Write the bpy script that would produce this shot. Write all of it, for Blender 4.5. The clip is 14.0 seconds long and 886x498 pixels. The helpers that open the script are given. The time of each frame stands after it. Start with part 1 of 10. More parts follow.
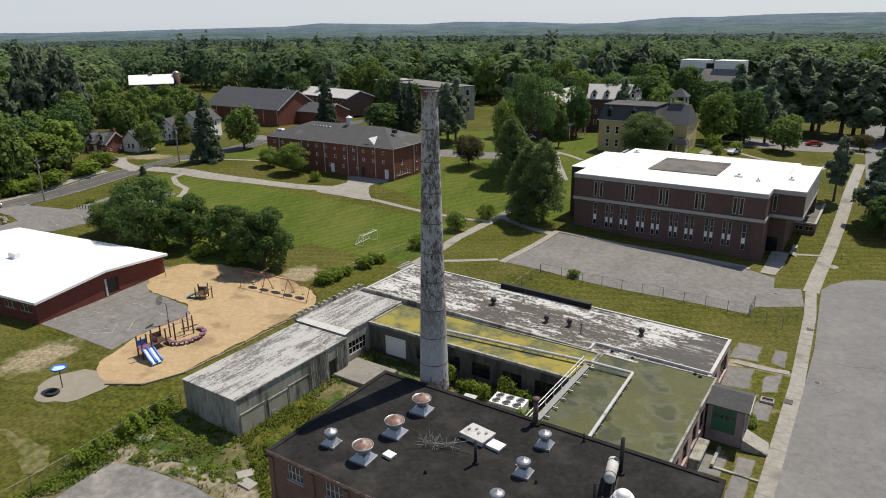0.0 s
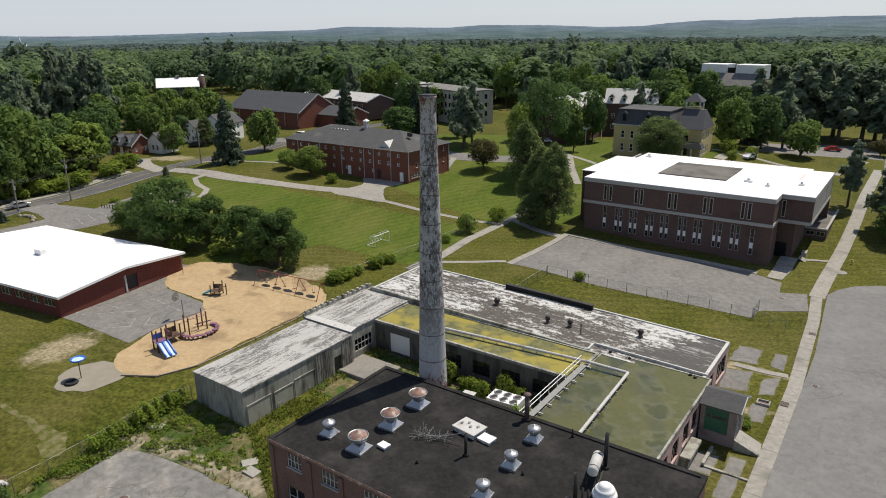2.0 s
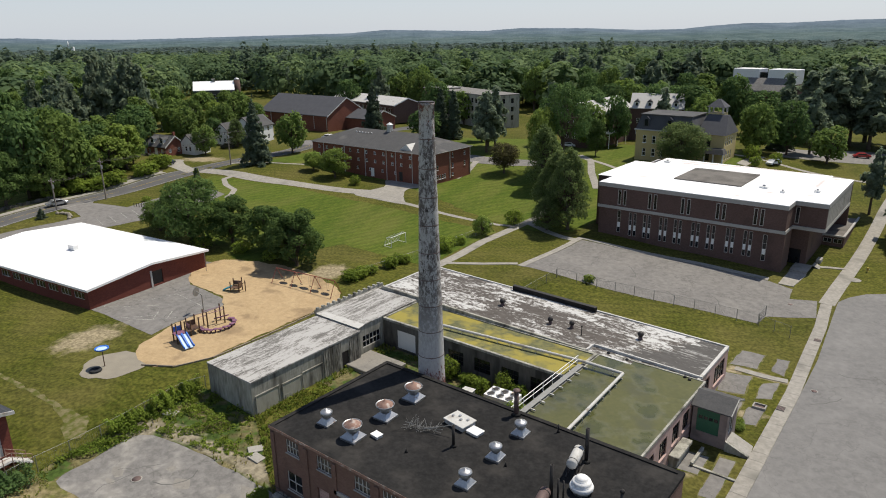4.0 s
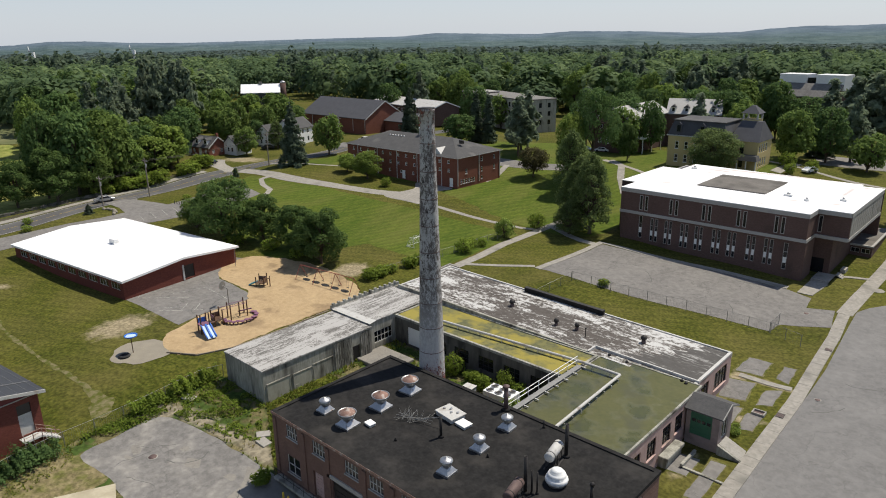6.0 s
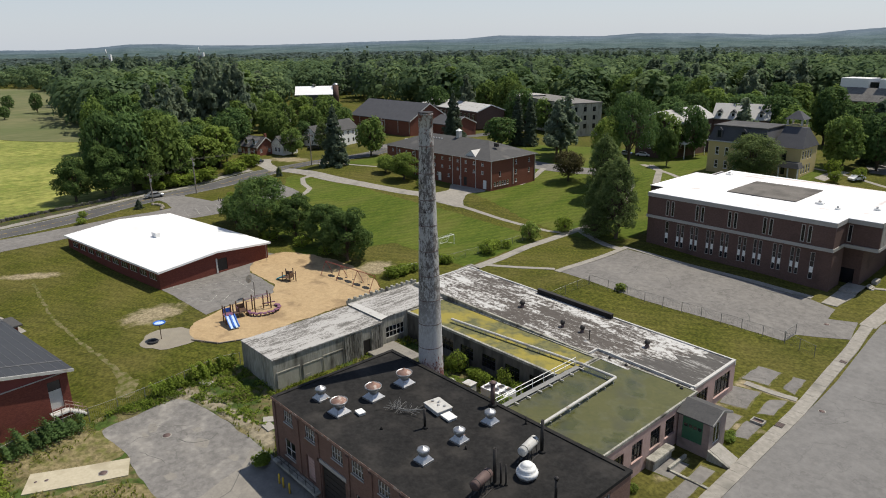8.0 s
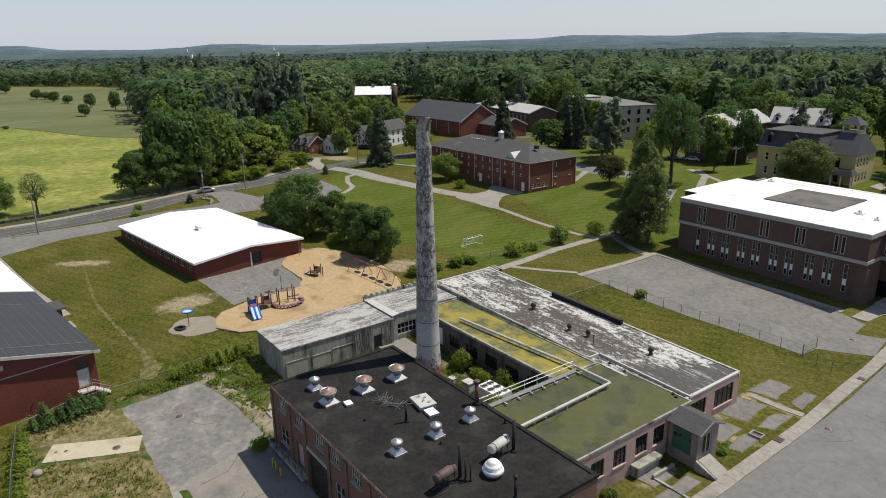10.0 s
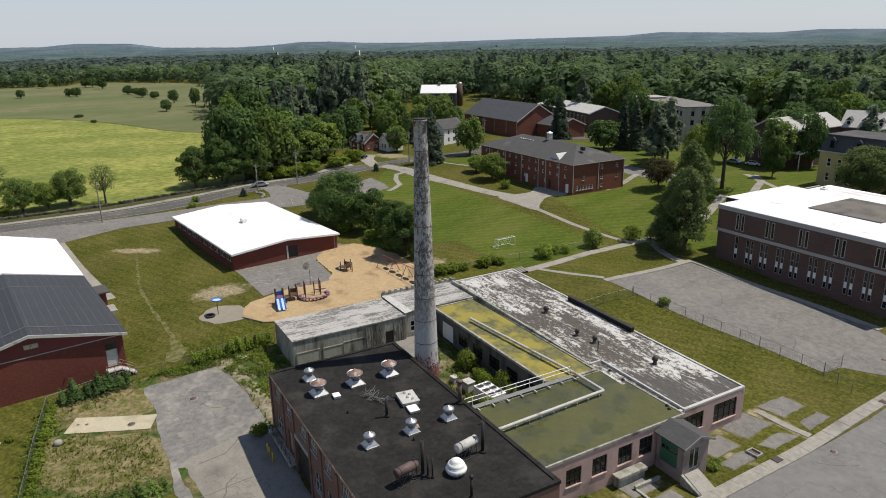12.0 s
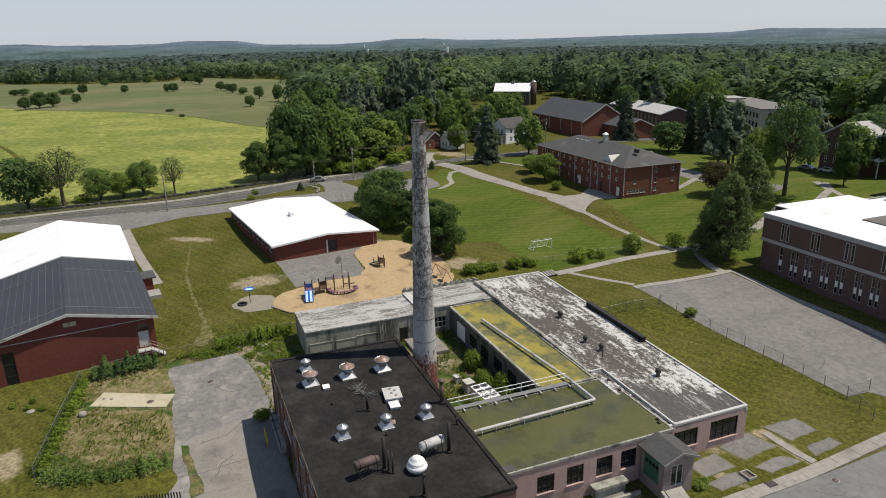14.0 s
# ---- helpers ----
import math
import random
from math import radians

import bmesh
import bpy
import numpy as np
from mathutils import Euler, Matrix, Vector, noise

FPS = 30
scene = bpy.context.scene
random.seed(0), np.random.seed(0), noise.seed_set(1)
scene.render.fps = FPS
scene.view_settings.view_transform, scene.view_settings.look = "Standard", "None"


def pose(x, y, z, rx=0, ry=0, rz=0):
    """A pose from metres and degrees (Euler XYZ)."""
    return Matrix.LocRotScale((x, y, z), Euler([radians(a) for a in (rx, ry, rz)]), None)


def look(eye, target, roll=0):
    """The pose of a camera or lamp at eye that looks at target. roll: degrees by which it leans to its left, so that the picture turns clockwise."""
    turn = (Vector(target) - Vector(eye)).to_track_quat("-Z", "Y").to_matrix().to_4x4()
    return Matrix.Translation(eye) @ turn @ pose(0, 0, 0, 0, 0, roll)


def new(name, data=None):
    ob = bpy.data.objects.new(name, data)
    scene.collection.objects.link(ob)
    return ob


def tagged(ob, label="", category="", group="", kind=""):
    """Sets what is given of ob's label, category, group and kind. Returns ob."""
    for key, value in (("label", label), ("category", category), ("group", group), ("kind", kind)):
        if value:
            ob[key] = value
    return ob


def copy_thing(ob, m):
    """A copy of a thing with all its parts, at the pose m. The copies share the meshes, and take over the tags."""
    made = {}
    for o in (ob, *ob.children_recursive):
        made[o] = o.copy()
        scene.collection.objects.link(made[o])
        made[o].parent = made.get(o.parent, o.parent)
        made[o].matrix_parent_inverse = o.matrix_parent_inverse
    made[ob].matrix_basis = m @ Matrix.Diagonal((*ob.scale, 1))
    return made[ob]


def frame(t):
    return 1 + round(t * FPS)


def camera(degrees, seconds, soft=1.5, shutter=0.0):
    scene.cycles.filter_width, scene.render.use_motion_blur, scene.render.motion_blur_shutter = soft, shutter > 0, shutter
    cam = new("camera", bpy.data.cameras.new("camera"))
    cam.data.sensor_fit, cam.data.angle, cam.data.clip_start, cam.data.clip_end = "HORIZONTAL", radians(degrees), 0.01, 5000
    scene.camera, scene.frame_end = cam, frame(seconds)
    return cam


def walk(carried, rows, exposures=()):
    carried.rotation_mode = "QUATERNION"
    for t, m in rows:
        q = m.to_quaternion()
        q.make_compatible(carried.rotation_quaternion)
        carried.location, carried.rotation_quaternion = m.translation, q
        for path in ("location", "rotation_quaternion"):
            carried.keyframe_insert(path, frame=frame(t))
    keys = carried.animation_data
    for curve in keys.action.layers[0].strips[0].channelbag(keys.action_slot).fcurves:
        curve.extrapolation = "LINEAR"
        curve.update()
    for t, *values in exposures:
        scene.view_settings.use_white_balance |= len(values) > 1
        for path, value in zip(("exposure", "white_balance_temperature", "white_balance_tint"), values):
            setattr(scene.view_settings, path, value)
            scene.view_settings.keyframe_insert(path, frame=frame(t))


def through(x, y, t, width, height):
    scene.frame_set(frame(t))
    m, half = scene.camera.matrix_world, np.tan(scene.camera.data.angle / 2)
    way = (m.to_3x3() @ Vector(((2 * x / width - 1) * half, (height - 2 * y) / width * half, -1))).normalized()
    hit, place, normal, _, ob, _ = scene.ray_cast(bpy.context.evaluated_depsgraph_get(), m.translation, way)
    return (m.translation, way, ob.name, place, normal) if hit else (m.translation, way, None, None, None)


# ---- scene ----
cam = camera(66.2, 14.0, soft=1.0)
METRES, EYE, TILT, LEAN, TURN = 48.4, 43.75, -0.85, -1.1, 33.8
ROWS = [
    (0.0, 0.0, 0.0, 0.0, -0.56, -17.43, 1.77),
    (0.5, 0.0106, -0.0103, 0.0019, -0.11, -17.35, 1.78),
    (1.0, 0.0225, -0.0216, 0.0033, 0.27, -17.29, 1.78),
    (1.5, 0.036, -0.0337, 0.0051, 0.86, -17.19, 1.78),
    (2.0, 0.051, -0.0462, 0.0072, 1.53, -17.12, 1.77),
    (2.5, 0.0675, -0.0591, 0.009, 2.19, -17.0, 1.78),
    (3.0, 0.0859, -0.0725, 0.0114, 2.88, -16.93, 1.78),
    (5.5, 0.2063, -0.1354, 0.0242, 7.59, -16.53, 1.75),
    (6.0, 0.2361, -0.1461, 0.0255, 8.71, -16.43, 1.73),
    (6.5, 0.2685, -0.1548, 0.0267, 9.95, -16.3, 1.74),
    (7.0, 0.3027, -0.162, 0.0279, 11.2, -16.24, 1.72),
    (7.5, 0.3391, -0.1678, 0.0293, 12.48, -16.19, 1.73),
    (8.0, 0.3776, -0.1718, 0.0304, 13.82, -16.1, 1.72),
    (10.5, 0.5896, -0.1504, 0.0404, 21.45, -15.94, 1.65),
    (11.0, 0.635, -0.1384, 0.0429, 23.14, -15.93, 1.63),
    (11.5, 0.6814, -0.1238, 0.0446, 24.84, -15.95, 1.62),
    (12.0, 0.7282, -0.1063, 0.0462, 26.63, -15.96, 1.6),
    (12.5, 0.7755, -0.0857, 0.0484, 28.48, -15.96, 1.58),
    (13.0, 0.8235, -0.0634, 0.0497, 30.39, -15.95, 1.56),
    (13.5, 0.8721, -0.0387, 0.0516, 32.32, -15.97, 1.52),
    (14.0, 0.9209, -0.0113, 0.0536, 34.31, -16.0, 1.53),
]
walk(cam, [(t, pose(0, 0, EYE, TILT, LEAN, TURN) @ pose(METRES * x, METRES * y, METRES * z, 90 + pitch, roll, yaw)) for t, x, y, z, yaw, pitch, roll in ROWS], [(0.0, 0.09), (4.0, 0.08), (8.0, 0.03), (14.0, -0.03)])

# ---- world and sun ----
SUN_WAY = Vector((0.2776, 0.9607, math.tan(radians(62.0)))).normalized()
world = bpy.data.worlds.new("sky")
scene.world = world
world.use_nodes = True
wn = world.node_tree.nodes
sky = wn.new("ShaderNodeTexSky")
sky.sky_type, sky.sun_disc = "NISHITA", False
sky.sun_elevation = radians(62.0)
sky.sun_rotation = math.atan2(SUN_WAY.x, SUN_WAY.y)
sky.air_density, sky.dust_density, sky.ozone_density = 1.0, 0.6, 1.0
wn["Background"].inputs["Strength"].default_value = 0.084
# thin summer haze evens the sky out towards a pale blue-grey
haze = wn.new("ShaderNodeMix")
haze.data_type = "RGBA"
way_up = wn.new("ShaderNodeTexCoord")
split = wn.new("ShaderNodeSeparateXYZ")
thin = wn.new("ShaderNodeMapRange")
for key, value in (("From Min", 0.0), ("From Max", 0.4), ("To Min", 0.7), ("To Max", 0.1)):
    thin.inputs[key].default_value = value
world.node_tree.links.new(way_up.outputs["Generated"], split.inputs[0])
world.node_tree.links.new(split.outputs[2], thin.inputs["Value"])
world.node_tree.links.new(thin.outputs["Result"], haze.inputs[0])
haze.inputs[7].default_value = (7.9, 8.5, 9.5, 1)
cool = wn.new("ShaderNodeMix")
cool.data_type, cool.blend_type = "RGBA", "MULTIPLY"
cool.inputs[0].default_value = 1.0
cool.inputs[7].default_value = (0.92, 0.98, 1.08, 1)
world.node_tree.links.new(sky.outputs[0], cool.inputs[6])
world.node_tree.links.new(cool.outputs[2], haze.inputs[6])
world.node_tree.links.new(haze.outputs[2], wn["Background"].inputs["Color"])
sun_data = bpy.data.lights.new("sun", "SUN")
sun_data.energy, sun_data.angle, sun_data.color = 4.65, radians(0.6), (1.0, 0.925, 0.8)
sun = new("sun", sun_data)
sun.matrix_world = look(SUN_WAY * 300, (0, 0, 0))
scene.view_settings.exposure = 0.0

# ---- materials ----
def mat(name, low, high, size=1.0, rough=0.8, metal=0.0, bump=0.0, fine=8.0, stain=None, stain_size=4.0, stain_at=0.6,
        stretch=(1, 1, 1), soft=1.0, per_object=0.0, per_island=0.0, contrast=0.25, grain=0.0, cracks=None):
    """Two tones mixed by a coarse and a fine noise, an optional third tone in patches, and a fine bump."""
    m = bpy.data.materials.new(name)
    m.use_nodes = True
    t = m.node_tree
    n, l = t.nodes, t.links
    bsdf = n["Principled BSDF"]
    bsdf.inputs["Roughness"].default_value, bsdf.inputs["Metallic"].default_value = rough, metal
    if rough > 0.7:
        bsdf.inputs["Specular IOR Level"].default_value = 0.1 if rough > 0.94 else 0.25
    geo = n.new("ShaderNodeNewGeometry")
    mapping = n.new("ShaderNodeMapping")
    mapping.inputs["Scale"].default_value = stretch
    l.new(geo.outputs["Position"], mapping.inputs["Vector"])

    def noise_at(scale, detail):
        x = n.new("ShaderNodeTexNoise")
        x.inputs["Scale"].default_value, x.inputs["Detail"].default_value = scale, detail
        l.new(mapping.outputs[0], x.inputs["Vector"])
        return x.outputs["Fac"]

    def ramp(fac, a, b):
        x = n.new("ShaderNodeMapRange")
        x.inputs["From Min"].default_value, x.inputs["From Max"].default_value = a, b
        l.new(fac, x.inputs["Value"])
        return x.outputs["Result"]

    def mix(fac, a, b):
        x = n.new("ShaderNodeMix")
        x.data_type = "RGBA"
        for sock, v in ((x.inputs[0], fac), (x.inputs[6], a), (x.inputs[7], b)):
            if isinstance(v, (tuple, list)):
                sock.default_value = (*v, 1)
            else:
                l.new(v, sock)
        return x.outputs[2]

    coarse, small = noise_at(1.0 / size, 4), noise_at(fine / size, 6)
    add = n.new("ShaderNodeMath")
    add.operation = "MULTIPLY_ADD"
    add.inputs[1].default_value = 0.5
    l.new(small, add.inputs[0])
    half = n.new("ShaderNodeMath")
    half.operation = "MULTIPLY"
    half.inputs[1].default_value = 0.5
    l.new(coarse, half.inputs[0])
    l.new(half.outputs[0], add.inputs[2])
    tone = add.outputs[0]
    if grain:
        g = n.new("ShaderNodeMath")
        g.operation = "MULTIPLY_ADD"
        g.inputs[1].default_value = 0.55
        l.new(noise_at(grain, 3), g.inputs[0])
        less = n.new("ShaderNodeMath")
        less.operation = "SUBTRACT"
        less.inputs[1].default_value = 0.275
        l.new(tone, less.inputs[0])
        l.new(less.outputs[0], g.inputs[2])
        tone = g.outputs[0]
    colour = mix(ramp(tone, 0.5 - contrast, 0.5 + contrast), low, high)
    if stain:
        patch = noise_at(1.0 / stain_size, 8)
        colour = mix(ramp(patch, stain_at - 0.05 * soft, stain_at + 0.06 * soft), colour, stain)
    if cracks:
        # thin wandering lines along the middle level of two noises
        for scale in (0.11, 0.3):
            off = n.new("ShaderNodeMath")
            off.operation = "SUBTRACT"
            off.inputs[1].default_value = 0.5
            l.new(noise_at(scale, 5), off.inputs[0])
            size_ = n.new("ShaderNodeMath")
            size_.operation = "ABSOLUTE"
            l.new(off.outputs[0], size_.inputs[0])
            line_ = ramp(size_.outputs[0], 0.0055 if scale < 0.2 else 0.0035, 0.001)
            half_ = n.new("ShaderNodeMath")
            half_.operation = "MULTIPLY"
            half_.inputs[1].default_value = 0.32
            l.new(line_, half_.inputs[0])
            colour = mix(half_.outputs[0], colour, cracks)
    for amount, source in ((per_object, "object"), (per_island, "island")):
        if amount:
            rnd = n.new("ShaderNodeObjectInfo").outputs["Random"] if source == "object" else geo.outputs["Random Per Island"]
            hsv = n.new("ShaderNodeHueSaturation")
            l.new(ramp(rnd, 0, 1), hsv.inputs["Value"])
            hsv.inputs["Value"].links[0].from_node.inputs["To Min"].default_value = 1 - amount
            hsv.inputs["Value"].links[0].from_node.inputs["To Max"].default_value = 1 + amount
            l.new(colour, hsv.inputs["Color"])
            colour = hsv.outputs[0]
    l.new(colour, bsdf.inputs["Base Color"])
    if bump:
        b = n.new("ShaderNodeBump")
        b.inputs["Strength"].default_value, b.inputs["Distance"].default_value = bump, 0.05
        l.new(small, b.inputs["Height"])
        l.new(b.outputs[0], bsdf.inputs["Normal"])
    return m


def brick_mat(name, a, b, mortar, dirt, dirt_at=0.6):
    """Brick courses of real size on upright walls, with soot and faded patches."""
    m = mat(name, a, b, 3.0, 0.9, bump=0.25, stain=dirt, stain_size=5.0, stain_at=dirt_at, fine=10)
    n, l = m.node_tree.nodes, m.node_tree.links
    bsdf = n["Principled BSDF"]
    base = bsdf.inputs["Base Color"].links[0].from_socket
    geo = next(x for x in n if x.bl_idname == "ShaderNodeNewGeometry")
    sep, com, add = n.new("ShaderNodeSeparateXYZ"), n.new("ShaderNodeCombineXYZ"), n.new("ShaderNodeMath")
    l.new(geo.outputs["Position"], sep.inputs[0])
    l.new(sep.outputs[0], add.inputs[0])
    l.new(sep.outputs[1], add.inputs[1])
    l.new(add.outputs[0], com.inputs[0])
    l.new(sep.outputs[2], com.inputs[1])
    tex = n.new("ShaderNodeTexBrick")
    tex.inputs["Scale"].default_value = 1.0
    tex.inputs["Brick Width"].default_value, tex.inputs["Row Height"].default_value = 0.21, 0.075
    tex.inputs["Mortar Size"].default_value = 0.008
    tex.inputs["Color1"].default_value, tex.inputs["Color2"].default_value = (1, 1, 1, 1), (0.72, 0.7, 0.7, 1)
    tex.inputs["Mortar"].default_value = (*mortar, 1)
    l.new(com.outputs[0], tex.inputs["Vector"])
    mul = n.new("ShaderNodeMix")
    mul.data_type, mul.blend_type = "RGBA", "MULTIPLY"
    mul.inputs[0].default_value = 1.0
    l.new(base, mul.inputs[6])
    l.new(tex.outputs["Color"], mul.inputs[7])
    l.new(mul.outputs[2], bsdf.inputs["Base Color"])
    return m


def worn_spots(m, spots, low, high, soft=0.3):
    """Bare earth worn through a ground cover: ragged ovals (x, y, half length, half width, turn)."""
    n, l = m.node_tree.nodes, m.node_tree.links
    bsdf = n["Principled BSDF"]
    base = bsdf.inputs["Base Color"].links[0].from_socket
    geo = next(x for x in n if x.bl_idname == "ShaderNodeNewGeometry")

    def noise_at(scale, detail):
        x = n.new("ShaderNodeTexNoise")
        x.inputs["Scale"].default_value, x.inputs["Detail"].default_value, x.inputs["Roughness"].default_value = scale, detail, 0.65
        l.new(geo.outputs["Position"], x.inputs["Vector"])
        return x.outputs["Fac"]

    def calc(op, a, b):
        x = n.new("ShaderNodeMath")
        x.operation = op
        for sock, v in zip(x.inputs, (a, b)):
            if isinstance(v, (int, float)):
                sock.default_value = v
            else:
                l.new(v, sock)
        return x.outputs[0]

    near = None
    for x, y, rx, ry, turn in spots:
        mp = n.new("ShaderNodeMapping")
        mp.vector_type = "TEXTURE"
        mp.inputs["Location"].default_value = (x, y, 0)
        mp.inputs["Rotation"].default_value = (0, 0, math.radians(turn))
        mp.inputs["Scale"].default_value = (rx, ry, 1000)
        l.new(geo.outputs["Position"], mp.inputs["Vector"])
        size_ = n.new("ShaderNodeVectorMath")
        size_.operation = "LENGTH"
        l.new(mp.outputs[0], size_.inputs[0])
        near = size_.outputs["Value"] if near is None else calc("MINIMUM", near, size_.outputs["Value"])
    near = calc("ADD", near, calc("MULTIPLY", calc("SUBTRACT", noise_at(0.55, 8), 0.5), 1.9))
    edge = n.new("ShaderNodeMapRange")
    edge.inputs["From Min"].default_value, edge.inputs["From Max"].default_value = 1.0 + soft, 1.0 - soft
    l.new(near, edge.inputs["Value"])
    earth, over = n.new("ShaderNodeMix"), n.new("ShaderNodeMix")
    earth.data_type = over.data_type = "RGBA"
    l.new(noise_at(2.5, 5), earth.inputs[0])
    earth.inputs[6].default_value, earth.inputs[7].default_value = (*low, 1), (*high, 1)
    l.new(edge.outputs["Result"], over.inputs[0])
    l.new(base, over.inputs[6])
    l.new(earth.outputs[2], over.inputs[7])
    l.new(over.outputs[2], bsdf.inputs["Base Color"])


def leaf_mat(name, low, high, through=0.4, size=2.5, spots=0.12):
    low, high = (low[0] * 1.25, low[1] * 1.18, low[2] * 1.3), (high[0] * 1.5, high[1] * 1.42, high[2] * 1.4)
    m = mat(name, low, high, size, 0.6, fine=6, per_object=0.16, per_island=spots, contrast=0.16)
    t = m.node_tree
    n, l = t.nodes, t.links
    bsdf = n["Principled BSDF"]
    bsdf.inputs["Specular IOR Level"].default_value = 0.08
    bsdf.inputs["Roughness"].default_value = 0.8
    colour = bsdf.inputs["Base Color"].links[0].from_socket
    glow = n.new("ShaderNodeBsdfTranslucent")
    l.new(colour, glow.inputs["Color"])
    both = n.new("ShaderNodeMixShader")
    both.inputs[0].default_value = through
    l.new(bsdf.outputs[0], both.inputs[1])
    l.new(glow.outputs[0], both.inputs[2])
    l.new(both.outputs[0], n["Material Output"].inputs["Surface"])
    return m


def flake_mat(name, low, high, flake, big, small, at, stretch=(1, 1, 1), rough=0.85, second=None, sheets=None):
    """An old coating that survives in ragged islands: one noise says where, a finer one tears the edges."""
    m = mat(name, low, high, small * 2, rough, bump=0.3, fine=7, stretch=stretch)
    n, l = m.node_tree.nodes, m.node_tree.links
    bsdf = n["Principled BSDF"]
    mapping = next(x for x in n if x.bl_idname == "ShaderNodeMapping")
    base = bsdf.inputs["Base Color"].links[0].from_socket
    total = None
    for scale, weight, detail in ((1 / big, 0.42, 3), (1 / small, 0.58, 10)):
        t = n.new("ShaderNodeTexNoise")
        t.inputs["Scale"].default_value, t.inputs["Detail"].default_value, t.inputs["Roughness"].default_value = scale, detail, 0.68
        l.new(mapping.outputs[0], t.inputs["Vector"])
        w = n.new("ShaderNodeMath")
        w.operation = "MULTIPLY_ADD"
        w.inputs[1].default_value = weight
        w.inputs[2].default_value = 0.0
        l.new(t.outputs["Fac"], w.inputs[0])
        if total:
            l.new(total, w.inputs[2])
        total = w.outputs[0]
    if sheets:
        tex = n.new("ShaderNodeTexBrick")
        tex.inputs["Scale"].default_value, tex.inputs["Mortar Size"].default_value = 1.0, 0.0
        tex.inputs["Brick Width"].default_value, tex.inputs["Row Height"].default_value = sheets[0], sheets[1]
        tex.inputs["Color1"].default_value, tex.inputs["Color2"].default_value = (0, 0, 0, 1), (1, 1, 1, 1)
        geo = next(x for x in n if x.bl_idname == "ShaderNodeNewGeometry")
        l.new(geo.outputs["Position"], tex.inputs["Vector"])
        w = n.new("ShaderNodeMath")
        w.operation = "MULTIPLY_ADD"
        w.inputs[1].default_value = sheets[2]
        l.new(tex.outputs["Color"], w.inputs[0])
        l.new(total, w.inputs[2])
        total = w.outputs[0]
    for colour, edge in ((second, at - 0.05), (flake, at)):
        if not colour:
            continue
        r = n.new("ShaderNodeMapRange")
        r.inputs["From Min"].default_value, r.inputs["From Max"].default_value = edge - 0.012, edge + 0.02
        l.new(total, r.inputs["Value"])
        x = n.new("ShaderNodeMix")
        x.data_type = "RGBA"
        l.new(r.outputs["Result"], x.inputs[0])
        l.new(base, x.inputs[6])
        x.inputs[7].default_value = (*colour, 1)
        base = x.outputs[2]
    l.new(base, bsdf.inputs["Base Color"])
    return m


GRASS = mat("mown_grass", (0.042, 0.052, 0.007), (0.102, 0.102, 0.018), 12.0, 0.95, bump=0.6, fine=24, stain=(0.115, 0.102, 0.03), stain_size=9, stain_at=0.58, soft=3.6, grain=2.6, contrast=0.16)
LAWN = mat("field_lawn", (0.046, 0.078, 0.009), (0.104, 0.128, 0.02), 7.0, 0.95, bump=0.5, fine=14, stain=(0.12, 0.125, 0.03), stain_size=8, stain_at=0.6, stretch=(1, 0.35, 1), soft=2.4, grain=2.2, contrast=0.2)
MEADOW = mat("meadow", (0.15, 0.182, 0.04), (0.28, 0.282, 0.08), 14.0, 0.95, bump=0.5, fine=20, stain=(0.135, 0.165, 0.04), stain_size=22, stain_at=0.58, stretch=(1, 0.55, 1), soft=2.6, grain=0.5, contrast=0.11)
PASTURE = mat("pasture", (0.12, 0.128, 0.06), (0.18, 0.175, 0.09), 30.0, 0.95, bump=0.3, fine=16, stain=(0.1, 0.125, 0.05), stain_size=50, stain_at=0.54, stretch=(1, 0.4, 1), soft=2.6, grain=0.25, contrast=0.12)
ASPHALT = mat("asphalt", (0.148, 0.141, 0.132), (0.212, 0.201, 0.187), 5.0, 0.92, bump=0.2, fine=20, stain=(0.2, 0.19, 0.175), stain_size=5, stain_at=0.6, soft=2.6, grain=3.0, cracks=(0.06, 0.057, 0.052))
YARD_ASPHALT = mat("yard_asphalt", (0.148, 0.142, 0.134), (0.222, 0.212, 0.198), 3.0, 0.92, bump=0.2, fine=20, stain=(0.28, 0.265, 0.24), stain_size=3.5, stain_at=0.57, soft=1.6, grain=3.0, cracks=(0.075, 0.072, 0.066))
APRON = mat("worn_concrete_apron", (0.2, 0.187, 0.165), (0.28, 0.262, 0.232), 4.0, 0.92, bump=0.2, fine=18, stain=(0.15, 0.142, 0.13), stain_size=4, stain_at=0.6, soft=2.0, grain=3.0, cracks=(0.075, 0.072, 0.066))
DRY_PLOT = mat("dry_plot", (0.13, 0.11, 0.05), (0.26, 0.215, 0.12), 1.6, 0.97, bump=0.5, fine=9, stain=(0.1, 0.105, 0.028), stain_size=1.4, stain_at=0.55, soft=2.0, grain=3.5)
ROAD = mat("road_asphalt", (0.15, 0.146, 0.141), (0.19, 0.185, 0.177), 6.0, 0.9, bump=0.15, fine=24, stain=(0.205, 0.199, 0.19), stain_size=5, stain_at=0.6, soft=3.0, grain=3.0, cracks=(0.1, 0.097, 0.092))
SLAB = mat("cream_concrete", (0.4, 0.355, 0.255), (0.5, 0.45, 0.335), 2.5, 0.9, bump=0.15, fine=9, stain=(0.33, 0.29, 0.2), stain_size=2.5, stain_at=0.6, soft=2.0, grain=3.0)
CONCRETE = mat("concrete", (0.259, 0.245, 0.216), (0.36, 0.342, 0.31), 2.0, 0.9, bump=0.2, fine=10, stain=(0.187, 0.18, 0.158), stain_size=3, stain_at=0.66, grain=3.0)
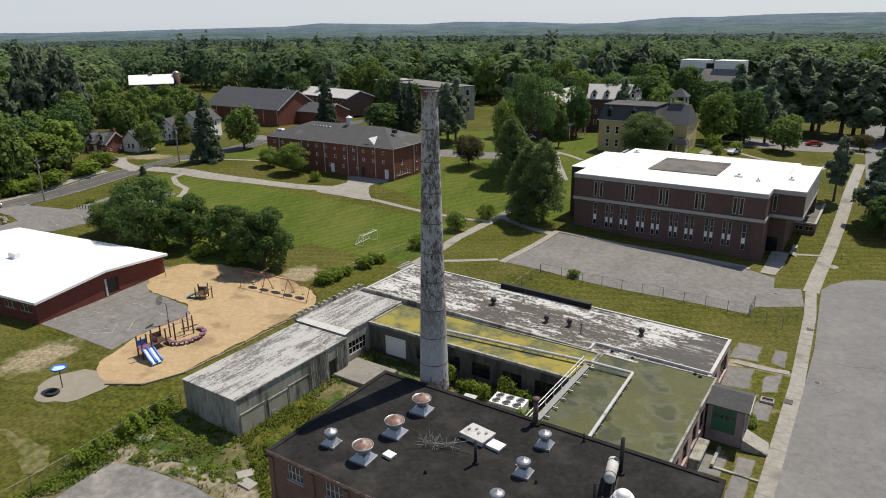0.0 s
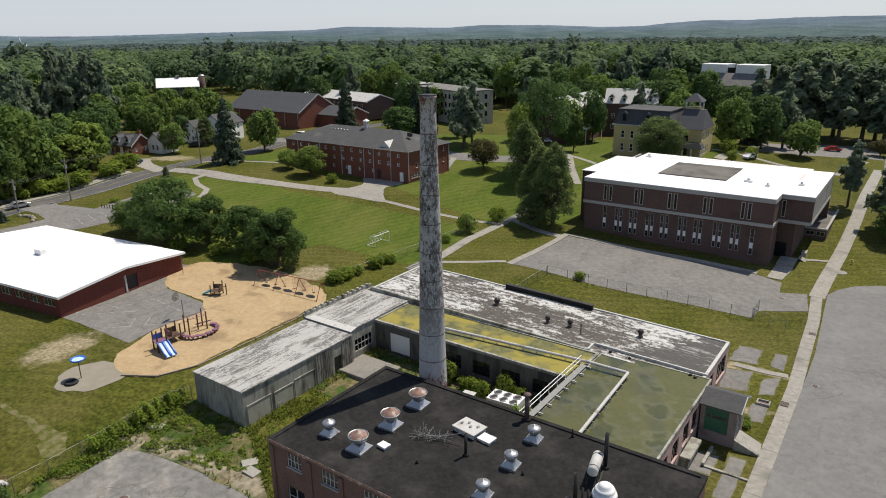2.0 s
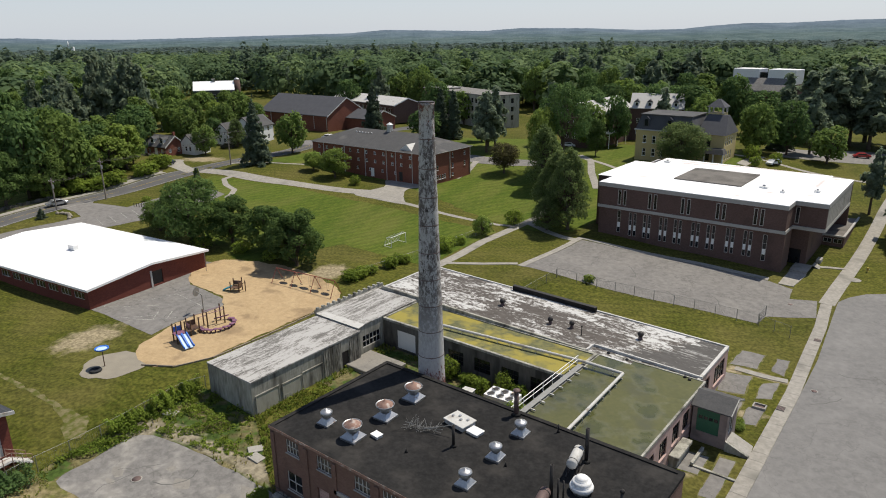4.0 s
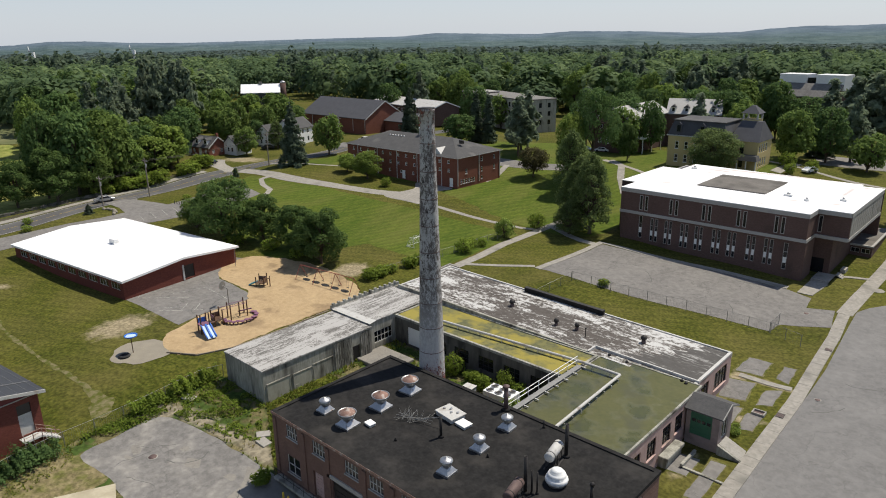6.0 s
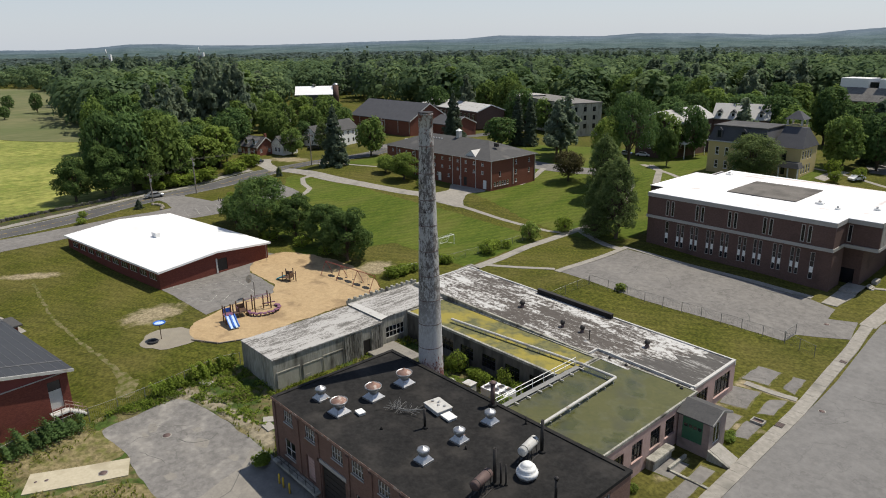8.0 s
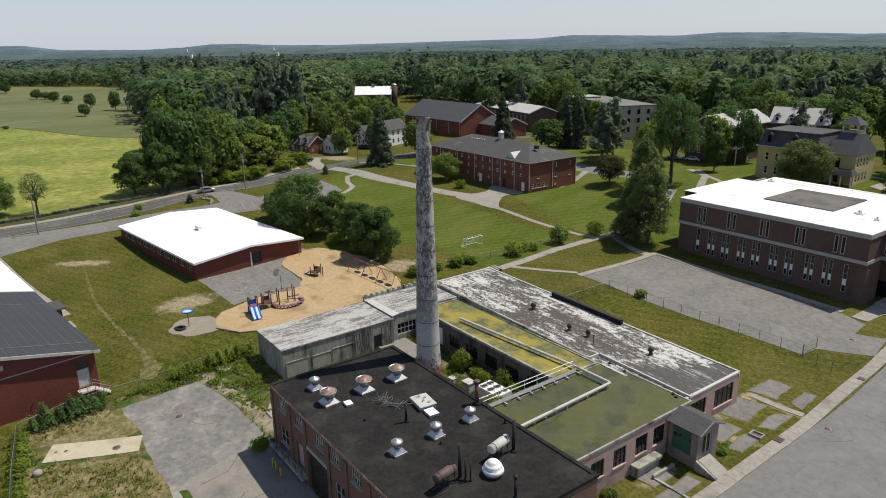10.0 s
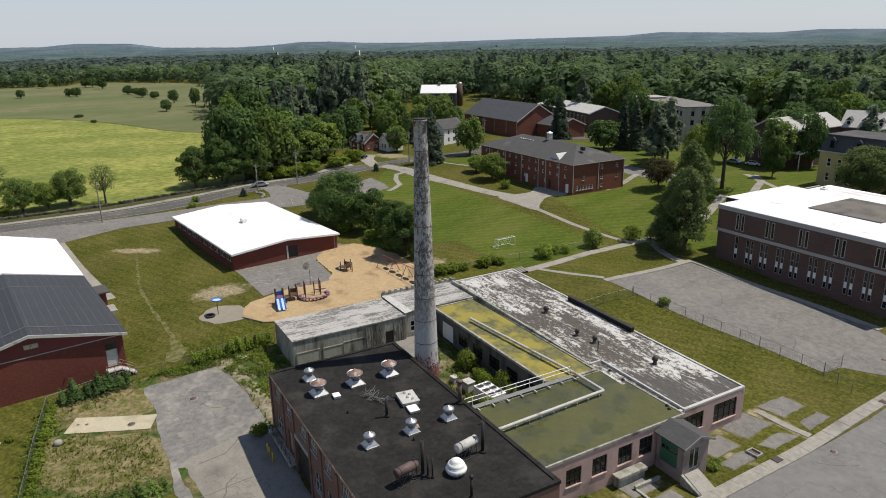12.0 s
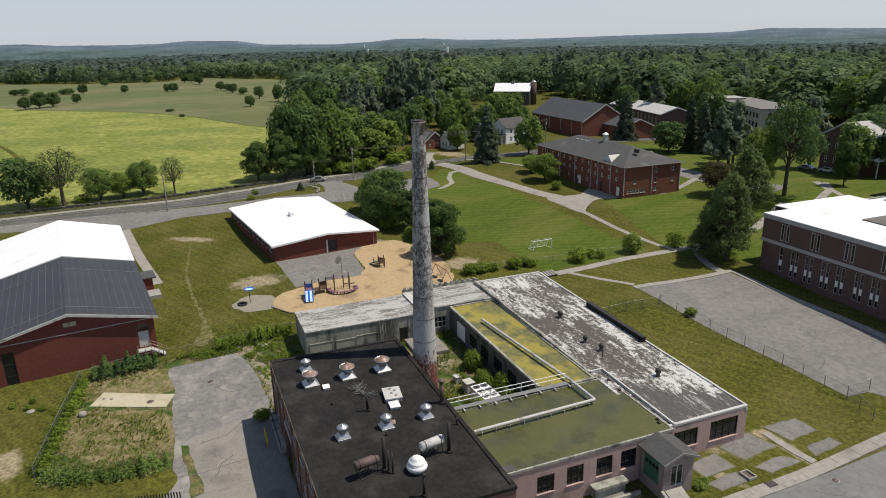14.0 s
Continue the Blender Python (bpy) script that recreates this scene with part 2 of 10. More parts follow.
PATH = mat("path_concrete", (0.238, 0.223, 0.194), (0.331, 0.31, 0.274), 3.0, 0.92, bump=0.2, fine=10, stain=(0.173, 0.166, 0.144), stain_size=5, stain_at=0.64, grain=2.5)
SAND = mat("play_sand", (0.35, 0.25, 0.14), (0.455, 0.34, 0.198), 3.0, 0.97, bump=0.5, fine=16, stain=(0.27, 0.195, 0.115), stain_size=4, stain_at=0.6, grain=3.0)
ROOF_GRAVEL = mat("dark_roof_gravel", (0.13, 0.12, 0.108), (0.2, 0.188, 0.17), 1.5, 0.97, bump=0.3, fine=14, stain=(0.1, 0.093, 0.085), stain_size=3, stain_at=0.58, soft=2.0, grain=3.0)
WORN_EDGE = mat("worn_grass_edge", (0.12, 0.11, 0.04), (0.21, 0.185, 0.105), 1.2, 0.97, bump=0.4, fine=12, stain=(0.085, 0.095, 0.02), stain_size=0.8, stain_at=0.5, soft=1.6, grain=3.0)
GRAVEL = mat("gravel", (0.216, 0.194, 0.158), (0.302, 0.274, 0.216), 1.2, 0.97, bump=0.4, fine=14)
WEEDY = mat("weedy_ground", (0.0864, 0.0792, 0.0288), (0.194, 0.166, 0.0864), 1.5, 0.97, bump=0.5, fine=9, stain=(0.0504, 0.0792, 0.018), stain_size=2.0, stain_at=0.5, grain=3.0)
TAR_ROOF = mat("black_tar_roof", (0.014, 0.014, 0.014), (0.031, 0.03, 0.029), 4.0, 0.95, bump=0.15, fine=18, stain=(0.046, 0.043, 0.04), stain_size=3.5, stain_at=0.6, soft=2.2, grain=2.5)
BRICK_BOILER = brick_mat("sooty_brick", (0.165, 0.1, 0.08), (0.225, 0.14, 0.112), (0.85, 0.83, 0.8), (0.115, 0.078, 0.066), 0.58)
BRICK_HALL = brick_mat("red_brick", (0.185, 0.07, 0.047), (0.24, 0.095, 0.066), (0.85, 0.83, 0.8), (0.15, 0.062, 0.046), 0.64)
BRICK_DARK = brick_mat("brown_brick", (0.112, 0.072, 0.062), (0.155, 0.1, 0.087), (0.85, 0.83, 0.8), (0.096, 0.063, 0.055), 0.66)
BRICK_SCHOOL = brick_mat("maroon_brick", (0.15, 0.046, 0.034), (0.2, 0.064, 0.047), (0.8, 0.78, 0.75), (0.16, 0.05, 0.04), 0.66)
MAROON = mat("maroon_panel", (0.13, 0.022, 0.025), (0.165, 0.032, 0.034), 2.0, 0.6)
PINK = mat("pink_masonry_paint", (0.384, 0.264, 0.24), (0.48, 0.344, 0.312), 2.5, 0.85, bump=0.15, fine=8, stain=(0.288, 0.216, 0.192), stain_size=3, stain_at=0.62, grain=2.5)
GREY_STUCCO = mat("weathered_stucco", (0.235, 0.23, 0.195), (0.4, 0.39, 0.34), 1.6, 0.9, bump=0.25, fine=8, stain=(0.085, 0.079, 0.067), stain_size=1.3, stain_at=0.59, soft=1.8, stretch=(1, 1, 0.22), grain=3.0, contrast=0.17)
WHITE_ROOF = mat("white_membrane", (0.8, 0.8, 0.8), (0.88, 0.88, 0.87), 6.0, 0.55, fine=5, stain=(0.74, 0.73, 0.72), stain_size=6, stain_at=0.66)
GREEN_ROOF = mat("mossy_roof", (0.056, 0.062, 0.015), (0.088, 0.088, 0.026), 3.5, 0.75, bump=0.1, fine=8, stain=(0.05, 0.054, 0.03), stain_size=3.0, stain_at=0.6, soft=2.4, grain=2.0)
YELLOW_ROOF = mat("lichen_roof", (0.1, 0.103, 0.05), (0.165, 0.158, 0.062), 2.5, 0.85, bump=0.15, fine=5, stain=(0.27, 0.228, 0.05), stain_size=3.4, stain_at=0.51, soft=1.0, contrast=0.12, grain=2.0)
OLD_FELT = flake_mat("bare_roof_felt", (0.062, 0.058, 0.054), (0.105, 0.1, 0.093), (0.3, 0.295, 0.28), 3.0, 0.4, 0.66, stretch=(0.5, 1.8, 1), second=(0.15, 0.143, 0.134), sheets=(2.0, 0.3, 0.13))
DARK_STUCCO = mat("grimy_stucco", (0.085, 0.08, 0.07), (0.15, 0.142, 0.125), 2.0, 0.92, bump=0.2, fine=7, stain=(0.05, 0.047, 0.042), stain_size=2.0, stain_at=0.55, stretch=(1, 1, 0.3), grain=2.5)
PATCHY_ROOF = flake_mat("flaking_white_roof", (0.058, 0.05, 0.044), (0.12, 0.107, 0.095), (0.5, 0.497, 0.48), 6.5, 0.42, 0.592, stretch=(0.8, 1.2, 1), second=(0.25, 0.238, 0.222), sheets=(2.4, 0.5, 0.11))
SHED_ROOF = flake_mat("weathered_felt_roof", (0.1, 0.094, 0.086), (0.18, 0.172, 0.158), (0.4, 0.39, 0.372), 3.0, 0.16, 0.545, stretch=(1.3, 0.35, 1), second=(0.24, 0.23, 0.215), sheets=(0.3, 2.0, 0.1))
SHINGLE = mat("grey_shingle", (0.062, 0.062, 0.063), (0.1, 0.098, 0.096), 1.5, 0.9, bump=0.3, fine=12, stain=(0.12, 0.115, 0.11), stain_size=5, stain_at=0.64, grain=3.0)
SHINGLE_DARK = mat("slate_shingle", (0.06, 0.062, 0.07), (0.095, 0.096, 0.105), 1.5, 0.85, bump=0.3, fine=12)
OFFICE_ROOF = mat("old_white_membrane", (0.77, 0.77, 0.77), (0.88, 0.88, 0.87), 5.0, 0.6, fine=6, stain=(0.56, 0.52, 0.5), stain_size=4.5, stain_at=0.66, soft=1.6)
PALE_ROOF = mat("pale_metal_roof", (0.3, 0.295, 0.28), (0.4, 0.392, 0.375), 3.0, 0.7, fine=8)
SOLAR = mat("black_membrane", (0.03, 0.032, 0.037), (0.045, 0.048, 0.054), 4.0, 0.6, fine=6)
SEAM = mat("grey_seam", (0.11, 0.112, 0.115), (0.15, 0.152, 0.156), 2.0, 0.8)
WHITE = mat("white_paint", (0.72, 0.72, 0.7), (0.82, 0.82, 0.8), 1.0, 0.5, fine=6)
OFFWHITE = mat("old_white_paint", (0.4, 0.392, 0.368), (0.544, 0.536, 0.512), 0.8, 0.7, bump=0.1, fine=6, stain=(0.28, 0.248, 0.208), stain_size=1.2, stain_at=0.64)
TRIM = mat("concrete_trim", (0.32, 0.308, 0.288), (0.4, 0.388, 0.364), 1.5, 0.85, fine=8)
CREAM = mat("yellow_clapboard", (0.5, 0.4, 0.19), (0.58, 0.47, 0.24), 2.0, 0.75, fine=8)
GALV = mat("galvanised_metal", (0.34, 0.345, 0.35), (0.55, 0.55, 0.55), 0.4, 0.42, metal=0.8, fine=5, stain=(0.25, 0.18, 0.14), stain_size=0.5, stain_at=0.66)
RUST = mat("rusty_metal", (0.22, 0.125, 0.095), (0.36, 0.245, 0.2), 0.4, 0.75, metal=0.3, bump=0.1, fine=6, stain=(0.45, 0.38, 0.34), stain_size=0.5, stain_at=0.58)
DARK_METAL = mat("dark_metal", (0.025, 0.023, 0.022), (0.05, 0.045, 0.042), 0.6, 0.6, metal=0.4)
TANK_RUST = mat("tank_rust", (0.09, 0.06, 0.055), (0.16, 0.11, 0.1), 0.6, 0.7, metal=0.3, fine=6)
FENCE_METAL = mat("fence_steel", (0.2, 0.2, 0.19), (0.3, 0.3, 0.29), 0.5, 0.6, metal=0.5)
GLASS_DARK = mat("window_glass", (0.008, 0.009, 0.011), (0.02, 0.022, 0.026), 3.0, 0.08, fine=2)
DOOR_GREEN = mat("green_door", (0.03, 0.12, 0.07), (0.045, 0.16, 0.09), 1.0, 0.6)
WOOD = mat("weathered_wood", (0.2, 0.16, 0.12), (0.32, 0.27, 0.21), 0.5, 0.9, bump=0.2, stretch=(1, 1, 0.2))
POLE_WOOD = mat("pole_wood", (0.2, 0.17, 0.14), (0.3, 0.26, 0.22), 0.5, 0.9)
BARK = mat("bark", (0.07, 0.055, 0.042), (0.13, 0.105, 0.08), 0.5, 0.95, bump=0.5, stretch=(1, 1, 0.3))
PLAY_BROWN = mat("brown_play_post", (0.09, 0.05, 0.03), (0.12, 0.07, 0.045), 0.6, 0.5)
PLAY_BLUE = mat("blue_plastic", (0.02, 0.12, 0.5), (0.03, 0.16, 0.58), 0.6, 0.35)
PLAY_PALE = mat("pale_blue_plastic", (0.45, 0.6, 0.8), (0.55, 0.68, 0.85), 0.6, 0.35)
PLAY_PURPLE = mat("purple_plastic", (0.16, 0.07, 0.12), (0.22, 0.1, 0.16), 0.6, 0.6)
HYDRANT_YELLOW = mat("hydrant_yellow", (0.5, 0.36, 0.07), (0.62, 0.46, 0.1), 0.4, 0.5)
PLAY_RED = mat("red_steel", (0.24, 0.06, 0.045), (0.33, 0.085, 0.06), 0.6, 0.5)
YELLOW_PAINT = mat("yellow_paint", (0.6, 0.42, 0.04), (0.68, 0.5, 0.06), 0.6, 0.5)
LINE = mat("worn_line_paint", (0.3, 0.29, 0.26), (0.38, 0.365, 0.33), 0.6, 0.85, stain=(0.19, 0.188, 0.18), stain_size=0.5, stain_at=0.5)
ROAD_DARK = mat("main_road_asphalt", (0.075, 0.074, 0.074), (0.11, 0.108, 0.106), 6.0, 0.9, bump=0.15, fine=24, stain=(0.14, 0.137, 0.133), stain_size=7, stain_at=0.62, soft=2.0, grain=3.0)
CENTRE_LINE = mat("worn_yellow_line", (0.3, 0.22, 0.05), (0.38, 0.28, 0.07), 0.6, 0.85, stain=(0.13, 0.12, 0.09), stain_size=0.5, stain_at=0.5)
# Roadside bank: the dark tone holds the shade of the trees above it.
BANK_SHADED = mat("tree_shaded_bank", (0.045, 0.042, 0.026), (0.1, 0.088, 0.056), 1.2, 0.97, bump=0.5, fine=9, stain=(0.05, 0.07, 0.018), stain_size=1.4, stain_at=0.55, grain=3.0)
FIELDSTONE = mat("mossy_fieldstone", (0.06, 0.056, 0.05), (0.15, 0.14, 0.125), 0.8, 0.95, bump=0.4, fine=8, stain=(0.05, 0.058, 0.03), stain_size=1.0, stain_at=0.56, per_object=0.25)
PALE_BOARD = mat("pale_boards", (0.33, 0.32, 0.265), (0.43, 0.415, 0.35), 1.4, 0.88, bump=0.15, fine=8, stain=(0.24, 0.23, 0.19), stain_size=1.2, stain_at=0.6, stretch=(1, 1, 0.3), grain=2.5)
STREAKED = mat("streaked_planks", (0.07, 0.066, 0.056), (0.33, 0.32, 0.28), 0.9, 0.9, bump=0.2, fine=6, stretch=(1, 1, 0.18), contrast=0.1, per_object=0.3)
PINK_GREY = mat("faded_pink_render", (0.25, 0.2, 0.185), (0.33, 0.265, 0.245), 2.0, 0.88, bump=0.15, fine=8, stain=(0.2, 0.165, 0.15), stain_size=2, stain_at=0.6, grain=2.5)
CRACK = mat("crack_sealer", (0.1, 0.098, 0.092), (0.14, 0.136, 0.127), 1.0, 0.9)
RUBBER = mat("rubber", (0.02, 0.02, 0.02), (0.035, 0.035, 0.035), 0.6, 0.8)
LEAF_MID = leaf_mat("broad_leaves", (0.0686, 0.121, 0.0302), (0.148, 0.212, 0.0545), 0.45)
LEAF_DARK = leaf_mat("maple_leaves", (0.0395, 0.0806, 0.0255), (0.0936, 0.151, 0.0487), 0.42)
LEAF_OAK = leaf_mat("oak_leaves", (0.044, 0.086, 0.025), (0.102, 0.16, 0.046), 0.45)
LEAF_LIGHT = leaf_mat("young_leaves", (0.112, 0.178, 0.0328), (0.196, 0.263, 0.0608), 0.45)
LEAF_OLIVE = leaf_mat("olive_leaves", (0.068, 0.106, 0.036), (0.132, 0.178, 0.062), 0.48)
NEEDLES = leaf_mat("pine_needles", (0.0957, 0.136, 0.0905), (0.185, 0.233, 0.145), 0.5)
NEEDLES_DARK = leaf_mat("spruce_needles", (0.0458, 0.07, 0.0464), (0.0936, 0.123, 0.0766), 0.36)
COPPER_LEAF = leaf_mat("copper_leaves", (0.0468, 0.0486, 0.0225), (0.0936, 0.0889, 0.0374), 0.35)
VINE = leaf_mat("vine_leaves", (0.1, 0.155, 0.022), (0.175, 0.235, 0.04), 0.5)
WEED_LEAF = leaf_mat("weed_leaves", (0.09, 0.13, 0.02), (0.17, 0.19, 0.04), 0.45)
# Distance haze is put into these far canopies: lifted tones, bluer farther out.
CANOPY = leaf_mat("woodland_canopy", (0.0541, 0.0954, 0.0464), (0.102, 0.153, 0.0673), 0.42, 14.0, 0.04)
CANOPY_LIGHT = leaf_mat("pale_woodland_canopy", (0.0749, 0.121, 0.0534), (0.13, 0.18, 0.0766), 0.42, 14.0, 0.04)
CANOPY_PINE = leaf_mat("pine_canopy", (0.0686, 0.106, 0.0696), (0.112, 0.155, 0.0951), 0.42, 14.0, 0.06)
CANOPY_HAZED = leaf_mat("farther_canopy", (0.0666, 0.108, 0.0812), (0.104, 0.151, 0.107), 0.42, 20.0, 0.04)
CANOPY_FAR_HAZED = leaf_mat("far_hazed_canopy", (0.078, 0.118, 0.106), (0.11, 0.152, 0.132), 0.42, 26.0, 0.04)
worn_spots(GRASS, [(-83.3, 35.6, 2.6, 4.2, 0), (-75.2, 72.6, 2.6, 3.2, 0), (-116, 26, 1.3, 4.4, -30), (-167, 108.6, 6, 3.6, 20), (-41, 3, 3.0, 1.4, 10), (-11.4, 79.6, 0.9, 5.2, 0), (-8.4, 82.2, 3.0, 0.6, 0), (-8, 72.4, 2.4, 0.7, 20), (-9.2, 60.6, 0.9, 2.2, 0)], (0.2, 0.165, 0.095), (0.33, 0.28, 0.185))
worn_spots(WEEDY, [(-58.8, 29.6, 2.6, 1.2, 50), (-54.5, 31.8, 2.8, 1.1, 15), (-49.5, 32.5, 3.0, 1.0, 5), (-43.8, 32.9, 3.2, 1.1, 0), (-44, 54, 3.4, 2.4, 10), (-36, 50.5, 5, 1.3, 0)], (0.19, 0.165, 0.11), (0.29, 0.255, 0.19))


worn_spots(OFFICE_ROOF, [(-30, 147.9, 16, 0.6, 3), (-12.4, 145.0, 1.6, 0.4, 0), (-14.2, 139, 0.35, 5, 0), (-20, 126.6, 1.1, 0.3, 10), (-13.4, 128.0, 1.0, 0.4, 20), (-23.6, 121.0, 0.9, 0.25, 0), (-43, 127, 1.2, 0.4, 30), (-40, 145.4, 3.0, 0.6, 0)], (0.5, 0.43, 0.41), (0.66, 0.59, 0.56), 0.6)


def speckle(m, scale, lo, hi, detail=3):
    """Fine light and dark grain over a surface's colour."""
    n, l = m.node_tree.nodes, m.node_tree.links
    tex, pos, span, hsv = n.new("ShaderNodeTexNoise"), n.new("ShaderNodeNewGeometry"), n.new("ShaderNodeMapRange"), n.new("ShaderNodeHueSaturation")
    tex.inputs["Scale"].default_value, tex.inputs["Detail"].default_value = scale, detail
    for key, value in (("From Min", 0.36), ("From Max", 0.64), ("To Min", lo), ("To Max", hi)):
        span.inputs[key].default_value = value
    base = n["Principled BSDF"].inputs["Base Color"].links[0].from_socket
    l.new(pos.outputs["Position"], tex.inputs["Vector"])
    l.new(tex.outputs["Fac"], span.inputs["Value"])
    l.new(span.outputs["Result"], hsv.inputs["Value"])
    l.new(base, hsv.inputs["Color"])
    l.new(hsv.outputs[0], n["Principled BSDF"].inputs["Base Color"])


for m, scale, lo, hi in ((GRASS, 2.4, 0.72, 1.26), (LAWN, 2.4, 0.88, 1.12), (MEADOW, 0.5, 0.84, 1.16), (WEEDY, 2.0, 0.7, 1.3), (DRY_PLOT, 2.0, 0.75, 1.25), (ASPHALT, 1.2, 0.88, 1.12), (YARD_ASPHALT, 1.4, 0.86, 1.14), (ROAD, 1.2, 0.92, 1.08), (SAND, 1.6, 0.93, 1.07), (TAR_ROOF, 1.8, 0.88, 1.12), (PATH, 1.6, 0.9, 1.1)):
    speckle(m, scale, lo, hi)
# standing water and damp felt on the mossy roof
gn, gl = GREEN_ROOF.node_tree.nodes, GREEN_ROOF.node_tree.links
wet, wet_pos, wet_map = gn.new("ShaderNodeTexNoise"), gn.new("ShaderNodeNewGeometry"), gn.new("ShaderNodeMapRange")
wet.inputs["Scale"].default_value, wet.inputs["Detail"].default_value = 0.32, 6
for key, value in (("From Min", 0.47), ("From Max", 0.6), ("To Min", 0.8), ("To Max", 0.22)):
    wet_map.inputs[key].default_value = value
gl.new(wet_pos.outputs["Position"], wet.inputs["Vector"])
gl.new(wet.outputs["Fac"], wet_map.inputs["Value"])
gl.new(wet_map.outputs["Result"], gn["Principled BSDF"].inputs["Roughness"])
gn["Principled BSDF"].inputs["Specular IOR Level"].default_value = 0.5
# faint mowing lines
for lawn, turn in ((GRASS, 62), (LAWN, 20)):
    ln, ll = lawn.node_tree.nodes, lawn.node_tree.links
    wave, mow, mp, pos, mul = ln.new("ShaderNodeTexWave"), ln.new("ShaderNodeMapRange"), ln.new("ShaderNodeMapping"), ln.new("ShaderNodeNewGeometry"), ln.new("ShaderNodeHueSaturation")
    mp.inputs["Rotation"].default_value = (0, 0, math.radians(turn))
    wave.inputs["Scale"].default_value, wave.inputs["Distortion"].default_value, wave.inputs["Detail"].default_value, wave.inputs["Detail Scale"].default_value = 0.16, 2.2, 3.0, 0.6
    mow.inputs["To Min"].default_value, mow.inputs["To Max"].default_value = 0.92, 1.08
    base = ln["Principled BSDF"].inputs["Base Color"].links[0].from_socket
    ll.new(pos.outputs["Position"], mp.inputs["Vector"])
    ll.new(mp.outputs[0], wave.inputs["Vector"])
    ll.new(wave.outputs["Fac"], mow.inputs["Value"])
    ll.new(mow.outputs["Result"], mul.inputs["Value"])
    ll.new(base, mul.inputs["Color"])
    ll.new(mul.outputs[0], ln["Principled BSDF"].inputs["Base Color"])


# ---- building blocks ----
def part(name, bm, material, parent=None, label=""):
    """Links a bmesh as one mesh object, under a thing or a part when one is given."""
    me = bpy.data.meshes.new(name)
    bm.normal_update()
    bm.to_mesh(me)
    bm.free()
    me.materials.append(material)
    ob = new(name, me)
    if parent:
        ob.parent = parent
    if label:
        ob["label"] = label
    return ob


def from_arrays(name, verts, faces, material, parent=None, smooth=False):
    """One mesh object from arrays of corners and of equal-sided faces."""
    verts, faces = np.asarray(verts, np.float32), np.asarray(faces, np.int32)
    me = bpy.data.meshes.new(name)
    k = faces.shape[1]
    me.vertices.add(len(verts))
    me.vertices.foreach_set("co", verts.ravel())
    me.loops.add(faces.size)
    me.loops.foreach_set("vertex_index", faces.ravel())
    me.polygons.add(len(faces))
    me.polygons.foreach_set("loop_start", np.arange(0, faces.size, k, dtype=np.int32))
    me.polygons.foreach_set("loop_total", np.full(len(faces), k, np.int32))
    me.update(calc_edges=True)
    if smooth:
        me.polygons.foreach_set("use_smooth", np.ones(len(faces), bool))
    me.materials.append(material)
    ob = new(name, me)
    if parent:
        ob.parent = parent
    return ob


def thing(name, label, category, m=None, group="", kind=""):
    """An empty at the base of a thing, which carries its parts."""
    ob = new(name)
    if m is not None:
        ob.matrix_basis = m
    return tagged(ob, label, category, group, kind)


def box(x0, x1, y0, y1, z0, z1, bm=None, bevel=0.0):
    bm = bm or bmesh.new()
    made = bmesh.ops.create_cube(bm, size=1.0, matrix=Matrix.Translation(((x0 + x1) / 2, (y0 + y1) / 2, (z0 + z1) / 2)) @ Matrix.Diagonal((x1 - x0, y1 - y0, z1 - z0, 1)))
    if bevel:
        edges = list({e for v in made["verts"] for e in v.link_edges})
        bmesh.ops.bevel(bm, geom=edges, offset=bevel, segments=1, affect="EDGES")
    return bm


def rod(a, b, r0, r1=None, n=10, bm=None, caps=True):
    """A round bar from a to b."""
    bm = bm or bmesh.new()
    a, b = Vector(a), Vector(b)
    way = b - a
    q = way.to_track_quat("Z", "Y").to_matrix().to_4x4()
    bmesh.ops.create_cone(bm, cap_ends=caps, segments=n, radius1=r0, radius2=r0 if r1 is None else r1, depth=way.length, matrix=Matrix.Translation((a + b) / 2) @ q)
    return bm


def turned(profile, n=20, bm=None, m=None, smooth=True):
    """A body of revolution from (radius, height) pairs."""
    bm = bm or bmesh.new()
    rings = []
    for r, z in profile:
        rings.append([bm.verts.new((r * math.cos(6.28318 * i / n), r * math.sin(6.28318 * i / n), z)) for i in range(n)])
    for lo, hi in zip(rings, rings[1:]):
        for i in range(n):
            f = bm.faces.new((lo[i], lo[(i + 1) % n], hi[(i + 1) % n], hi[i]))
            f.smooth = smooth
    bm.faces.new(rings[0][::-1])
    bm.faces.new(rings[-1])
    if m is not None:
        bmesh.ops.transform(bm, matrix=m, verts=[v for r in rings for v in r])
    return bm


def prism(points, z0, z1, bm=None):
    """An upright prism over a plan outline."""
    bm = bm or bmesh.new()
    lo = [bm.verts.new((x, y, z0)) for x, y in points]
    hi = [bm.verts.new((x, y, z1)) for x, y in points]
    faces = [bm.faces.new(hi), bm.faces.new(lo[::-1])]
    for i in range(len(points)):
        j = (i + 1) % len(points)
        faces.append(bm.faces.new((lo[i], lo[j], hi[j], hi[i])))
    bmesh.ops.recalc_face_normals(bm, faces=faces)
    return bm


def solid(verts, faces, bm=None):
    bm = bm or bmesh.new()
    vs = [bm.verts.new(v) for v in verts]
    fs = [bm.faces.new([vs[i] for i in f]) for f in faces]
    bmesh.ops.recalc_face_normals(bm, faces=fs)
    return bm


SIX = [(0, 1, 2, 3), (4, 5, 6, 7), (0, 1, 5, 4), (1, 2, 6, 5), (2, 3, 7, 6), (3, 0, 4, 7)]


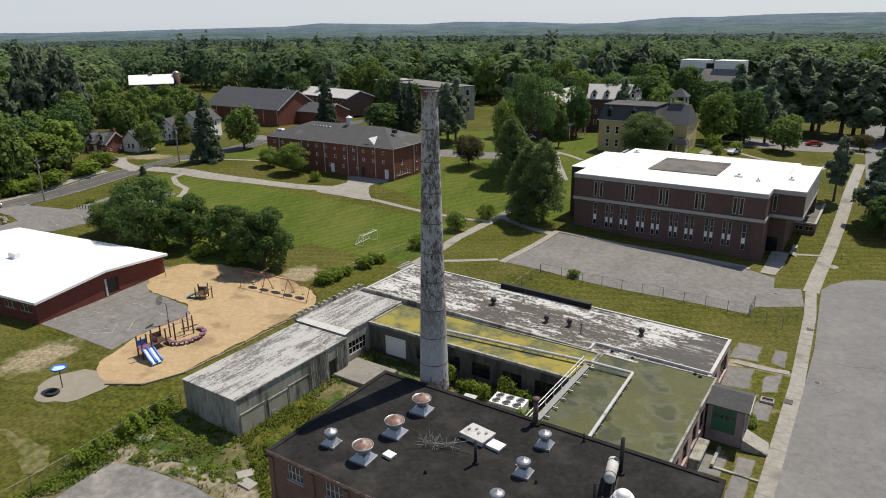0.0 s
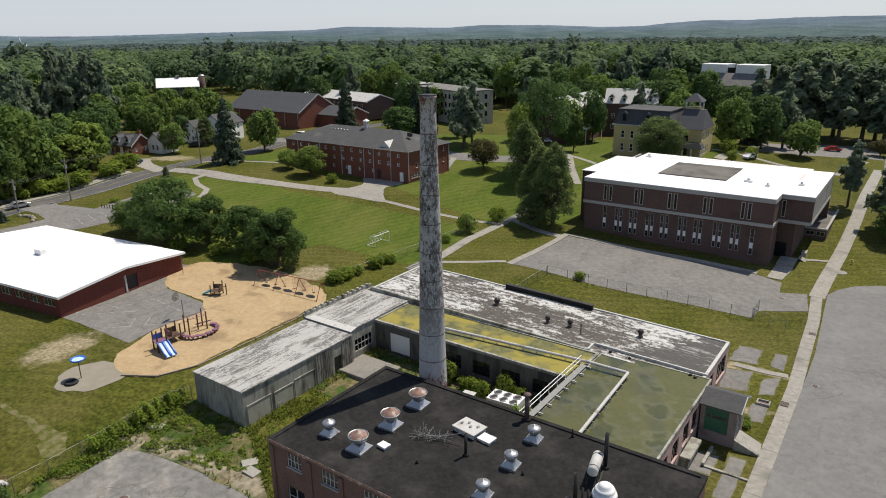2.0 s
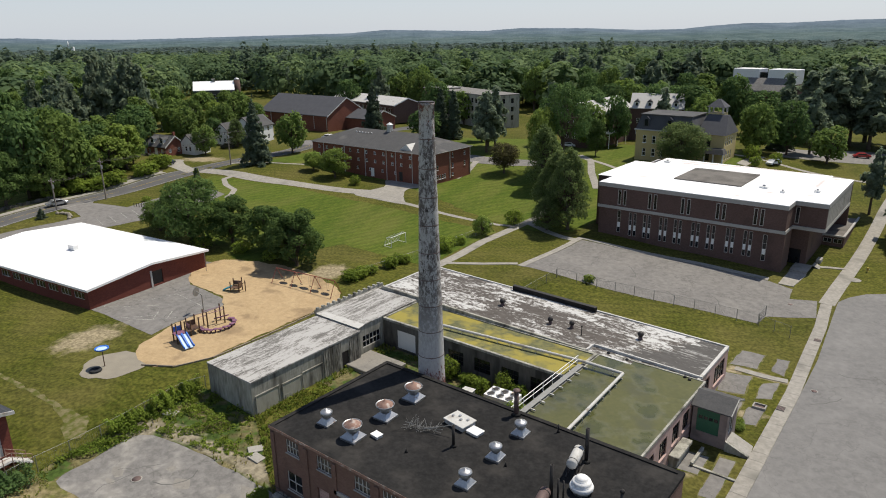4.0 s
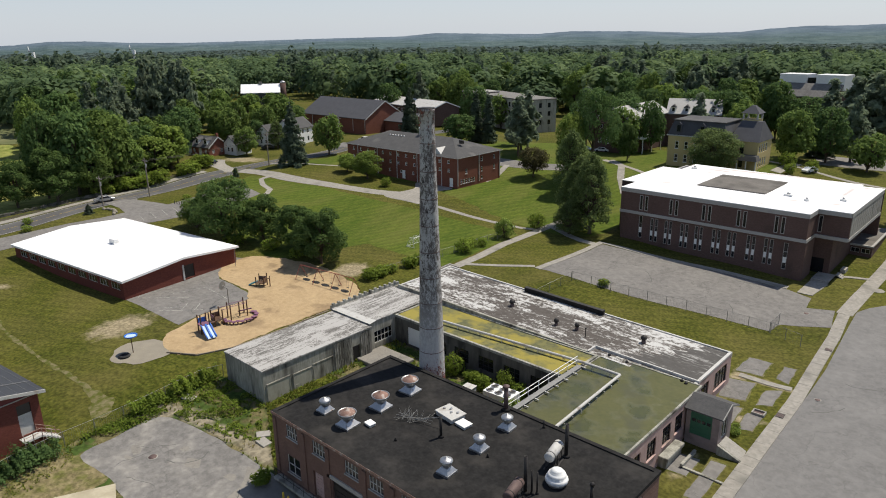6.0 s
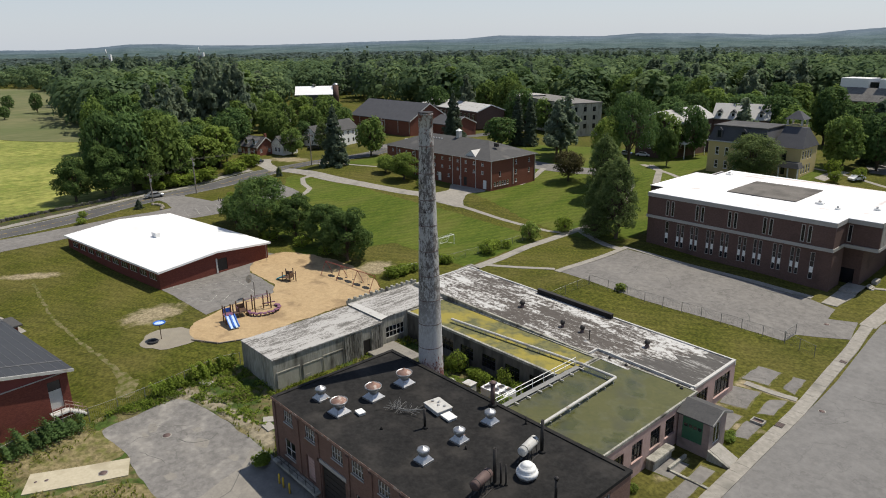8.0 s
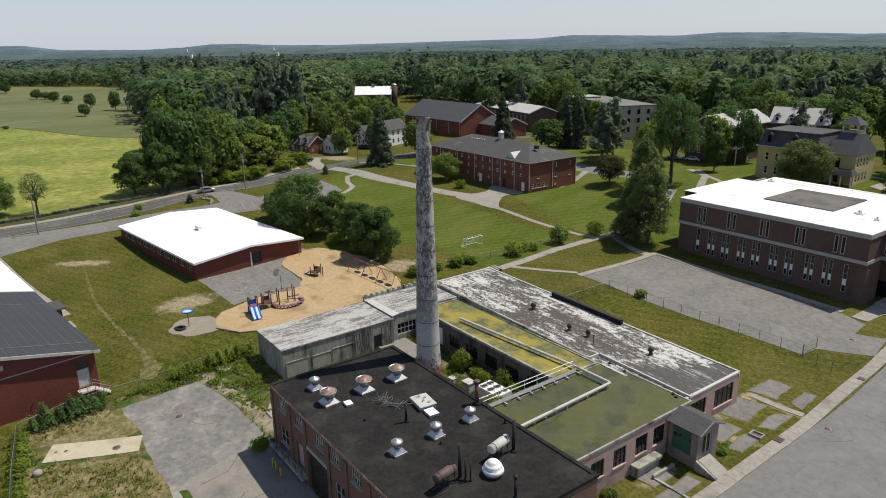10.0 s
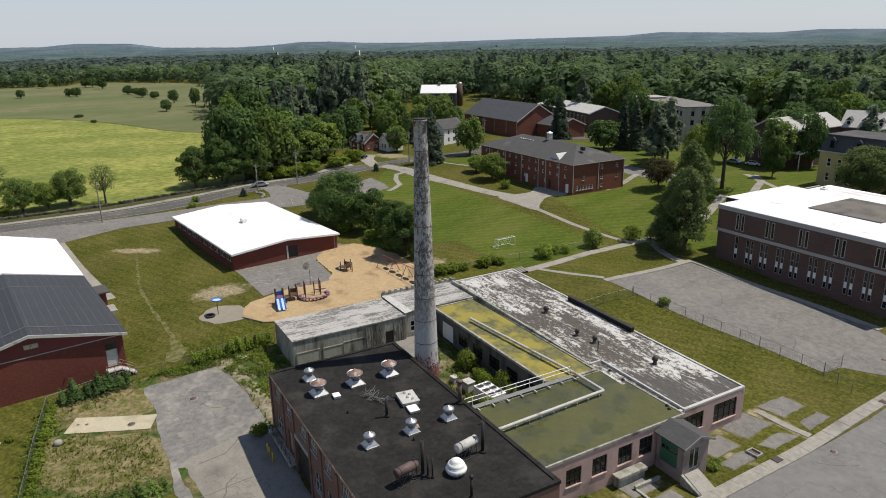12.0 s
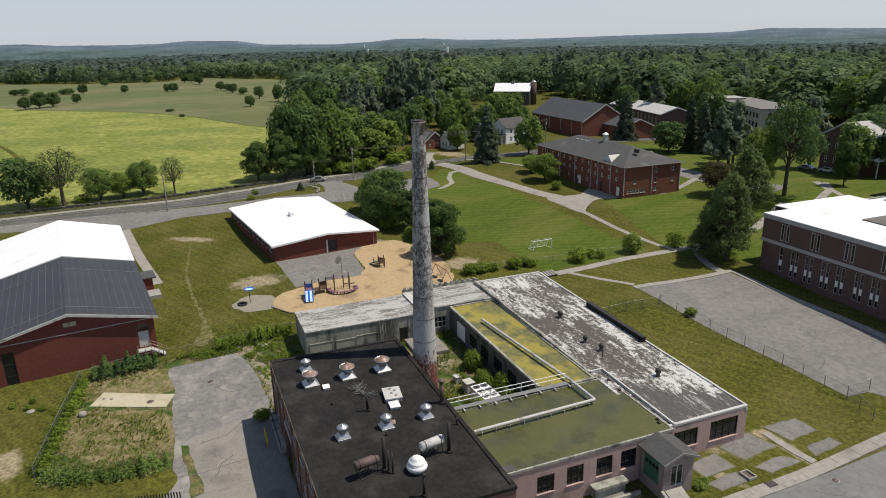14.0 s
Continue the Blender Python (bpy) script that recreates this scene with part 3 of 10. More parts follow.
# ---- ground ----
LEVELS = np.array([(-2.4, 82, 3.9), (-5, 76.8, 3.4), (-8, 93.9, 4.5), (-11, 110, 4.8), (-4, 115.6, 4.9), (-48.3, 94.4, 6.9), (-48.2, 116.6, 7.2)])
LEVELS = np.concatenate([LEVELS, np.array([(-52, 25, 2.6), (-48, 17.5, 2.8), (-83, 82.6, 6.6), (-74.3, 32.6, 5.1), (-69.5, 42.5, 5.3), (-80.7, 57.7, 6.1), (-74, 90, 6.6), (-131, 92.6, 8.8), (-95.6, 123.6, 9.4)])])
LEVELS = np.concatenate([LEVELS, np.array([(-142, 21.4, 7.0), (-144.7, 111, 11.4), (-60, 80, 6.4), (-91, 39.5, 6.0), (-9, 60, 3.0), (-7, 48, 2.6), (-5, 30, 2.4), (-30, 25, 2.5), (-30, 80, 5.2), (-45, 56, 4.0)])])
LEVELS = np.concatenate([LEVELS, np.array([(-60, 40, 4.6), (-16, 117, 5.6), (5, 60, 3.2), (10, 100, 4.6), (-40, 0, 2.8), (-62, 15, 3.6), (-95, 15, 5.2), (-150, 70, 9.0), (-48, 186, 12.5), (-20, 170, 9.5)])])
LEVELS = np.concatenate([LEVELS, np.array([(-150, 155, 12.5), (-110, 160, 11.5), (-75, 165, 11.5), (-200, 120, 11.5), (-170, 90, 11), (-170, 40, 8.5), (-210, 30, 10), (-230, 160, 13.5), (-28, 94.5, 5.28), (-28, 114.5, 6.15), (-38, 105, 6.45), (-20, 105, 5.35), (-28, 118.5, 6.2)])])


def lie(x, y):
    """The smooth lie of the land."""
    x, y = np.asarray(x, float), np.asarray(y, float)
    d2 = (x[..., None] - LEVELS[:, 0]) ** 2 + (y[..., None] - LEVELS[:, 1]) ** 2
    w = (d2 + 60.0) ** -1.6
    z = (w * LEVELS[:, 2]).sum(-1) / w.sum(-1)
    r = np.hypot(x + 70, y - 90)
    k = np.clip((r - 150) / 150, 0, 1)
    k = k * k * (3 - 2 * k)
    far = 14 - 9 * np.clip((r - 500) / 1500, 0, 1)
    far = far - 7.0 * np.clip((r - 680) / 500, 0, 1) ** 1.5
    far = far + 3.0 * np.exp(-((x + 245) ** 2 + (y + 10) ** 2) / 60.0 ** 2)
    return z * (1 - k) + far * k


STEP = 4.0
out = [0.0]
while out[-1] < 4700:
    out.append(out[-1] + max(STEP, 0.09 * out[-1] + 2))
out = np.array(out[1:])
GX = np.concatenate([-224 - out[::-1], np.arange(-224, 45, STEP), 44 + out])
GY = np.concatenate([-24 - out[::-1], np.arange(-24, 245, STEP), 244 + out])
GZ = lie(*np.meshgrid(GX, GY, indexing="ij"))


def hz(x, y):
    """The ground's height on the sheet itself."""
    i = int(np.clip(np.searchsorted(GX, x) - 1, 0, len(GX) - 2))
    j = int(np.clip(np.searchsorted(GY, y) - 1, 0, len(GY) - 2))
    u, v = (x - GX[i]) / (GX[i + 1] - GX[i]), (y - GY[j]) / (GY[j + 1] - GY[j])
    a, b, c, d = GZ[i, j], GZ[i + 1, j], GZ[i, j + 1], GZ[i + 1, j + 1]
    return float(a + (b - a) * u + (d - b) * v) if u > v else float(a + (d - c) * u + (c - a) * v)


nx, ny = len(GX), len(GY)
gv = np.stack([*np.meshgrid(GX, GY, indexing="ij"), GZ], -1).reshape(-1, 3)
ii, jj = np.meshgrid(np.arange(nx - 1), np.arange(ny - 1), indexing="ij")
ga = (ii * ny + jj).ravel()
gf = np.concatenate([np.stack([ga, ga + ny, ga + ny + 1], 1), np.stack([ga, ga + ny + 1, ga + 1], 1)])
ground = tagged(from_arrays("ground", gv, gf, GRASS, smooth=True), "mown grass ground with worn and dry patches", "ground", kind="structure")


def drape(name, outline, material, up=0.03, label="", category="", wobble=0.0, kind="structure", parent=None, thick=0.0):
    """A sheet over a plan outline that follows the ground."""
    pts = []
    if wobble:
        n = len(outline)
        for i in range(n):
            o, p, q, r = [Vector(outline[(i + k) % n]) for k in (-1, 0, 1, 2)]
            k = max(1, int((q - p).length / 0.8))
            round_ = 1.0 if wobble >= 0.12 and (q - p).length < 14 else 0.0
            for s in range(k):
                t = s / k
                w = p.lerp(q, t)
                bend = 0.5 * ((2 * p) + (q - o) * t + (2 * o - 5 * p + 4 * q - r) * t * t + (3 * p - o - 3 * q + r) * t ** 3)
                w = w.lerp(bend, round_)
                d = wobble * 1.3 * (noise.noise((w.x * 0.5, w.y * 0.5, 1.0)) + 0.7 * noise.noise((w.x * 1.7, w.y * 1.7, 4.0)))
                e = wobble * 1.3 * (noise.noise((w.x * 0.5, w.y * 0.5, 7.0)) + 0.7 * noise.noise((w.x * 1.7, w.y * 1.7, 9.0)))
                pts.append((w.x + d, w.y + e))
    else:
        pts = outline
    bm = bmesh.new()
    f = bm.faces.new([bm.verts.new((x, y, 0)) for x, y in pts])
    bmesh.ops.triangulate(bm, faces=[f])
    xs, ys = [p[0] for p in pts], [p[1] for p in pts]

    def cut(co, no):
        bmesh.ops.bisect_plane(bm, geom=bm.verts[:] + bm.edges[:] + bm.faces[:], dist=1e-5, plane_co=co, plane_no=no)

    for gx in GX[(GX > min(xs)) & (GX < max(xs))]:
        cut((gx, 0, 0), (1, 0, 0))
    for gy in GY[(GY > min(ys)) & (GY < max(ys))]:
        cut((0, gy, 0), (0, 1, 0))
    if min(xs) >= -224 and max(xs) <= 44 and min(ys) >= -24 and max(ys) <= 244:
        lo, hi = min(xs) + 224 - max(ys) - 24, max(xs) + 224 - min(ys) - 24
        for k in range(int(lo // STEP), int(hi // STEP) + 1):
            cut((k * STEP - 224, -24, 0), (1, -1, 0))
    for v in bm.verts:
        v.co.z = hz(v.co.x, v.co.y) + up
    bmesh.ops.recalc_face_normals(bm, faces=bm.faces[:])
    if sum(f.normal.z for f in bm.faces) < 0:
        bmesh.ops.reverse_faces(bm, faces=bm.faces[:])
    if thick or up > 0.05:
        rim = [e for e in bm.edges if e.is_boundary]
        low = bmesh.ops.extrude_edge_only(bm, edges=rim)
        for v in [g for g in low["geom"] if isinstance(g, bmesh.types.BMVert)]:
            v.co.z -= max(thick, up + 0.05)
    ob = part(name, bm, material, parent)
    return tagged(ob, label, category, kind=kind if not parent else "")


def strip(points, width):
    """The outline of a band of some width along a line."""
    left, right = [], []
    for i, p in enumerate(points):
        a, b = Vector(points[max(i - 1, 0)]), Vector(points[min(i + 1, len(points) - 1)])
        d = (b - a).normalized()
        nrm = Vector((-d.y, d.x)) * width / 2
        left.append(tuple(Vector(p) + nrm))
        right.append(tuple(Vector(p) - nrm))
    return left + right[::-1]


# ---- roads, paths and ground patches ----
ROAD_LINE = [(-140, -240), (-145.5, -60), (-147.2, 0), (-147.4, 25), (-147.8, 42), (-150.0, 55), (-151.6, 67), (-153.2, 79), (-154.6, 92), (-155, 105), (-155, 139), (-157, 175), (-165, 230), (-185, 300)]
drape("road_main", strip(ROAD_LINE, 6.8), ROAD_DARK, 0.04, "worn dark grey asphalt two-lane main road", "road")
for side_ in (-3.1, 3.1):
    drape("edge_line", strip([(x + side_, y) for x, y in ROAD_LINE[1:11]], 0.22), LINE, 0.048, "faded white edge line on the road", "road marking")
for side_ in (-0.12, 0.12):
    drape("centre_line", strip([(x + side_, y) for x, y in ROAD_LINE[1:11]], 0.12), CENTRE_LINE, 0.048, "worn yellow centre line on the road", "road marking")
drape("pavement_roadside", strip([(x - 4.9, y) for x, y in ROAD_LINE[1:9]], 1.9), PATH, 0.1, "pale worn pavement along the main road", "pavement", wobble=0.1)
# Dark strip paints the tree shade between pavement and wall.
drape("gravel_verge", strip([(x - 7.0, y) for x, y in ROAD_LINE[1:9]], 2.4), BANK_SHADED, 0.05, "roadside bank with the trees' shade in its dark colour", "ground", wobble=0.3)
drape("meadow", [(-157, -235), (-157, -60), (-157.5, 0), (-157, 30), (-157.5, 56), (-166, 62), (-182, 65), (-205, 67.5), (-230, 71.5), (-262, 74), (-280, 56), (-318, 33), (-347, 4), (-371, -27), (-391, -45), (-413, -62), (-470, -120), (-400, -240)], MEADOW, 0.05, "tall yellow-green hay meadow on a low hill", "field", kind="structure")
drape("field_track", strip([(-270, -42), (-254.7, -34.2), (-242.4, -28.7), (-222.5, -21.5), (-205, -16), (-185, -8)], 1.6), GRASS, 0.09, "faint trodden track across the meadow", "track", wobble=0.2)
drape("pasture", [(-262, 82), (-262, 74.6), (-280, 56.6), (-318, 33.6), (-347, 4.6), (-371, -26.4), (-391, -44.4), (-413, -61.4), (-470, -119), (-600, -330), (-800, -250), (-719, -116), (-671, -64), (-649, -17), (-637, 30), (-710, 47), (-641, 89), (-577, 130), (-508, 125), (-435, 117), (-400, 100), (-340, 95), (-300, 92)], PASTURE, 0.1, "dry olive pasture dotted with lone trees", "field", kind="structure")
drape("playing_field", [(-90, 66), (-84, 84), (-63.5, 84), (-65, 108), (-98, 106), (-126, 104), (-146, 98), (-138, 90), (-128, 82), (-112, 72)], LAWN, 0.02, "bright green mown playing field", "lawn", wobble=0.3)
drape("campus_lawn", [(-149, 112), (-140, 118), (-100, 124), (-95, 118), (-64, 112.5), (-52, 118), (-52, 150), (-40, 175), (-40, 200), (-100, 200), (-148, 170)], LAWN, 0.012, "mown green campus lawn under trees", "lawn", wobble=0.6)
drape("driveway", strip([(-153, 99), (-146, 101), (-138, 102.6), (-126, 106), (-112, 109.5), (-101, 112.5)], 3.6), PATH, 0.046, "pale concrete drive across the lawn", "driveway")
drape("house_drive", [(-155, 95.5), (-156.2, 99), (-164, 101), (-171, 104.5), (-174, 102), (-169.5, 97)], PATH, 0.043, "worn asphalt drive at the brick house", "driveway", wobble=0.2)
drape("forecourt", [(-106, 109.2), (-98, 108.6), (-91, 109.5), (-94, 113), (-97, 117.5), (-96.2, 122.8), (-108, 122.8), (-104, 117)], PATH, 0.05, "pale grey asphalt forecourt at the brick hall", "pavement", wobble=0.15)
drape("footpath", strip([(-92, 110), (-80, 110.6), (-67, 111.8), (-63.5, 113)], 1.1), PATH, 0.045, "narrow concrete footpath across the lawn", "path")
drape("footpath", strip([(-62.0, 85.2), (-62.3, 92), (-63.4, 101), (-63.2, 112), (-63.2, 123), (-66, 136), (-72, 150)], 2.0), PATH, 0.05, "straight concrete footpath down to the steps", "path")
drape("footpath", strip([(-62.6, 116.5), (-56, 113), (-52.5, 111.7), (-48.6, 111.3)], 1.5), PATH, 0.055, "concrete footpath to the car park", "path")
drape("footpath", strip([(-61.8, 87.3), (-56, 90.6), (-51, 93.8)], 1.0), PATH, 0.055, "narrow worn footpath in the grass", "path")
drape("footpath", strip([(-141.4, 102), (-141.6, 98), (-138, 96), (-132.5, 94.6), (-129.3, 91.5), (-127.2, 88.7)], 1.4), PATH, 0.05, "curved concrete footpath by the school lot", "path")
drape("footpath", strip([(-153, 108), (-146, 113.5), (-140, 116.5), (-134, 121)], 1.1), PATH, 0.045, "narrow concrete footpath beside the spruce", "path")
drape("footpath", strip([(-128, 12.2), (-110, 15.2), (-90.4, 18.8)], 1.9), PATH, 0.05, "straight concrete path beside the school hall", "path")
drape("trodden_path", strip([(-112, 25.4), (-96.3, 24.0), (-88.2, 24.0), (-79.4, 24.6), (-73.0, 25.3), (-68.6, 25.9)], 0.5), WORN_EDGE, 0.02, "thin trodden dirt line across the school lawn", "track", wobble=0.3)
drape("trodden_patch", [(-70, 25.4), (-67, 26.6), (-64.6, 26.6), (-62.6, 25), (-63.4, 23.4), (-65.4, 24.4)], WORN_EDGE, 0.022, "worn dirt patch beside the fence", "ground", wobble=0.4)
drape("car_park", [(-49.3, 93.2), (-48.3, 112.2), (-40, 112.5), (-25, 113.1), (-15.5, 113.6), (-11.5, 112.5), (-11.0, 108), (-7.5, 109.8), (-6.3, 103), (-10, 100.5), (-12.2, 99.2), (-12.5, 96.2), (-22, 95.2), (-36, 93.9)], ASPHALT, 0.04, "faded grey asphalt car park with cracks", "car park", wobble=0.06)
drape("path_edge", strip([(-49.9, 93.0), (-49.0, 112.9), (-38, 113.2), (-15.6, 114.4)], 1.3), PATH, 0.09, "concrete walk along the car park edge", "path")
drape("street", [(-3.6, -40), (-3.4, 40), (-3.6, 90), (-4.6, 106), (-4.9, 111.2), (-3.9, 114.2), (-2, 117.3), (1, 119.6), (6, 121.3), (14, 121.5), (14, 90), (9.5, 84), (8.6, 40), (8.4, -40)], ROAD, 0.04, "wide faded grey asphalt street", "road")
drape("pavement_kerb", strip([(-4.2, -40), (-4.1, 40), (-4.3, 80), (-5.2, 100), (-6.1, 109)], 1.55), PATH, 0.11, "pale concrete pavement along the street", "pavement")
drape("pavement", strip([(-6.1, 109.2), (-6.0, 118), (-5.6, 132), (-5.3, 152), (-5.0, 200)], 2.2), PATH, 0.06, "straight concrete pavement in the grass", "pavement")
drape("school_lot", [(-143, -30), (-137.5, -10), (-133, 3), (-127.6, 12), (-133.2, 25), (-134, 40), (-131, 56), (-127.8, 62), (-125.5, 74), (-127.5, 84), (-130.3, 90.3), (-135.7, 91.4), (-143.6, 91), (-139.5, 79), (-137.4, 70.2), (-146.9, 67.4), (-150.3, 68.4), (-150.3, 61), (-143, 61.4), (-138.4, 60.6), (-138.8, 56), (-141, 48), (-142.5, 36), (-143.3, 20), (-144, 8), (-146, -30)], ASPHALT, 0.045, "grey asphalt school lot beside the road", "car park", wobble=0.1)
for k in range(9):
    drape("parking_line", strip([(-134.6, 62 + k * 2.6), (-129.8, 61 + k * 2.6)], 0.14), LINE, 0.052, "faded parking line on the lot", "road marking")
drape("court", [(-93.5, 40.2), (-77.6, 41.6), (-78.4, 45.7), (-78.0, 49.6), (-77.4, 53), (-79, 54.6), (-85.5, 55.2), (-89.6, 55.2), (-94, 58), (-95.8, 63.8), (-97.5, 63.3), (-95, 52)], ASPHALT, 0.04, "cracked grey asphalt play court with faded lines", "court", wobble=0.1)
drape("play_sand", [(-94, 58.2), (-89.6, 55.5), (-85.3, 55.5), (-81.3, 55.3), (-78.6, 54), (-77.4, 52.9), (-78, 49.5), (-78.2, 45.7), (-77, 41.9), (-76.2, 39), (-74, 37.4), (-70.7, 36.6), (-67.5, 38.8), (-65.8, 42), (-65.6, 50), (-65.7, 58), (-65.4, 64.8), (-67.5, 67.5), (-71, 69), (-78, 70), (-86, 69.5), (-93, 67), (-96, 64)], SAND, 0.06, "yellow wood-chip and sand playground surface", "playground", wobble=0.34)
drape("gravel_circle", [(-75.9, 31.3), (-77, 33), (-76.8, 35), (-75.6, 37), (-73, 37.9), (-70.4, 37), (-69.9, 34.6), (-70.8, 32), (-72.8, 30.7), (-74.6, 30.5)], GRAVEL, 0.05, "round gravel patch under the ball funnel", "ground", wobble=0.34)
drape("yard", [(-57.4, 20), (-58.1, 23.9), (-58, 29), (-51.7, 31), (-44.8, 31.6), (-38.8, 31.85), (-5, 31.85), (-5, 8), (-20, 12), (-29.5, 19.8), (-33.7, 19.9), (-37.9, 20.3), (-46, 20.1), (-51.7, 20.6)], YARD_ASPHALT, 0.04, "grey patched asphalt service yard", "yard", wobble=0.15)
drape("yard_apron", [(-37.6, 21.6), (-39.2, 24.6), (-40.2, 28.6), (-39.6, 31.6), (-5, 31.6), (-5, 14), (-22, 18), (-27.6, 22.8), (-31.6, 22.1)], APRON, 0.046, "pale worn concrete apron before the boiler house", "yard", wobble=0.2)
drape("weed_seam", [(-37.4, 20.9), (-37.2, 21.6), (-34, 22), (-30.3, 22.6), (-27.4, 23), (-27, 21.6), (-30.5, 21.6), (-34, 21.3)], WEEDY, 0.05, "weedy seam in the yard asphalt", "ground", wobble=0.22)
for seam in ([(-31.4, 20.2), (-31.3, 23), (-31.6, 25.6), (-31.9, 28.4)], [(-40, 28.4), (-37.6, 26), (-36.9, 23)]):
    drape("asphalt_crack", strip([(x + 0.12 * math.sin(i * 2.1), y) for i, (x, y) in enumerate(seam)], 0.09), CRACK, 0.053, "sealed crack across the yard asphalt", "crack", wobble=0.05)
for px, py, pr in ((-54.5, 24.6, 0.9), (-53.6, 23.4, 0.6), (-47.5, 27.5, 1.1), (-44, 22.5, 0.8), (-42.5, 28.8, 0.7), (-50.5, 28.2, 0.6)):
    drape("asphalt_patch", [(px + pr * (1 + 0.3 * math.sin(k * 2.7 + px)) * math.cos(k * 0.785), py + 0.7 * pr * (1 + 0.3 * math.cos(k * 1.9 + py)) * math.sin(k * 0.785)) for k in range(8)], APRON, 0.048, "pale worn patch in the yard asphalt", "yard", wobble=0.12)
drape("yard_verge", [(-57.7, 9.0), (-59.4, 14), (-60.2, 19.5), (-60.3, 26), (-60.2, 36), (-58.8, 38.2), (-50.4, 38.2), (-38.8, 31.9), (-44.8, 31.6), (-51.7, 31), (-58, 29), (-58.1, 23.9), (-57.4, 20), (-51.7, 20.6), (-46, 20.1), (-37.9, 20.3), (-33.7, 19.9), (-33.0, 16), (-34.4, 11), (-36.4, 6.4), (-48.5, 7.7)], WEEDY, 0.03, "weedy dry verge around the yard", "ground", wobble=0.3)
for dry in ([(-54.6, 9.6), (-57.6, 10.2), (-58.6, 15), (-57.6, 19.8), (-51.4, 19.8)], [(-49.8, 8.6), (-45.6, 19.4), (-37.6, 19.6), (-37.4, 13), (-42, 8)]):
    drape("dry_plot", dry, DRY_PLOT, 0.035, "dry mown straw-coloured plot beside the tank slab", "ground", wobble=0.5)
drape("concrete_slab", [(-50.9, 10.4), (-53.9, 11.9), (-50.2, 20.6), (-47.2, 19.4)], SLAB, 0.12, "cream concrete tank slab with manholes", "slab")
drape("court_ground", [(-51, 47.9), (-51, 60.2), (-23.2, 60.2), (-23.2, 47.9)], WEEDY, 0.035, "weedy courtyard ground behind the boiler house", "ground")
drape("weed_strip", [(-50.3, 38.4), (-38.8, 31.6), (-38.8, 47.8), (-50.3, 47.8)], GRASS, 0.04, "overgrown grass strip beside the grey shed", "ground")
for slab in ([(-12.3, 82.6), (-11.9, 86.9), (-9.3, 87.4), (-9.1, 83.4)], [(-11.6, 75.6), (-12.2, 80.3), (-9.2, 81.3), (-8.8, 76.6)], [(-7.6, 84), (-7.7, 87.4), (-6.3, 87.6), (-6.1, 83.6)], [(-7.5, 76.4), (-7.7, 80.4), (-6.1, 81.6), (-6.0, 77.4)], [(-10.5, 58.8), (-10.5, 62.2), (-8.2, 62.5), (-8.3, 59.1)], [(-7.4, 70.2), (-7.6, 74.2), (-6.0, 74.8), (-5.9, 70.8)], [(-10.6, 70.4), (-10.8, 74.4), (-8.4, 74.8), (-8.2, 70.8)], [(-7.2, 56), (-7.3, 63), (-5.8, 63.2), (-5.7, 56.2)]):
    mx, my = sum(p[0] for p in slab) / 4, sum(p[1] for p in slab) / 4
    drape("worn_edge", [(mx + (x - mx) * 1.13, my + (y - my) * 1.1) for x, y in slab], WORN_EDGE, 0.03, "bare dirt edge round a paving patch", "ground", wobble=0.118)
    drape("paving_patch", slab, ASPHALT, 0.05, "old broken concrete patch in the grass", "slab", wobble=0.115)
drape("walkway", strip([(-11.4, 82), (-8, 82.2), (-5.4, 82.6)], 0.9), PATH, 0.07, "narrow concrete walk to the kerb", "path")
drape("back_lot", [(-42, 221.6), (-32, 224.2), (-20, 236), (-7.9, 238), (-5, 216.2), (-9, 215.6), (-22, 207), (-33.9, 199.6)], ASPHALT, 0.06, "grey asphalt car park behind the offices", "car park")
drape("side_street", strip([(1, 160), (-1, 200), (-3, 245), (-6, 300)], 6), ROAD, 0.05, "grey asphalt side street behind the offices", "road")
drape("footpath", strip([(-44.4, 190.4), (-30, 188.6), (-13.7, 186.4)], 1.5), PATH, 0.055, "concrete footpath by the mansard house", "path")
drape("footpath", strip([(-13, 185.4), (-10.5, 198), (-8.7, 210.5)], 1.5), PATH, 0.055, "concrete footpath to the back lot", "path")
drape("footpath", strip([(-39, 180), (-38.6, 186), (-37.8, 193.8)], 2.6), PATH, 0.06, "concrete walk by the mansard house", "path")
drape("footpath", strip([(-62, 146), (-67.7, 154.4), (-73.4, 165.4), (-82, 171)], 1.8), PATH, 0.06, "curved concrete footpath under the trees", "path")
drape("footpath", strip([(-80, 172), (-73.4, 165.8), (-64, 161)], 1.4), PATH, 0.065, "concrete footpath to the mansard house", "path")
drape("footpath", strip([(-100, 150), (-97, 142), (-95, 134)], 1.6), PATH, 0.07, "short concrete walk behind the brick hall", "path")
drape("street_far", strip([(-163, 141), (-140, 147), (-120, 150), (-100, 152), (-80, 158)], 7), ASPHALT, 0.06, "asphalt lane behind the brick hall", "road")


# ---- walls with real openings ----
def side(x, y, angle, z=0.0):
    """The pose of a wall: u runs along it, v points out of it (to the right of u), w up."""
    return pose(x, y, z, 0, 0, angle)


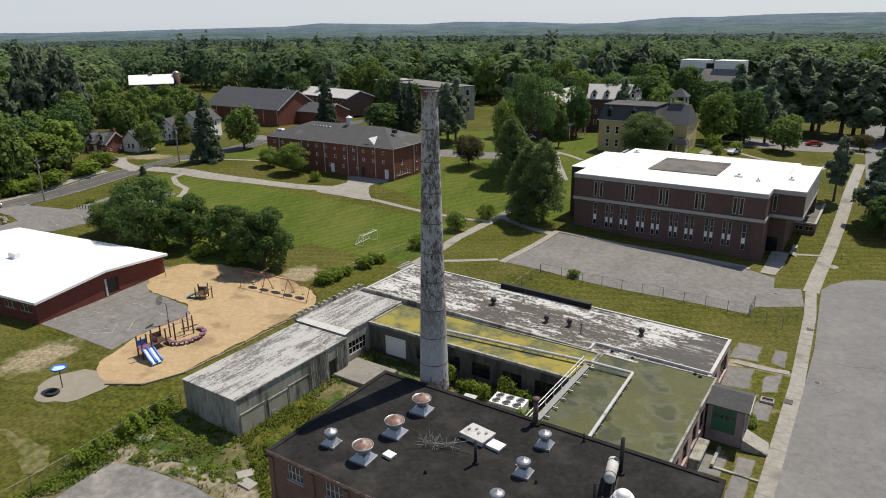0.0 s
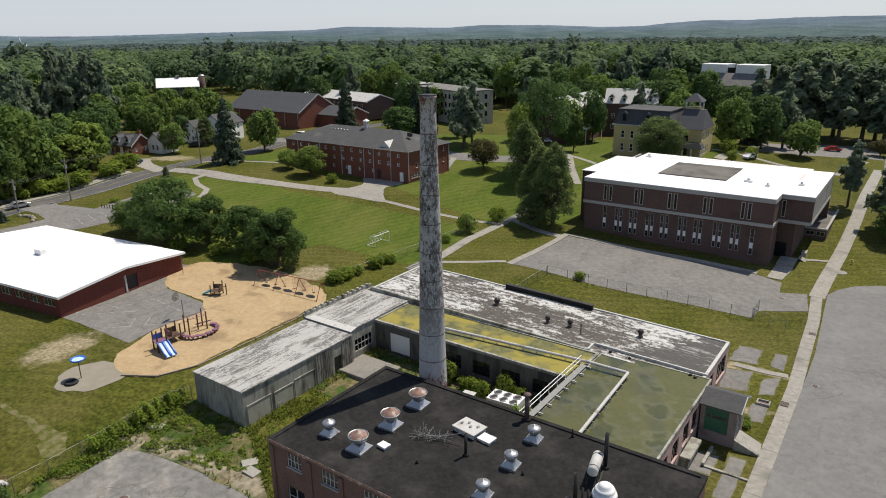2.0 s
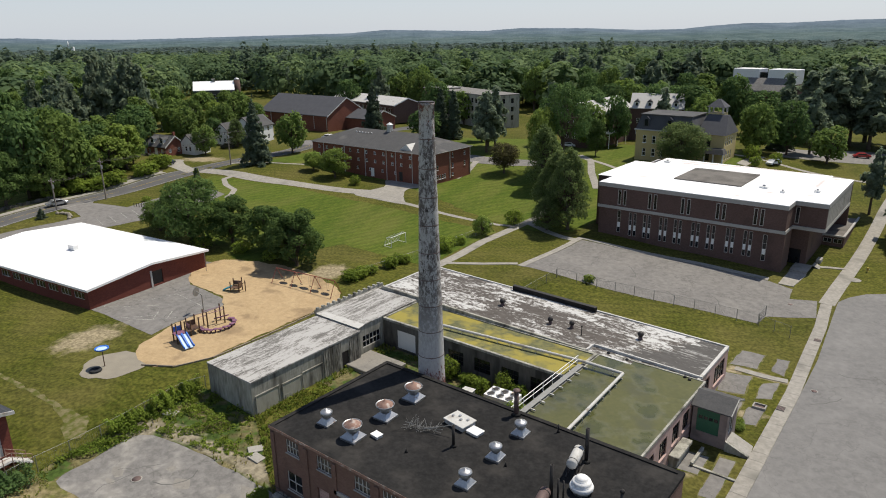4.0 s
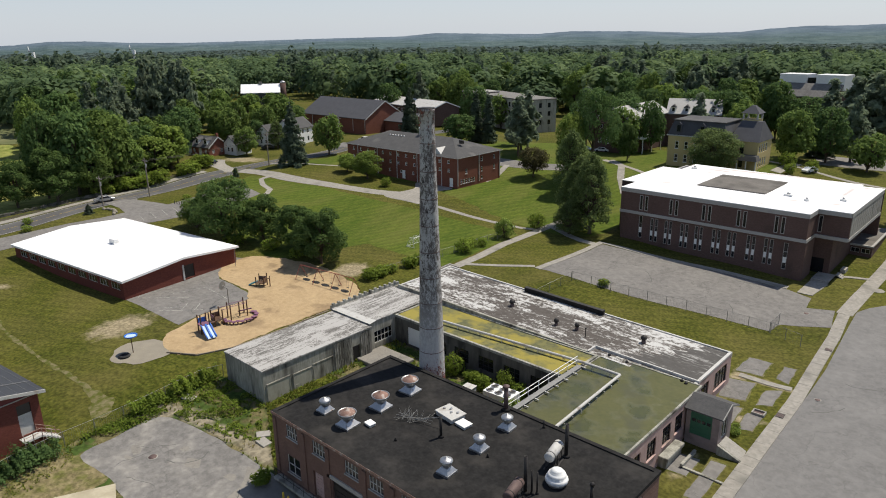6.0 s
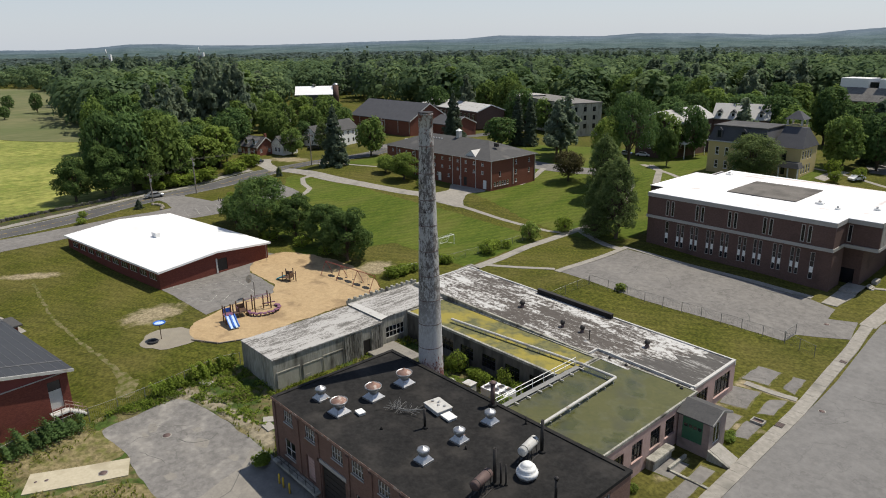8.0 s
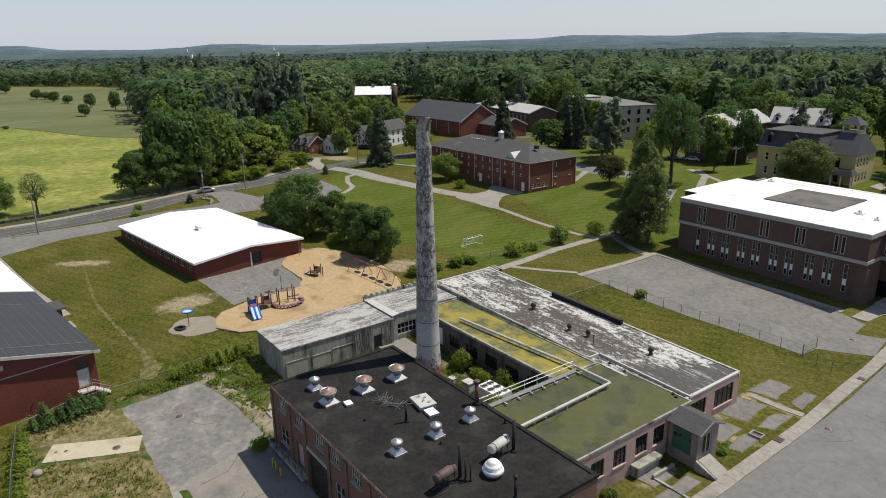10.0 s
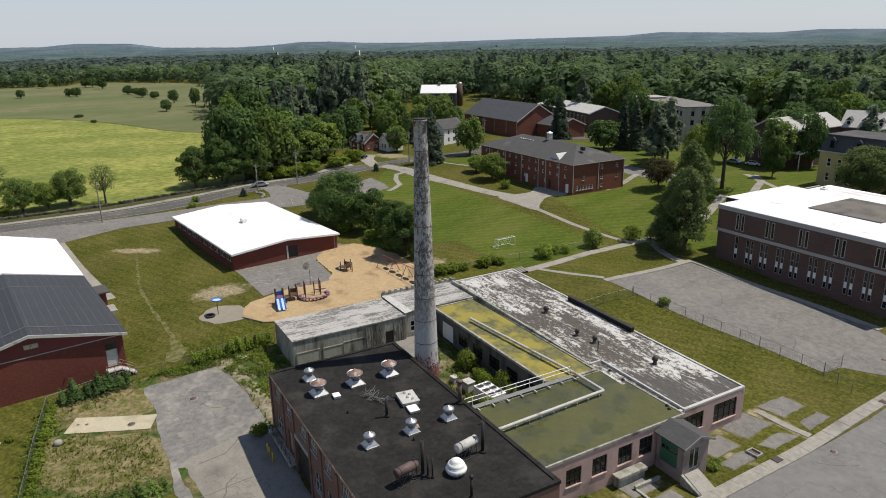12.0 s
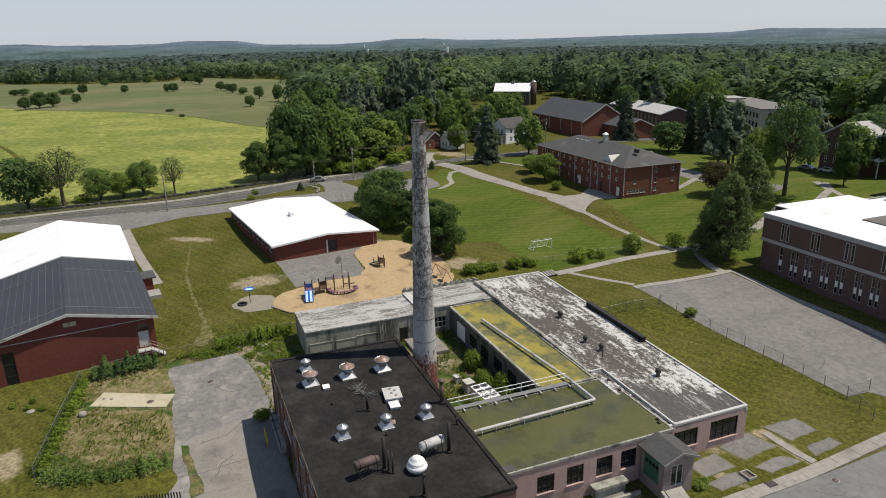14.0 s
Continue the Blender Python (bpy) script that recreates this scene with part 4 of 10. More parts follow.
def pierced(length, z0, z1, holes, depth=0.3):
    """A wall in the plane v = 0 (outer face, v pointing to -y of its pose) with rectangular openings (u0, u1, z0, z1)."""
    us = sorted({0.0, length, *[h[0] for h in holes], *[h[1] for h in holes]})
    zs = sorted({z0, z1, *[h[2] for h in holes], *[h[3] for h in holes]})
    us, zs = [u for u in us if 0 <= u <= length], [z for z in zs if z0 <= z <= z1]

    def full(i, j):
        if not (0 <= i < len(us) - 1 and 0 <= j < len(zs) - 1):
            return False
        u, z = (us[i] + us[i + 1]) / 2, (zs[j] + zs[j + 1]) / 2
        return not any(h[0] < u < h[1] and h[2] < z < h[3] for h in holes)

    bm = bmesh.new()

    def quad(*pts):
        bm.faces.new([bm.verts.new(p) for p in pts])

    for i in range(len(us) - 1):
        for j in range(len(zs) - 1):
            if not full(i, j):
                continue
            a, b, c, d = us[i], us[i + 1], zs[j], zs[j + 1]
            quad((a, 0, c), (b, 0, c), (b, 0, d), (a, 0, d))
            quad((b, depth, c), (a, depth, c), (a, depth, d), (b, depth, d))
            if not full(i - 1, j):
                quad((a, depth, c), (a, 0, c), (a, 0, d), (a, depth, d))
            if not full(i + 1, j):
                quad((b, 0, c), (b, depth, c), (b, depth, d), (b, 0, d))
            if not full(i, j - 1):
                quad((a, depth, c), (b, depth, c), (b, 0, c), (a, 0, c))
            if not full(i, j + 1):
                quad((a, 0, d), (b, 0, d), (b, depth, d), (a, depth, d))
    bmesh.ops.remove_doubles(bm, verts=bm.verts[:], dist=1e-4)
    return bm


def window(parent, m, u0, u1, z0, z1, cols=2, rows=2, frame_mat=None, glass=None, sill=None, back=0.12, bar=0.06, name="window", label=""):
    """A window in an opening: frame with glazing bars, its panes, and a sill where there is one."""
    frame_mat, glass = frame_mat or WHITE, glass or GLASS_DARK
    bm = bmesh.new()
    y0, y1 = back - 0.05, back + 0.03
    for a, b, c, d in ((u0, u1, z0, z0 + bar), (u0, u1, z1 - bar, z1), (u0, u0 + bar, z0 + bar, z1 - bar), (u1 - bar, u1, z0 + bar, z1 - bar)):
        box(a, b, y0, y1, c, d, bm)
    win = part(name, bm, frame_mat, parent, label)
    win.matrix_basis = m
    for i in range(1, cols):
        u = u0 + (u1 - u0) * i / cols
        part("glazing_bar", box(u - bar / 2, u + bar / 2, y0, y1 - 0.01, z0 + bar, z1 - bar), frame_mat, win)
    for j in range(1, rows):
        z = z0 + (z1 - z0) * j / rows
        part("glazing_bar", box(u0 + bar, u1 - bar, y0 + 0.005, y1 - 0.015, z - bar * 0.4, z + bar * 0.4), frame_mat, win)
    part("pane", box(u0 + bar * 0.5, u1 - bar * 0.5, back, back + 0.02, z0 + bar * 0.5, z1 - bar * 0.5), glass, win)
    if sill:
        part("sill", box(u0 - 0.08, u1 + 0.08, -0.1, 0.12, z0 - 0.1, z0 - 0.001, bevel=0.01), sill, win)
    return win


def wall(parent, name, m, length, z0, z1, holes, material, depth=0.3, label=""):
    ob = part(name, pierced(length, z0, z1, [h[:4] for h in holes], depth), material, parent, label)
    ob.matrix_basis = m
    return ob


def walls_round(parent, x0, x1, y0, y1, z0, z1, material, depth=0.3, south=(), east=(), north=(), west=(), name="wall"):
    """Four walls round a plan rectangle. Openings of each side are given from its left end as seen from outside."""
    poses = {"south": (side(x0, y0, 0), x1 - x0, south), "east": (side(x1, y0, 90), y1 - y0, east), "north": (side(x1, y1, 180), x1 - x0, north), "west": (side(x0, y1, 270), y1 - y0, west)}
    made = {}
    for key, (m, length, holes) in poses.items():
        trim = 0.0 if key in ("south", "north") else depth
        mm = m @ pose(trim, 0, 0)
        made[key] = m
        wall(parent, name, mm, length - 2 * trim, z0, z1, [(h[0] - trim, h[1] - trim, h[2], h[3]) for h in holes], material, depth)
    return made


def flat_roof(parent, x0, x1, y0, y1, z, material, lip=0.25, lip_mat=None, edge=0.3, name="roof", label="", base=0.25):
    """A flat roof deck with a raised rim."""
    part(name, box(x0 + edge, x1 - edge, y0 + edge, y1 - edge, z - base, z), material, parent, label)
    if lip_mat:
        bm = bmesh.new()
        box(x0 - 0.08, x1 + 0.08, y0 - 0.08, y0 + edge, z - 0.2, z + lip, bm)
        box(x0 - 0.08, x1 + 0.08, y1 - edge, y1 + 0.08, z - 0.2, z + lip, bm)
        box(x0 - 0.08, x0 + edge, y0 + edge, y1 - edge, z - 0.2, z + lip, bm)
        box(x1 - edge, x1 + 0.08, y0 + edge, y1 - edge, z - 0.2, z + lip, bm)
        part("roof_edge", bm, lip_mat, parent)


# ---- boiler house ----
BX0, BX1, BY0, BY1, BZ = -38.7, -6.2, 32.0, 47.8, 10.6
boiler = thing("boiler_house", "two-storey sooty red brick boiler house with black flat roof", "building")
up = [(2.2, 3.9, 8.75, 10.15), (6.3, 8.1, 8.75, 10.15), (10.9, 12.7, 8.75, 10.15), (14.1, 15.9, 8.75, 10.15), (18.0, 19.7, 8.75, 10.15), (22.4, 24.1, 8.75, 10.15), (26.6, 28.3, 8.75, 10.15)]
low = [(2.0, 4.0, 4.75, 6.75), (14.6, 16.4, 4.75, 6.75), (18.2, 20.0, 4.75, 6.75), (22.4, 24.2, 4.75, 6.75), (26.6, 28.4, 4.75, 6.75)]
garage, side_door = (8.9, 12.9, 2.4, 7.2), (6.1, 7.6, 4.0, 6.8)
b_east = [(3.0, 4.8, 8.6, 10.0), (7.0, 8.8, 8.6, 10.0), (11.0, 12.8, 8.6, 10.0), (7.0, 8.8, 4.6, 6.6)]
bm_ = walls_round(boiler, BX0, BX1, BY0, BY1, 1.6, BZ - 0.1, BRICK_BOILER, 0.4, south=[*up, *low, garage, side_door], east=b_east)
for h in up:
    window(boiler, bm_["south"], *h, cols=4, rows=2, frame_mat=OFFWHITE, sill=TRIM, bar=0.07)
for h in low:
    window(boiler, bm_["south"], *h, cols=2, rows=2, frame_mat=OFFWHITE, sill=TRIM, bar=0.07)
for h in b_east:
    window(boiler, bm_["east"], *h, cols=3, rows=2, frame_mat=OFFWHITE, sill=TRIM, bar=0.07)
for n_, h, mt, lab in (("garage_door", garage, DARK_METAL, "dark roll-up garage door"), ("door", side_door, PINK, "faded pink metal door")):
    bm = box(h[0], h[1], 0.2, 0.26, h[2], h[3])
    leaf_ = part(n_, bm, mt, boiler, lab)
    leaf_.matrix_basis = bm_["south"]
    for k in range(1, 8):
        z = h[2] + (h[3] - h[2]) * k / 8
        part("rib", box(h[0] + 0.04, h[1] - 0.04, 0.17, 0.199, z - 0.02, z + 0.02), mt, leaf_)
part("lintel", box(8.4, 13.4, -0.12, 0.02, 7.22, 7.62), TRIM, boiler).matrix_basis = bm_["south"]
for u in (4.9, 8.5, 13.5, 17.0, 21.2, 25.4, 29.8, 0.35, 32.1):
    part("pilaster", box(u - 0.25, u + 0.25, -0.12, 0.0, 2.0, 10.2, bevel=0.02), BRICK_BOILER, boiler).matrix_basis = bm_["south"]
part("wall_ledge", box(0.4, 8.6, -0.8, -0.003, 3.55, 3.85, bevel=0.03), GREY_STUCCO, boiler, "grey concrete loading ledge").matrix_basis = bm_["south"]
rail = bmesh.new()
for z in (4.4, 4.9):
    rod((0.5, -0.7, z), (8.4, -0.7, z), 0.03, bm=rail, n=6)
for u in range(6):
    rod((0.5 + u * 1.58, -0.7, 3.85), (0.5 + u * 1.58, -0.7, 4.9), 0.03, bm=rail, n=6)
part("ledge_rail", rail, DARK_METAL, boiler).matrix_basis = bm_["south"]
flat_roof(boiler, BX0, BX1, BY0, BY1, BZ, TAR_ROOF, 0.12, TAR_ROOF, 0.35, label="black tar roof")
part("roof_flashing", prism([(BX0 - 0.1, BY0 - 0.1), (BX1 + 0.1, BY0 - 0.1), (BX1 + 0.1, BY0 - 0.082), (BX0 - 0.1, BY0 - 0.082)], BZ - 0.16, BZ + 0.125), RUST, boiler, "rusty metal roof flashing")

# ---- chimney ----
def chimney_mat():
    m = bpy.data.materials.new("peeling_chimney_paint")
    m.use_nodes = True
    n, l = m.node_tree.nodes, m.node_tree.links
    bsdf = n["Principled BSDF"]
    bsdf.inputs["Roughness"].default_value = 0.85
    geo = n.new("ShaderNodeNewGeometry")
    sep = n.new("ShaderNodeSeparateXYZ")
    l.new(geo.outputs["Position"], sep.inputs[0])
    mp = n.new("ShaderNodeMapping")
    mp.inputs["Scale"].default_value = (1.0, 1.0, 0.5)
    l.new(geo.outputs["Position"], mp.inputs["Vector"])

    def noise_at(scale, detail, rough=0.6):
        x = n.new("ShaderNodeTexNoise")
        x.inputs["Scale"].default_value, x.inputs["Detail"].default_value, x.inputs["Roughness"].default_value = scale, detail, rough
        l.new(mp.outputs[0], x.inputs["Vector"])
        return x.outputs["Fac"]

    def math(op, a, b):
        x = n.new("ShaderNodeMath")
        x.operation = op
        for s, v in zip(x.inputs, (a, b)):
            if isinstance(v, float):
                s.default_value = v
            else:
                l.new(v, s)
        return x.outputs[0]

    def ramp(v, a, b, c=0.0, d=1.0):
        x = n.new("ShaderNodeMapRange")
        for k, val in zip(("From Min", "From Max", "To Min", "To Max"), (a, b, c, d)):
            x.inputs[k].default_value = val
        l.new(v, x.inputs["Value"])
        return x.outputs["Result"]

    def mix(f, a, b):
        x = n.new("ShaderNodeMix")
        x.data_type = "RGBA"
        for s, v in ((x.inputs[0], f), (x.inputs[6], a), (x.inputs[7], b)):
            if isinstance(v, tuple):
                s.default_value = (*v, 1)
            else:
                l.new(v, s)
        return x.outputs[2]

    # old paint is lost most near the foot and the mouth
    loss = math("ADD", ramp(sep.outputs[2], 7.0, 13.0, 0.34, 0.0), ramp(sep.outputs[2], 32.0, 38.0, 0.0, 0.15))
    flake = math("ADD", noise_at(3.2, 10, 0.72), loss)
    brick = mix(noise_at(3.0, 5), (0.2, 0.055, 0.04), (0.11, 0.045, 0.038))
    grey = mix(noise_at(5.0, 6), (0.27, 0.268, 0.262), (0.56, 0.555, 0.54))
    dark = mix(ramp(math("ADD", math("MULTIPLY", noise_at(3.6, 12, 0.82), 0.66), math("MULTIPLY", noise_at(0.5, 4), 0.34)), 0.49, 0.54), grey, (0.105, 0.092, 0.086))
    soot = mix(ramp(sep.outputs[2], 12.0, 20.0), grey, dark)
    col = mix(ramp(flake, 0.67, 0.71), soot, brick)
    l.new(col, bsdf.inputs["Base Color"])
    b = n.new("ShaderNodeBump")
    b.inputs["Strength"].default_value, b.inputs["Distance"].default_value = 0.4, 0.04
    l.new(flake, b.inputs["Height"])
    l.new(b.outputs[0], bsdf.inputs["Normal"])
    return m


CHIMNEY = chimney_mat()
CX, CY, CTOP = -34.2, 49.95, 38.4
chimney = thing("smokestack", "tall tapered brick smokestack with peeling white paint and rust bands", "chimney", pose(CX, CY, 3.3))
CH = CTOP - 3.3


def stack_r(z):
    return 1.60 - (1.60 - 0.70) * z / CH


prof = [(stack_r(0) + 0.1, 0)]
for k in range(1, 60):
    z = CH * k / 60
    prof.append((stack_r(z), z))
prof += [(stack_r(CH - 1.7), CH - 1.7), (stack_r(CH) + 0.02, CH - 1.5), (stack_r(CH) + 0.06, CH - 1.4), (stack_r(CH) + 0.06, CH - 0.25), (stack_r(CH) + 0.1, CH - 0.22), (stack_r(CH) + 0.1, CH), (stack_r(CH) - 0.2, CH), (stack_r(CH) - 0.25, CH - 1.5)]
prof = [p for i, p in enumerate(prof) if i == 0 or p[1] > prof[i - 1][1] - 1e-6 or i > 60]
part("shaft", turned(prof, 40), CHIMNEY, chimney)
for k in range(11):
    z = 3.2 + k * 2.85
    r = stack_r(z)
    part("band", turned([(r + 0.008, z - 0.04), (r + 0.024, z - 0.03), (r + 0.024, z + 0.03), (r + 0.008, z + 0.04)], 40), TANK_RUST, chimney, "rusted steel band")
part("cap_ring", turned([(0.76, CH + 0.005), (0.81, CH + 0.01), (0.81, CH + 0.1), (0.62, CH + 0.12), (0.5, CH + 0.1)], 32), DARK_METAL, chimney, "dark metal cap ring")
for k in range(9):
    a = -1.9 + (k % 3) * 0.45
    z = 17.0 + k * 1.55
    r = stack_r(z)
    part("vent_hole", rod((r * math.cos(a) * 0.985, r * math.sin(a) * 0.985, z), (r * math.cos(a) * 1.012, r * math.sin(a) * 1.012, z), 0.11, n=10), DARK_METAL, chimney)

# ---- courtyard wings ----
GZR, YZR = 8.15, 8.3
green = thing("green_roof_wing", "single-storey pink masonry wing with mossy green roof", "building")
pink_w = [(0.9, 1.5, 6.0, 6.7), (4.6, 6.5, 4.9, 6.85), (7.9, 9.8, 4.95, 7.0), (11.3, 13.2, 5.0, 7.1), (14.2, 16.1, 5.05, 7.15)]
gw = walls_round(green, -23.2, -11.1, 47.8, 68.6, 1.8, GZR - 0.05, PINK, 0.3, east=[(u + 0.3, v + 0.3, a, b) for u, v, a, b in pink_w], south=[])
for u, v, a, b in pink_w:
    window(green, gw["east"], u + 0.3, v + 0.3, a, b, cols=3 if v - u > 1 else 1, rows=3 if v - u > 1 else 1, frame_mat=DARK_METAL, sill=PINK, bar=0.05, back=0.15)
flat_roof(green, -23.2, -11.1, 47.8, 68.6, GZR, GREEN_ROOF, 0.06, GREY_STUCCO, 0.12, label="mossy green wet roof")
yellow = thing("yellow_roof_wing", "low grey courtyard wing with yellow lichen roof", "building")
yw_h = [(2.4, 5.6, 4.6, 7.2), (7.2, 9.6, 5.2, 7.0), (11, 13.4, 5.2, 7.0), (15, 17.4, 5.2, 7.0), (19, 21.4, 5.2, 7.0), (23, 25.4, 5.2, 7.0)]
yw = walls_round(yellow, -51.0, -23.3, 60.2, 67.3, 2.4, YZR - 0.05, DARK_STUCCO, 0.3, south=yw_h)
for i, h in enumerate(yw_h):
    if i:
        window(yellow, yw["south"], *h, cols=3, rows=3, frame_mat=DARK_METAL, bar=0.05)
part("loading_door", box(2.4, 5.6, 0.12, 0.18, 4.6, 7.2), WHITE, yellow, "white roll-up loading door").matrix_basis = yw["south"]
flat_roof(yellow, -51.0, -23.3, 60.2, 67.3, YZR, YELLOW_ROOF, 0.12, GREY_STUCCO, 0.25, label="yellow lichen covered roof")
long_ = thing("long_wing", "long low wing with flaking white flat roof and pink end wall", "building")
le = [(0.7, 3.9, 5.0, 7.05), (5.6, 9.4, 4.8, 7.15)]
LZ0, LZ1 = 8.95, 8.0
lw = walls_round(long_, -57.7, -11.75, 68.7, 79.3, 2.0, 7.86, PINK, 0.3, east=le)
for h in le:
    window(long_, lw["east"], *h, cols=4, rows=3, frame_mat=DARK_METAL, sill=PINK, bar=0.06, back=0.15)
xs_ = (-57.4, -12.05)
part("roof", solid([(xs_[0], 67.6, 8.4), (xs_[1], 67.6, 7.5), (xs_[1], 79.0, 7.5), (xs_[0], 79.0, 8.4), (xs_[0], 67.6, LZ0), (xs_[1], 67.6, LZ1), (xs_[1], 79.0, LZ1), (xs_[0], 79.0, LZ0)], [(0, 1, 2, 3), (4, 5, 6, 7), (0, 1, 5, 4), (1, 2, 6, 5), (2, 3, 7, 6), (3, 0, 4, 7)]), PATCHY_ROOF, long_, "grey roof with flaking white coating")


def sloped_rim(y0, y1, x0, x1, up, bm, dip=0.5):
    za, zb = LZ0 + (LZ1 - LZ0) * (x0 - xs_[0]) / (xs_[1] - xs_[0]), LZ0 + (LZ1 - LZ0) * (x1 - xs_[0]) / (xs_[1] - xs_[0])
    return solid([(x0, y0, za - dip), (x1, y0, zb - dip), (x1, y1, zb - dip), (x0, y1, za - dip), (x0, y0, za + up), (x1, y0, zb + up), (x1, y1, zb + up), (x0, y1, za + up)], [(0, 1, 2, 3), (4, 5, 6, 7), (0, 1, 5, 4), (1, 2, 6, 5), (2, 3, 7, 6), (3, 0, 4, 7)], bm)


slope_z = lambda x: LZ0 + (LZ1 - LZ0) * (x - xs_[0]) / (xs_[1] - xs_[0])
felt = [(-19.0, 69.5), (-12.1, 69.5), (-12.1, 78.9), (-14.6, 78.9), (-15.3, 78), (-14.4, 77.4), (-16.6, 76.6), (-15.6, 75.8), (-17.6, 75.2), (-16.2, 74.1), (-18.4, 73.6), (-17.4, 72.6), (-20.4, 72.2), (-19.2, 71.0), (-21.6, 70.6)]
felt_bm = prism(felt, 0, 0.012)
for v in felt_bm.verts:
    v.co.z += slope_z(v.co.x) + 0.002
part("roof_felt", felt_bm, OLD_FELT, long_, "bare dark felt where the coating has gone")
rim = bmesh.new()
sloped_rim(79.0, 79.25, -57.8, -11.7, 0.14, rim)
sloped_rim(67.6, 79.0, -57.7, -57.4, 0.14, rim)
sloped_rim(67.6, 79.0, -12.05, -11.7, 0.12, rim, 0.1)
part("roof_edge", rim, OFFWHITE, long_, "white painted roof rim")
rim = bmesh.new()
sloped_rim(67.3, 67.6, -57.8, -24.6, 0.22, rim)
part("roof_curb", rim, GREY_STUCCO, long_)
rim = bmesh.new()
sloped_rim(69.2, 69.4, -24.6, -11.65, 0.3, rim)
sloped_rim(67.4, 69.2, -24.8, -24.6, 0.3, rim)
part("roof_curb", rim, OFFWHITE, long_, "raised white roof curb")
rim = bmesh.new()
sloped_rim(78.5, 79.0, -42.2, -29.0, 0.62, rim)
part("parapet", rim, TAR_ROOF, long_, "black tarred raised parapet")
part("parapet_coping", solid([(-42.2, 78.45, 9.26), (-29.0, 78.45, 8.98), (-29.0, 79.05, 8.98), (-42.2, 79.05, 9.26), (-42.2, 78.45, 9.34), (-29.0, 78.45, 9.06), (-29.0, 79.05, 9.06), (-42.2, 79.05, 9.34)], [(0, 1, 2, 3), (4, 5, 6, 7), (0, 1, 5, 4), (1, 2, 6, 5), (2, 3, 7, 6), (3, 0, 4, 7)]), DARK_METAL, long_)

# ---- grey shed and its link ----
shed = thing("grey_shed", "weathered grey stucco shed with streaked felt roof", "building")
sh_e = [(13.6, 14.9, 4.2, 6.6)]
sw_ = walls_round(shed, -58.5, -50.4, 38.3, 55.2, 2.6, 8.25, GREY_STUCCO, 0.25, east=sh_e)
part("roof", box(-58.6, -50.3, 38.2, 55.25, 8.26, 8.42), SHED_ROOF, shed, "streaked grey felt roof")
# Dark panel closes the opening in place of the unlit inside.
part("doorway", box(13.6, 14.9, 0.2, 0.24, 4.2, 6.6), DARK_METAL, shed, "dark panel for the dim inside of the open doorway").matrix_basis = sw_["east"]
for u0, u1, z0, z1, mt, lab in ((0.5, 3.6, 3.2, 6.4, PALE_BOARD, "pale boarded opening"), (4.2, 6.9, 3.3, 6.3, PALE_BOARD, "pale boarded door"), (7.2, 10.2, 3.3, 6.5, GREY_STUCCO, "")):
    pnl = part("wall_panel", box(u0, u1, -0.06, -0.002, z0, z1, bevel=0.015), mt, shed, lab)
    pnl.matrix_basis = sw_["east"]
    for a, b, c, d in ((u0 - 0.1, u1 + 0.1, z1, z1 + 0.12), (u0 - 0.1, u0, z0, z1), (u1, u1 + 0.1, z0, z1)):
        part("casing", box(a, b, -0.1, -0.002, c, d), GREY_STUCCO, pnl)
for k in range(17):
    u = 10.6 + k * 0.36
    if not 13.4 < u + 0.17 < 15.0:
        part("plank", box(u, u + 0.33, -0.05 - 0.012 * (k % 3), -0.002, 3.6 + 0.1 * (k % 4), 8.1), STREAKED, shed, "black-streaked peeling plank").matrix_basis = sw_["east"]
for u in (-0.001, 5.6):
    part("corner_board", box(u, u + 0.14, -0.05, -0.002, 3.0, 8.2), GREY_STUCCO, shed).matrix_basis = sw_["south"]
part("hatch", box(4.4, 5.2, -0.1, -0.062, 3.6, 4.9, bevel=0.015), GREY_STUCCO, shed).matrix_basis = sw_["east"]
link = thing("link_building", "grey link building between shed and long wing", "building")
lk_h = [(1.0, 4.3, 5.3, 7.0)]
lk = walls_round(link, -59.0, -51.1, 55.3, 68.6, 2.8, 8.5, GREY_STUCCO, 0.25, east=lk_h)
window(link, lk["east"], *lk_h[0], cols=5, rows=2, frame_mat=OFFWHITE, bar=0.08)
part("roof", box(-58.9, -51.0, 55.3, 67.2, 8.51, 8.65), SHED_ROOF, link, "patched grey felt roof")
part("roof_edge", box(-59.15, -58.9, 55.3, 68.6, 8.4, 9.05), GREY_STUCCO, link)
for k in range(13):
    part("baluster", box(-59.2, -58.85, 55.6 + k, 55.95 + k, 9.051, 9.3), GREY_STUCCO, link)
part("roof_patch", solid([(-58.6, 55.2, 8.655), (-50.6, 55.2, 8.655), (-50.9, 56.6, 8.67), (-58.2, 56.4, 8.67)], [(0, 1, 2, 3)]), OFFWHITE, link)
dock = tagged(part("loading_dock", box(-50.9, -44.6, 52.6, 57.4, 3.2, 4.7, bevel=0.06), APRON), "concrete loading dock platform in the courtyard", "dock")

# ---- entrance hut ----
hut = thing("entrance_hut", "small grey entrance hut with shingled gable roof", "building")
ht_s, ht_e = [(0.45, 2.75, 4.5, 7.15)], [(0.9, 2.4, 4.5, 6.9)]
hw = walls_round(hut, -10.9, -7.4, 64.6, 68.2, 2.2, 7.45, PINK_GREY, 0.2, south=ht_s, east=ht_e)
dg = part("garage_door", box(0.45, 2.75, 0.1, 0.15, 4.5, 7.15), DOOR_GREEN, hut, "green panelled door")
dg.matrix_basis = hw["south"]
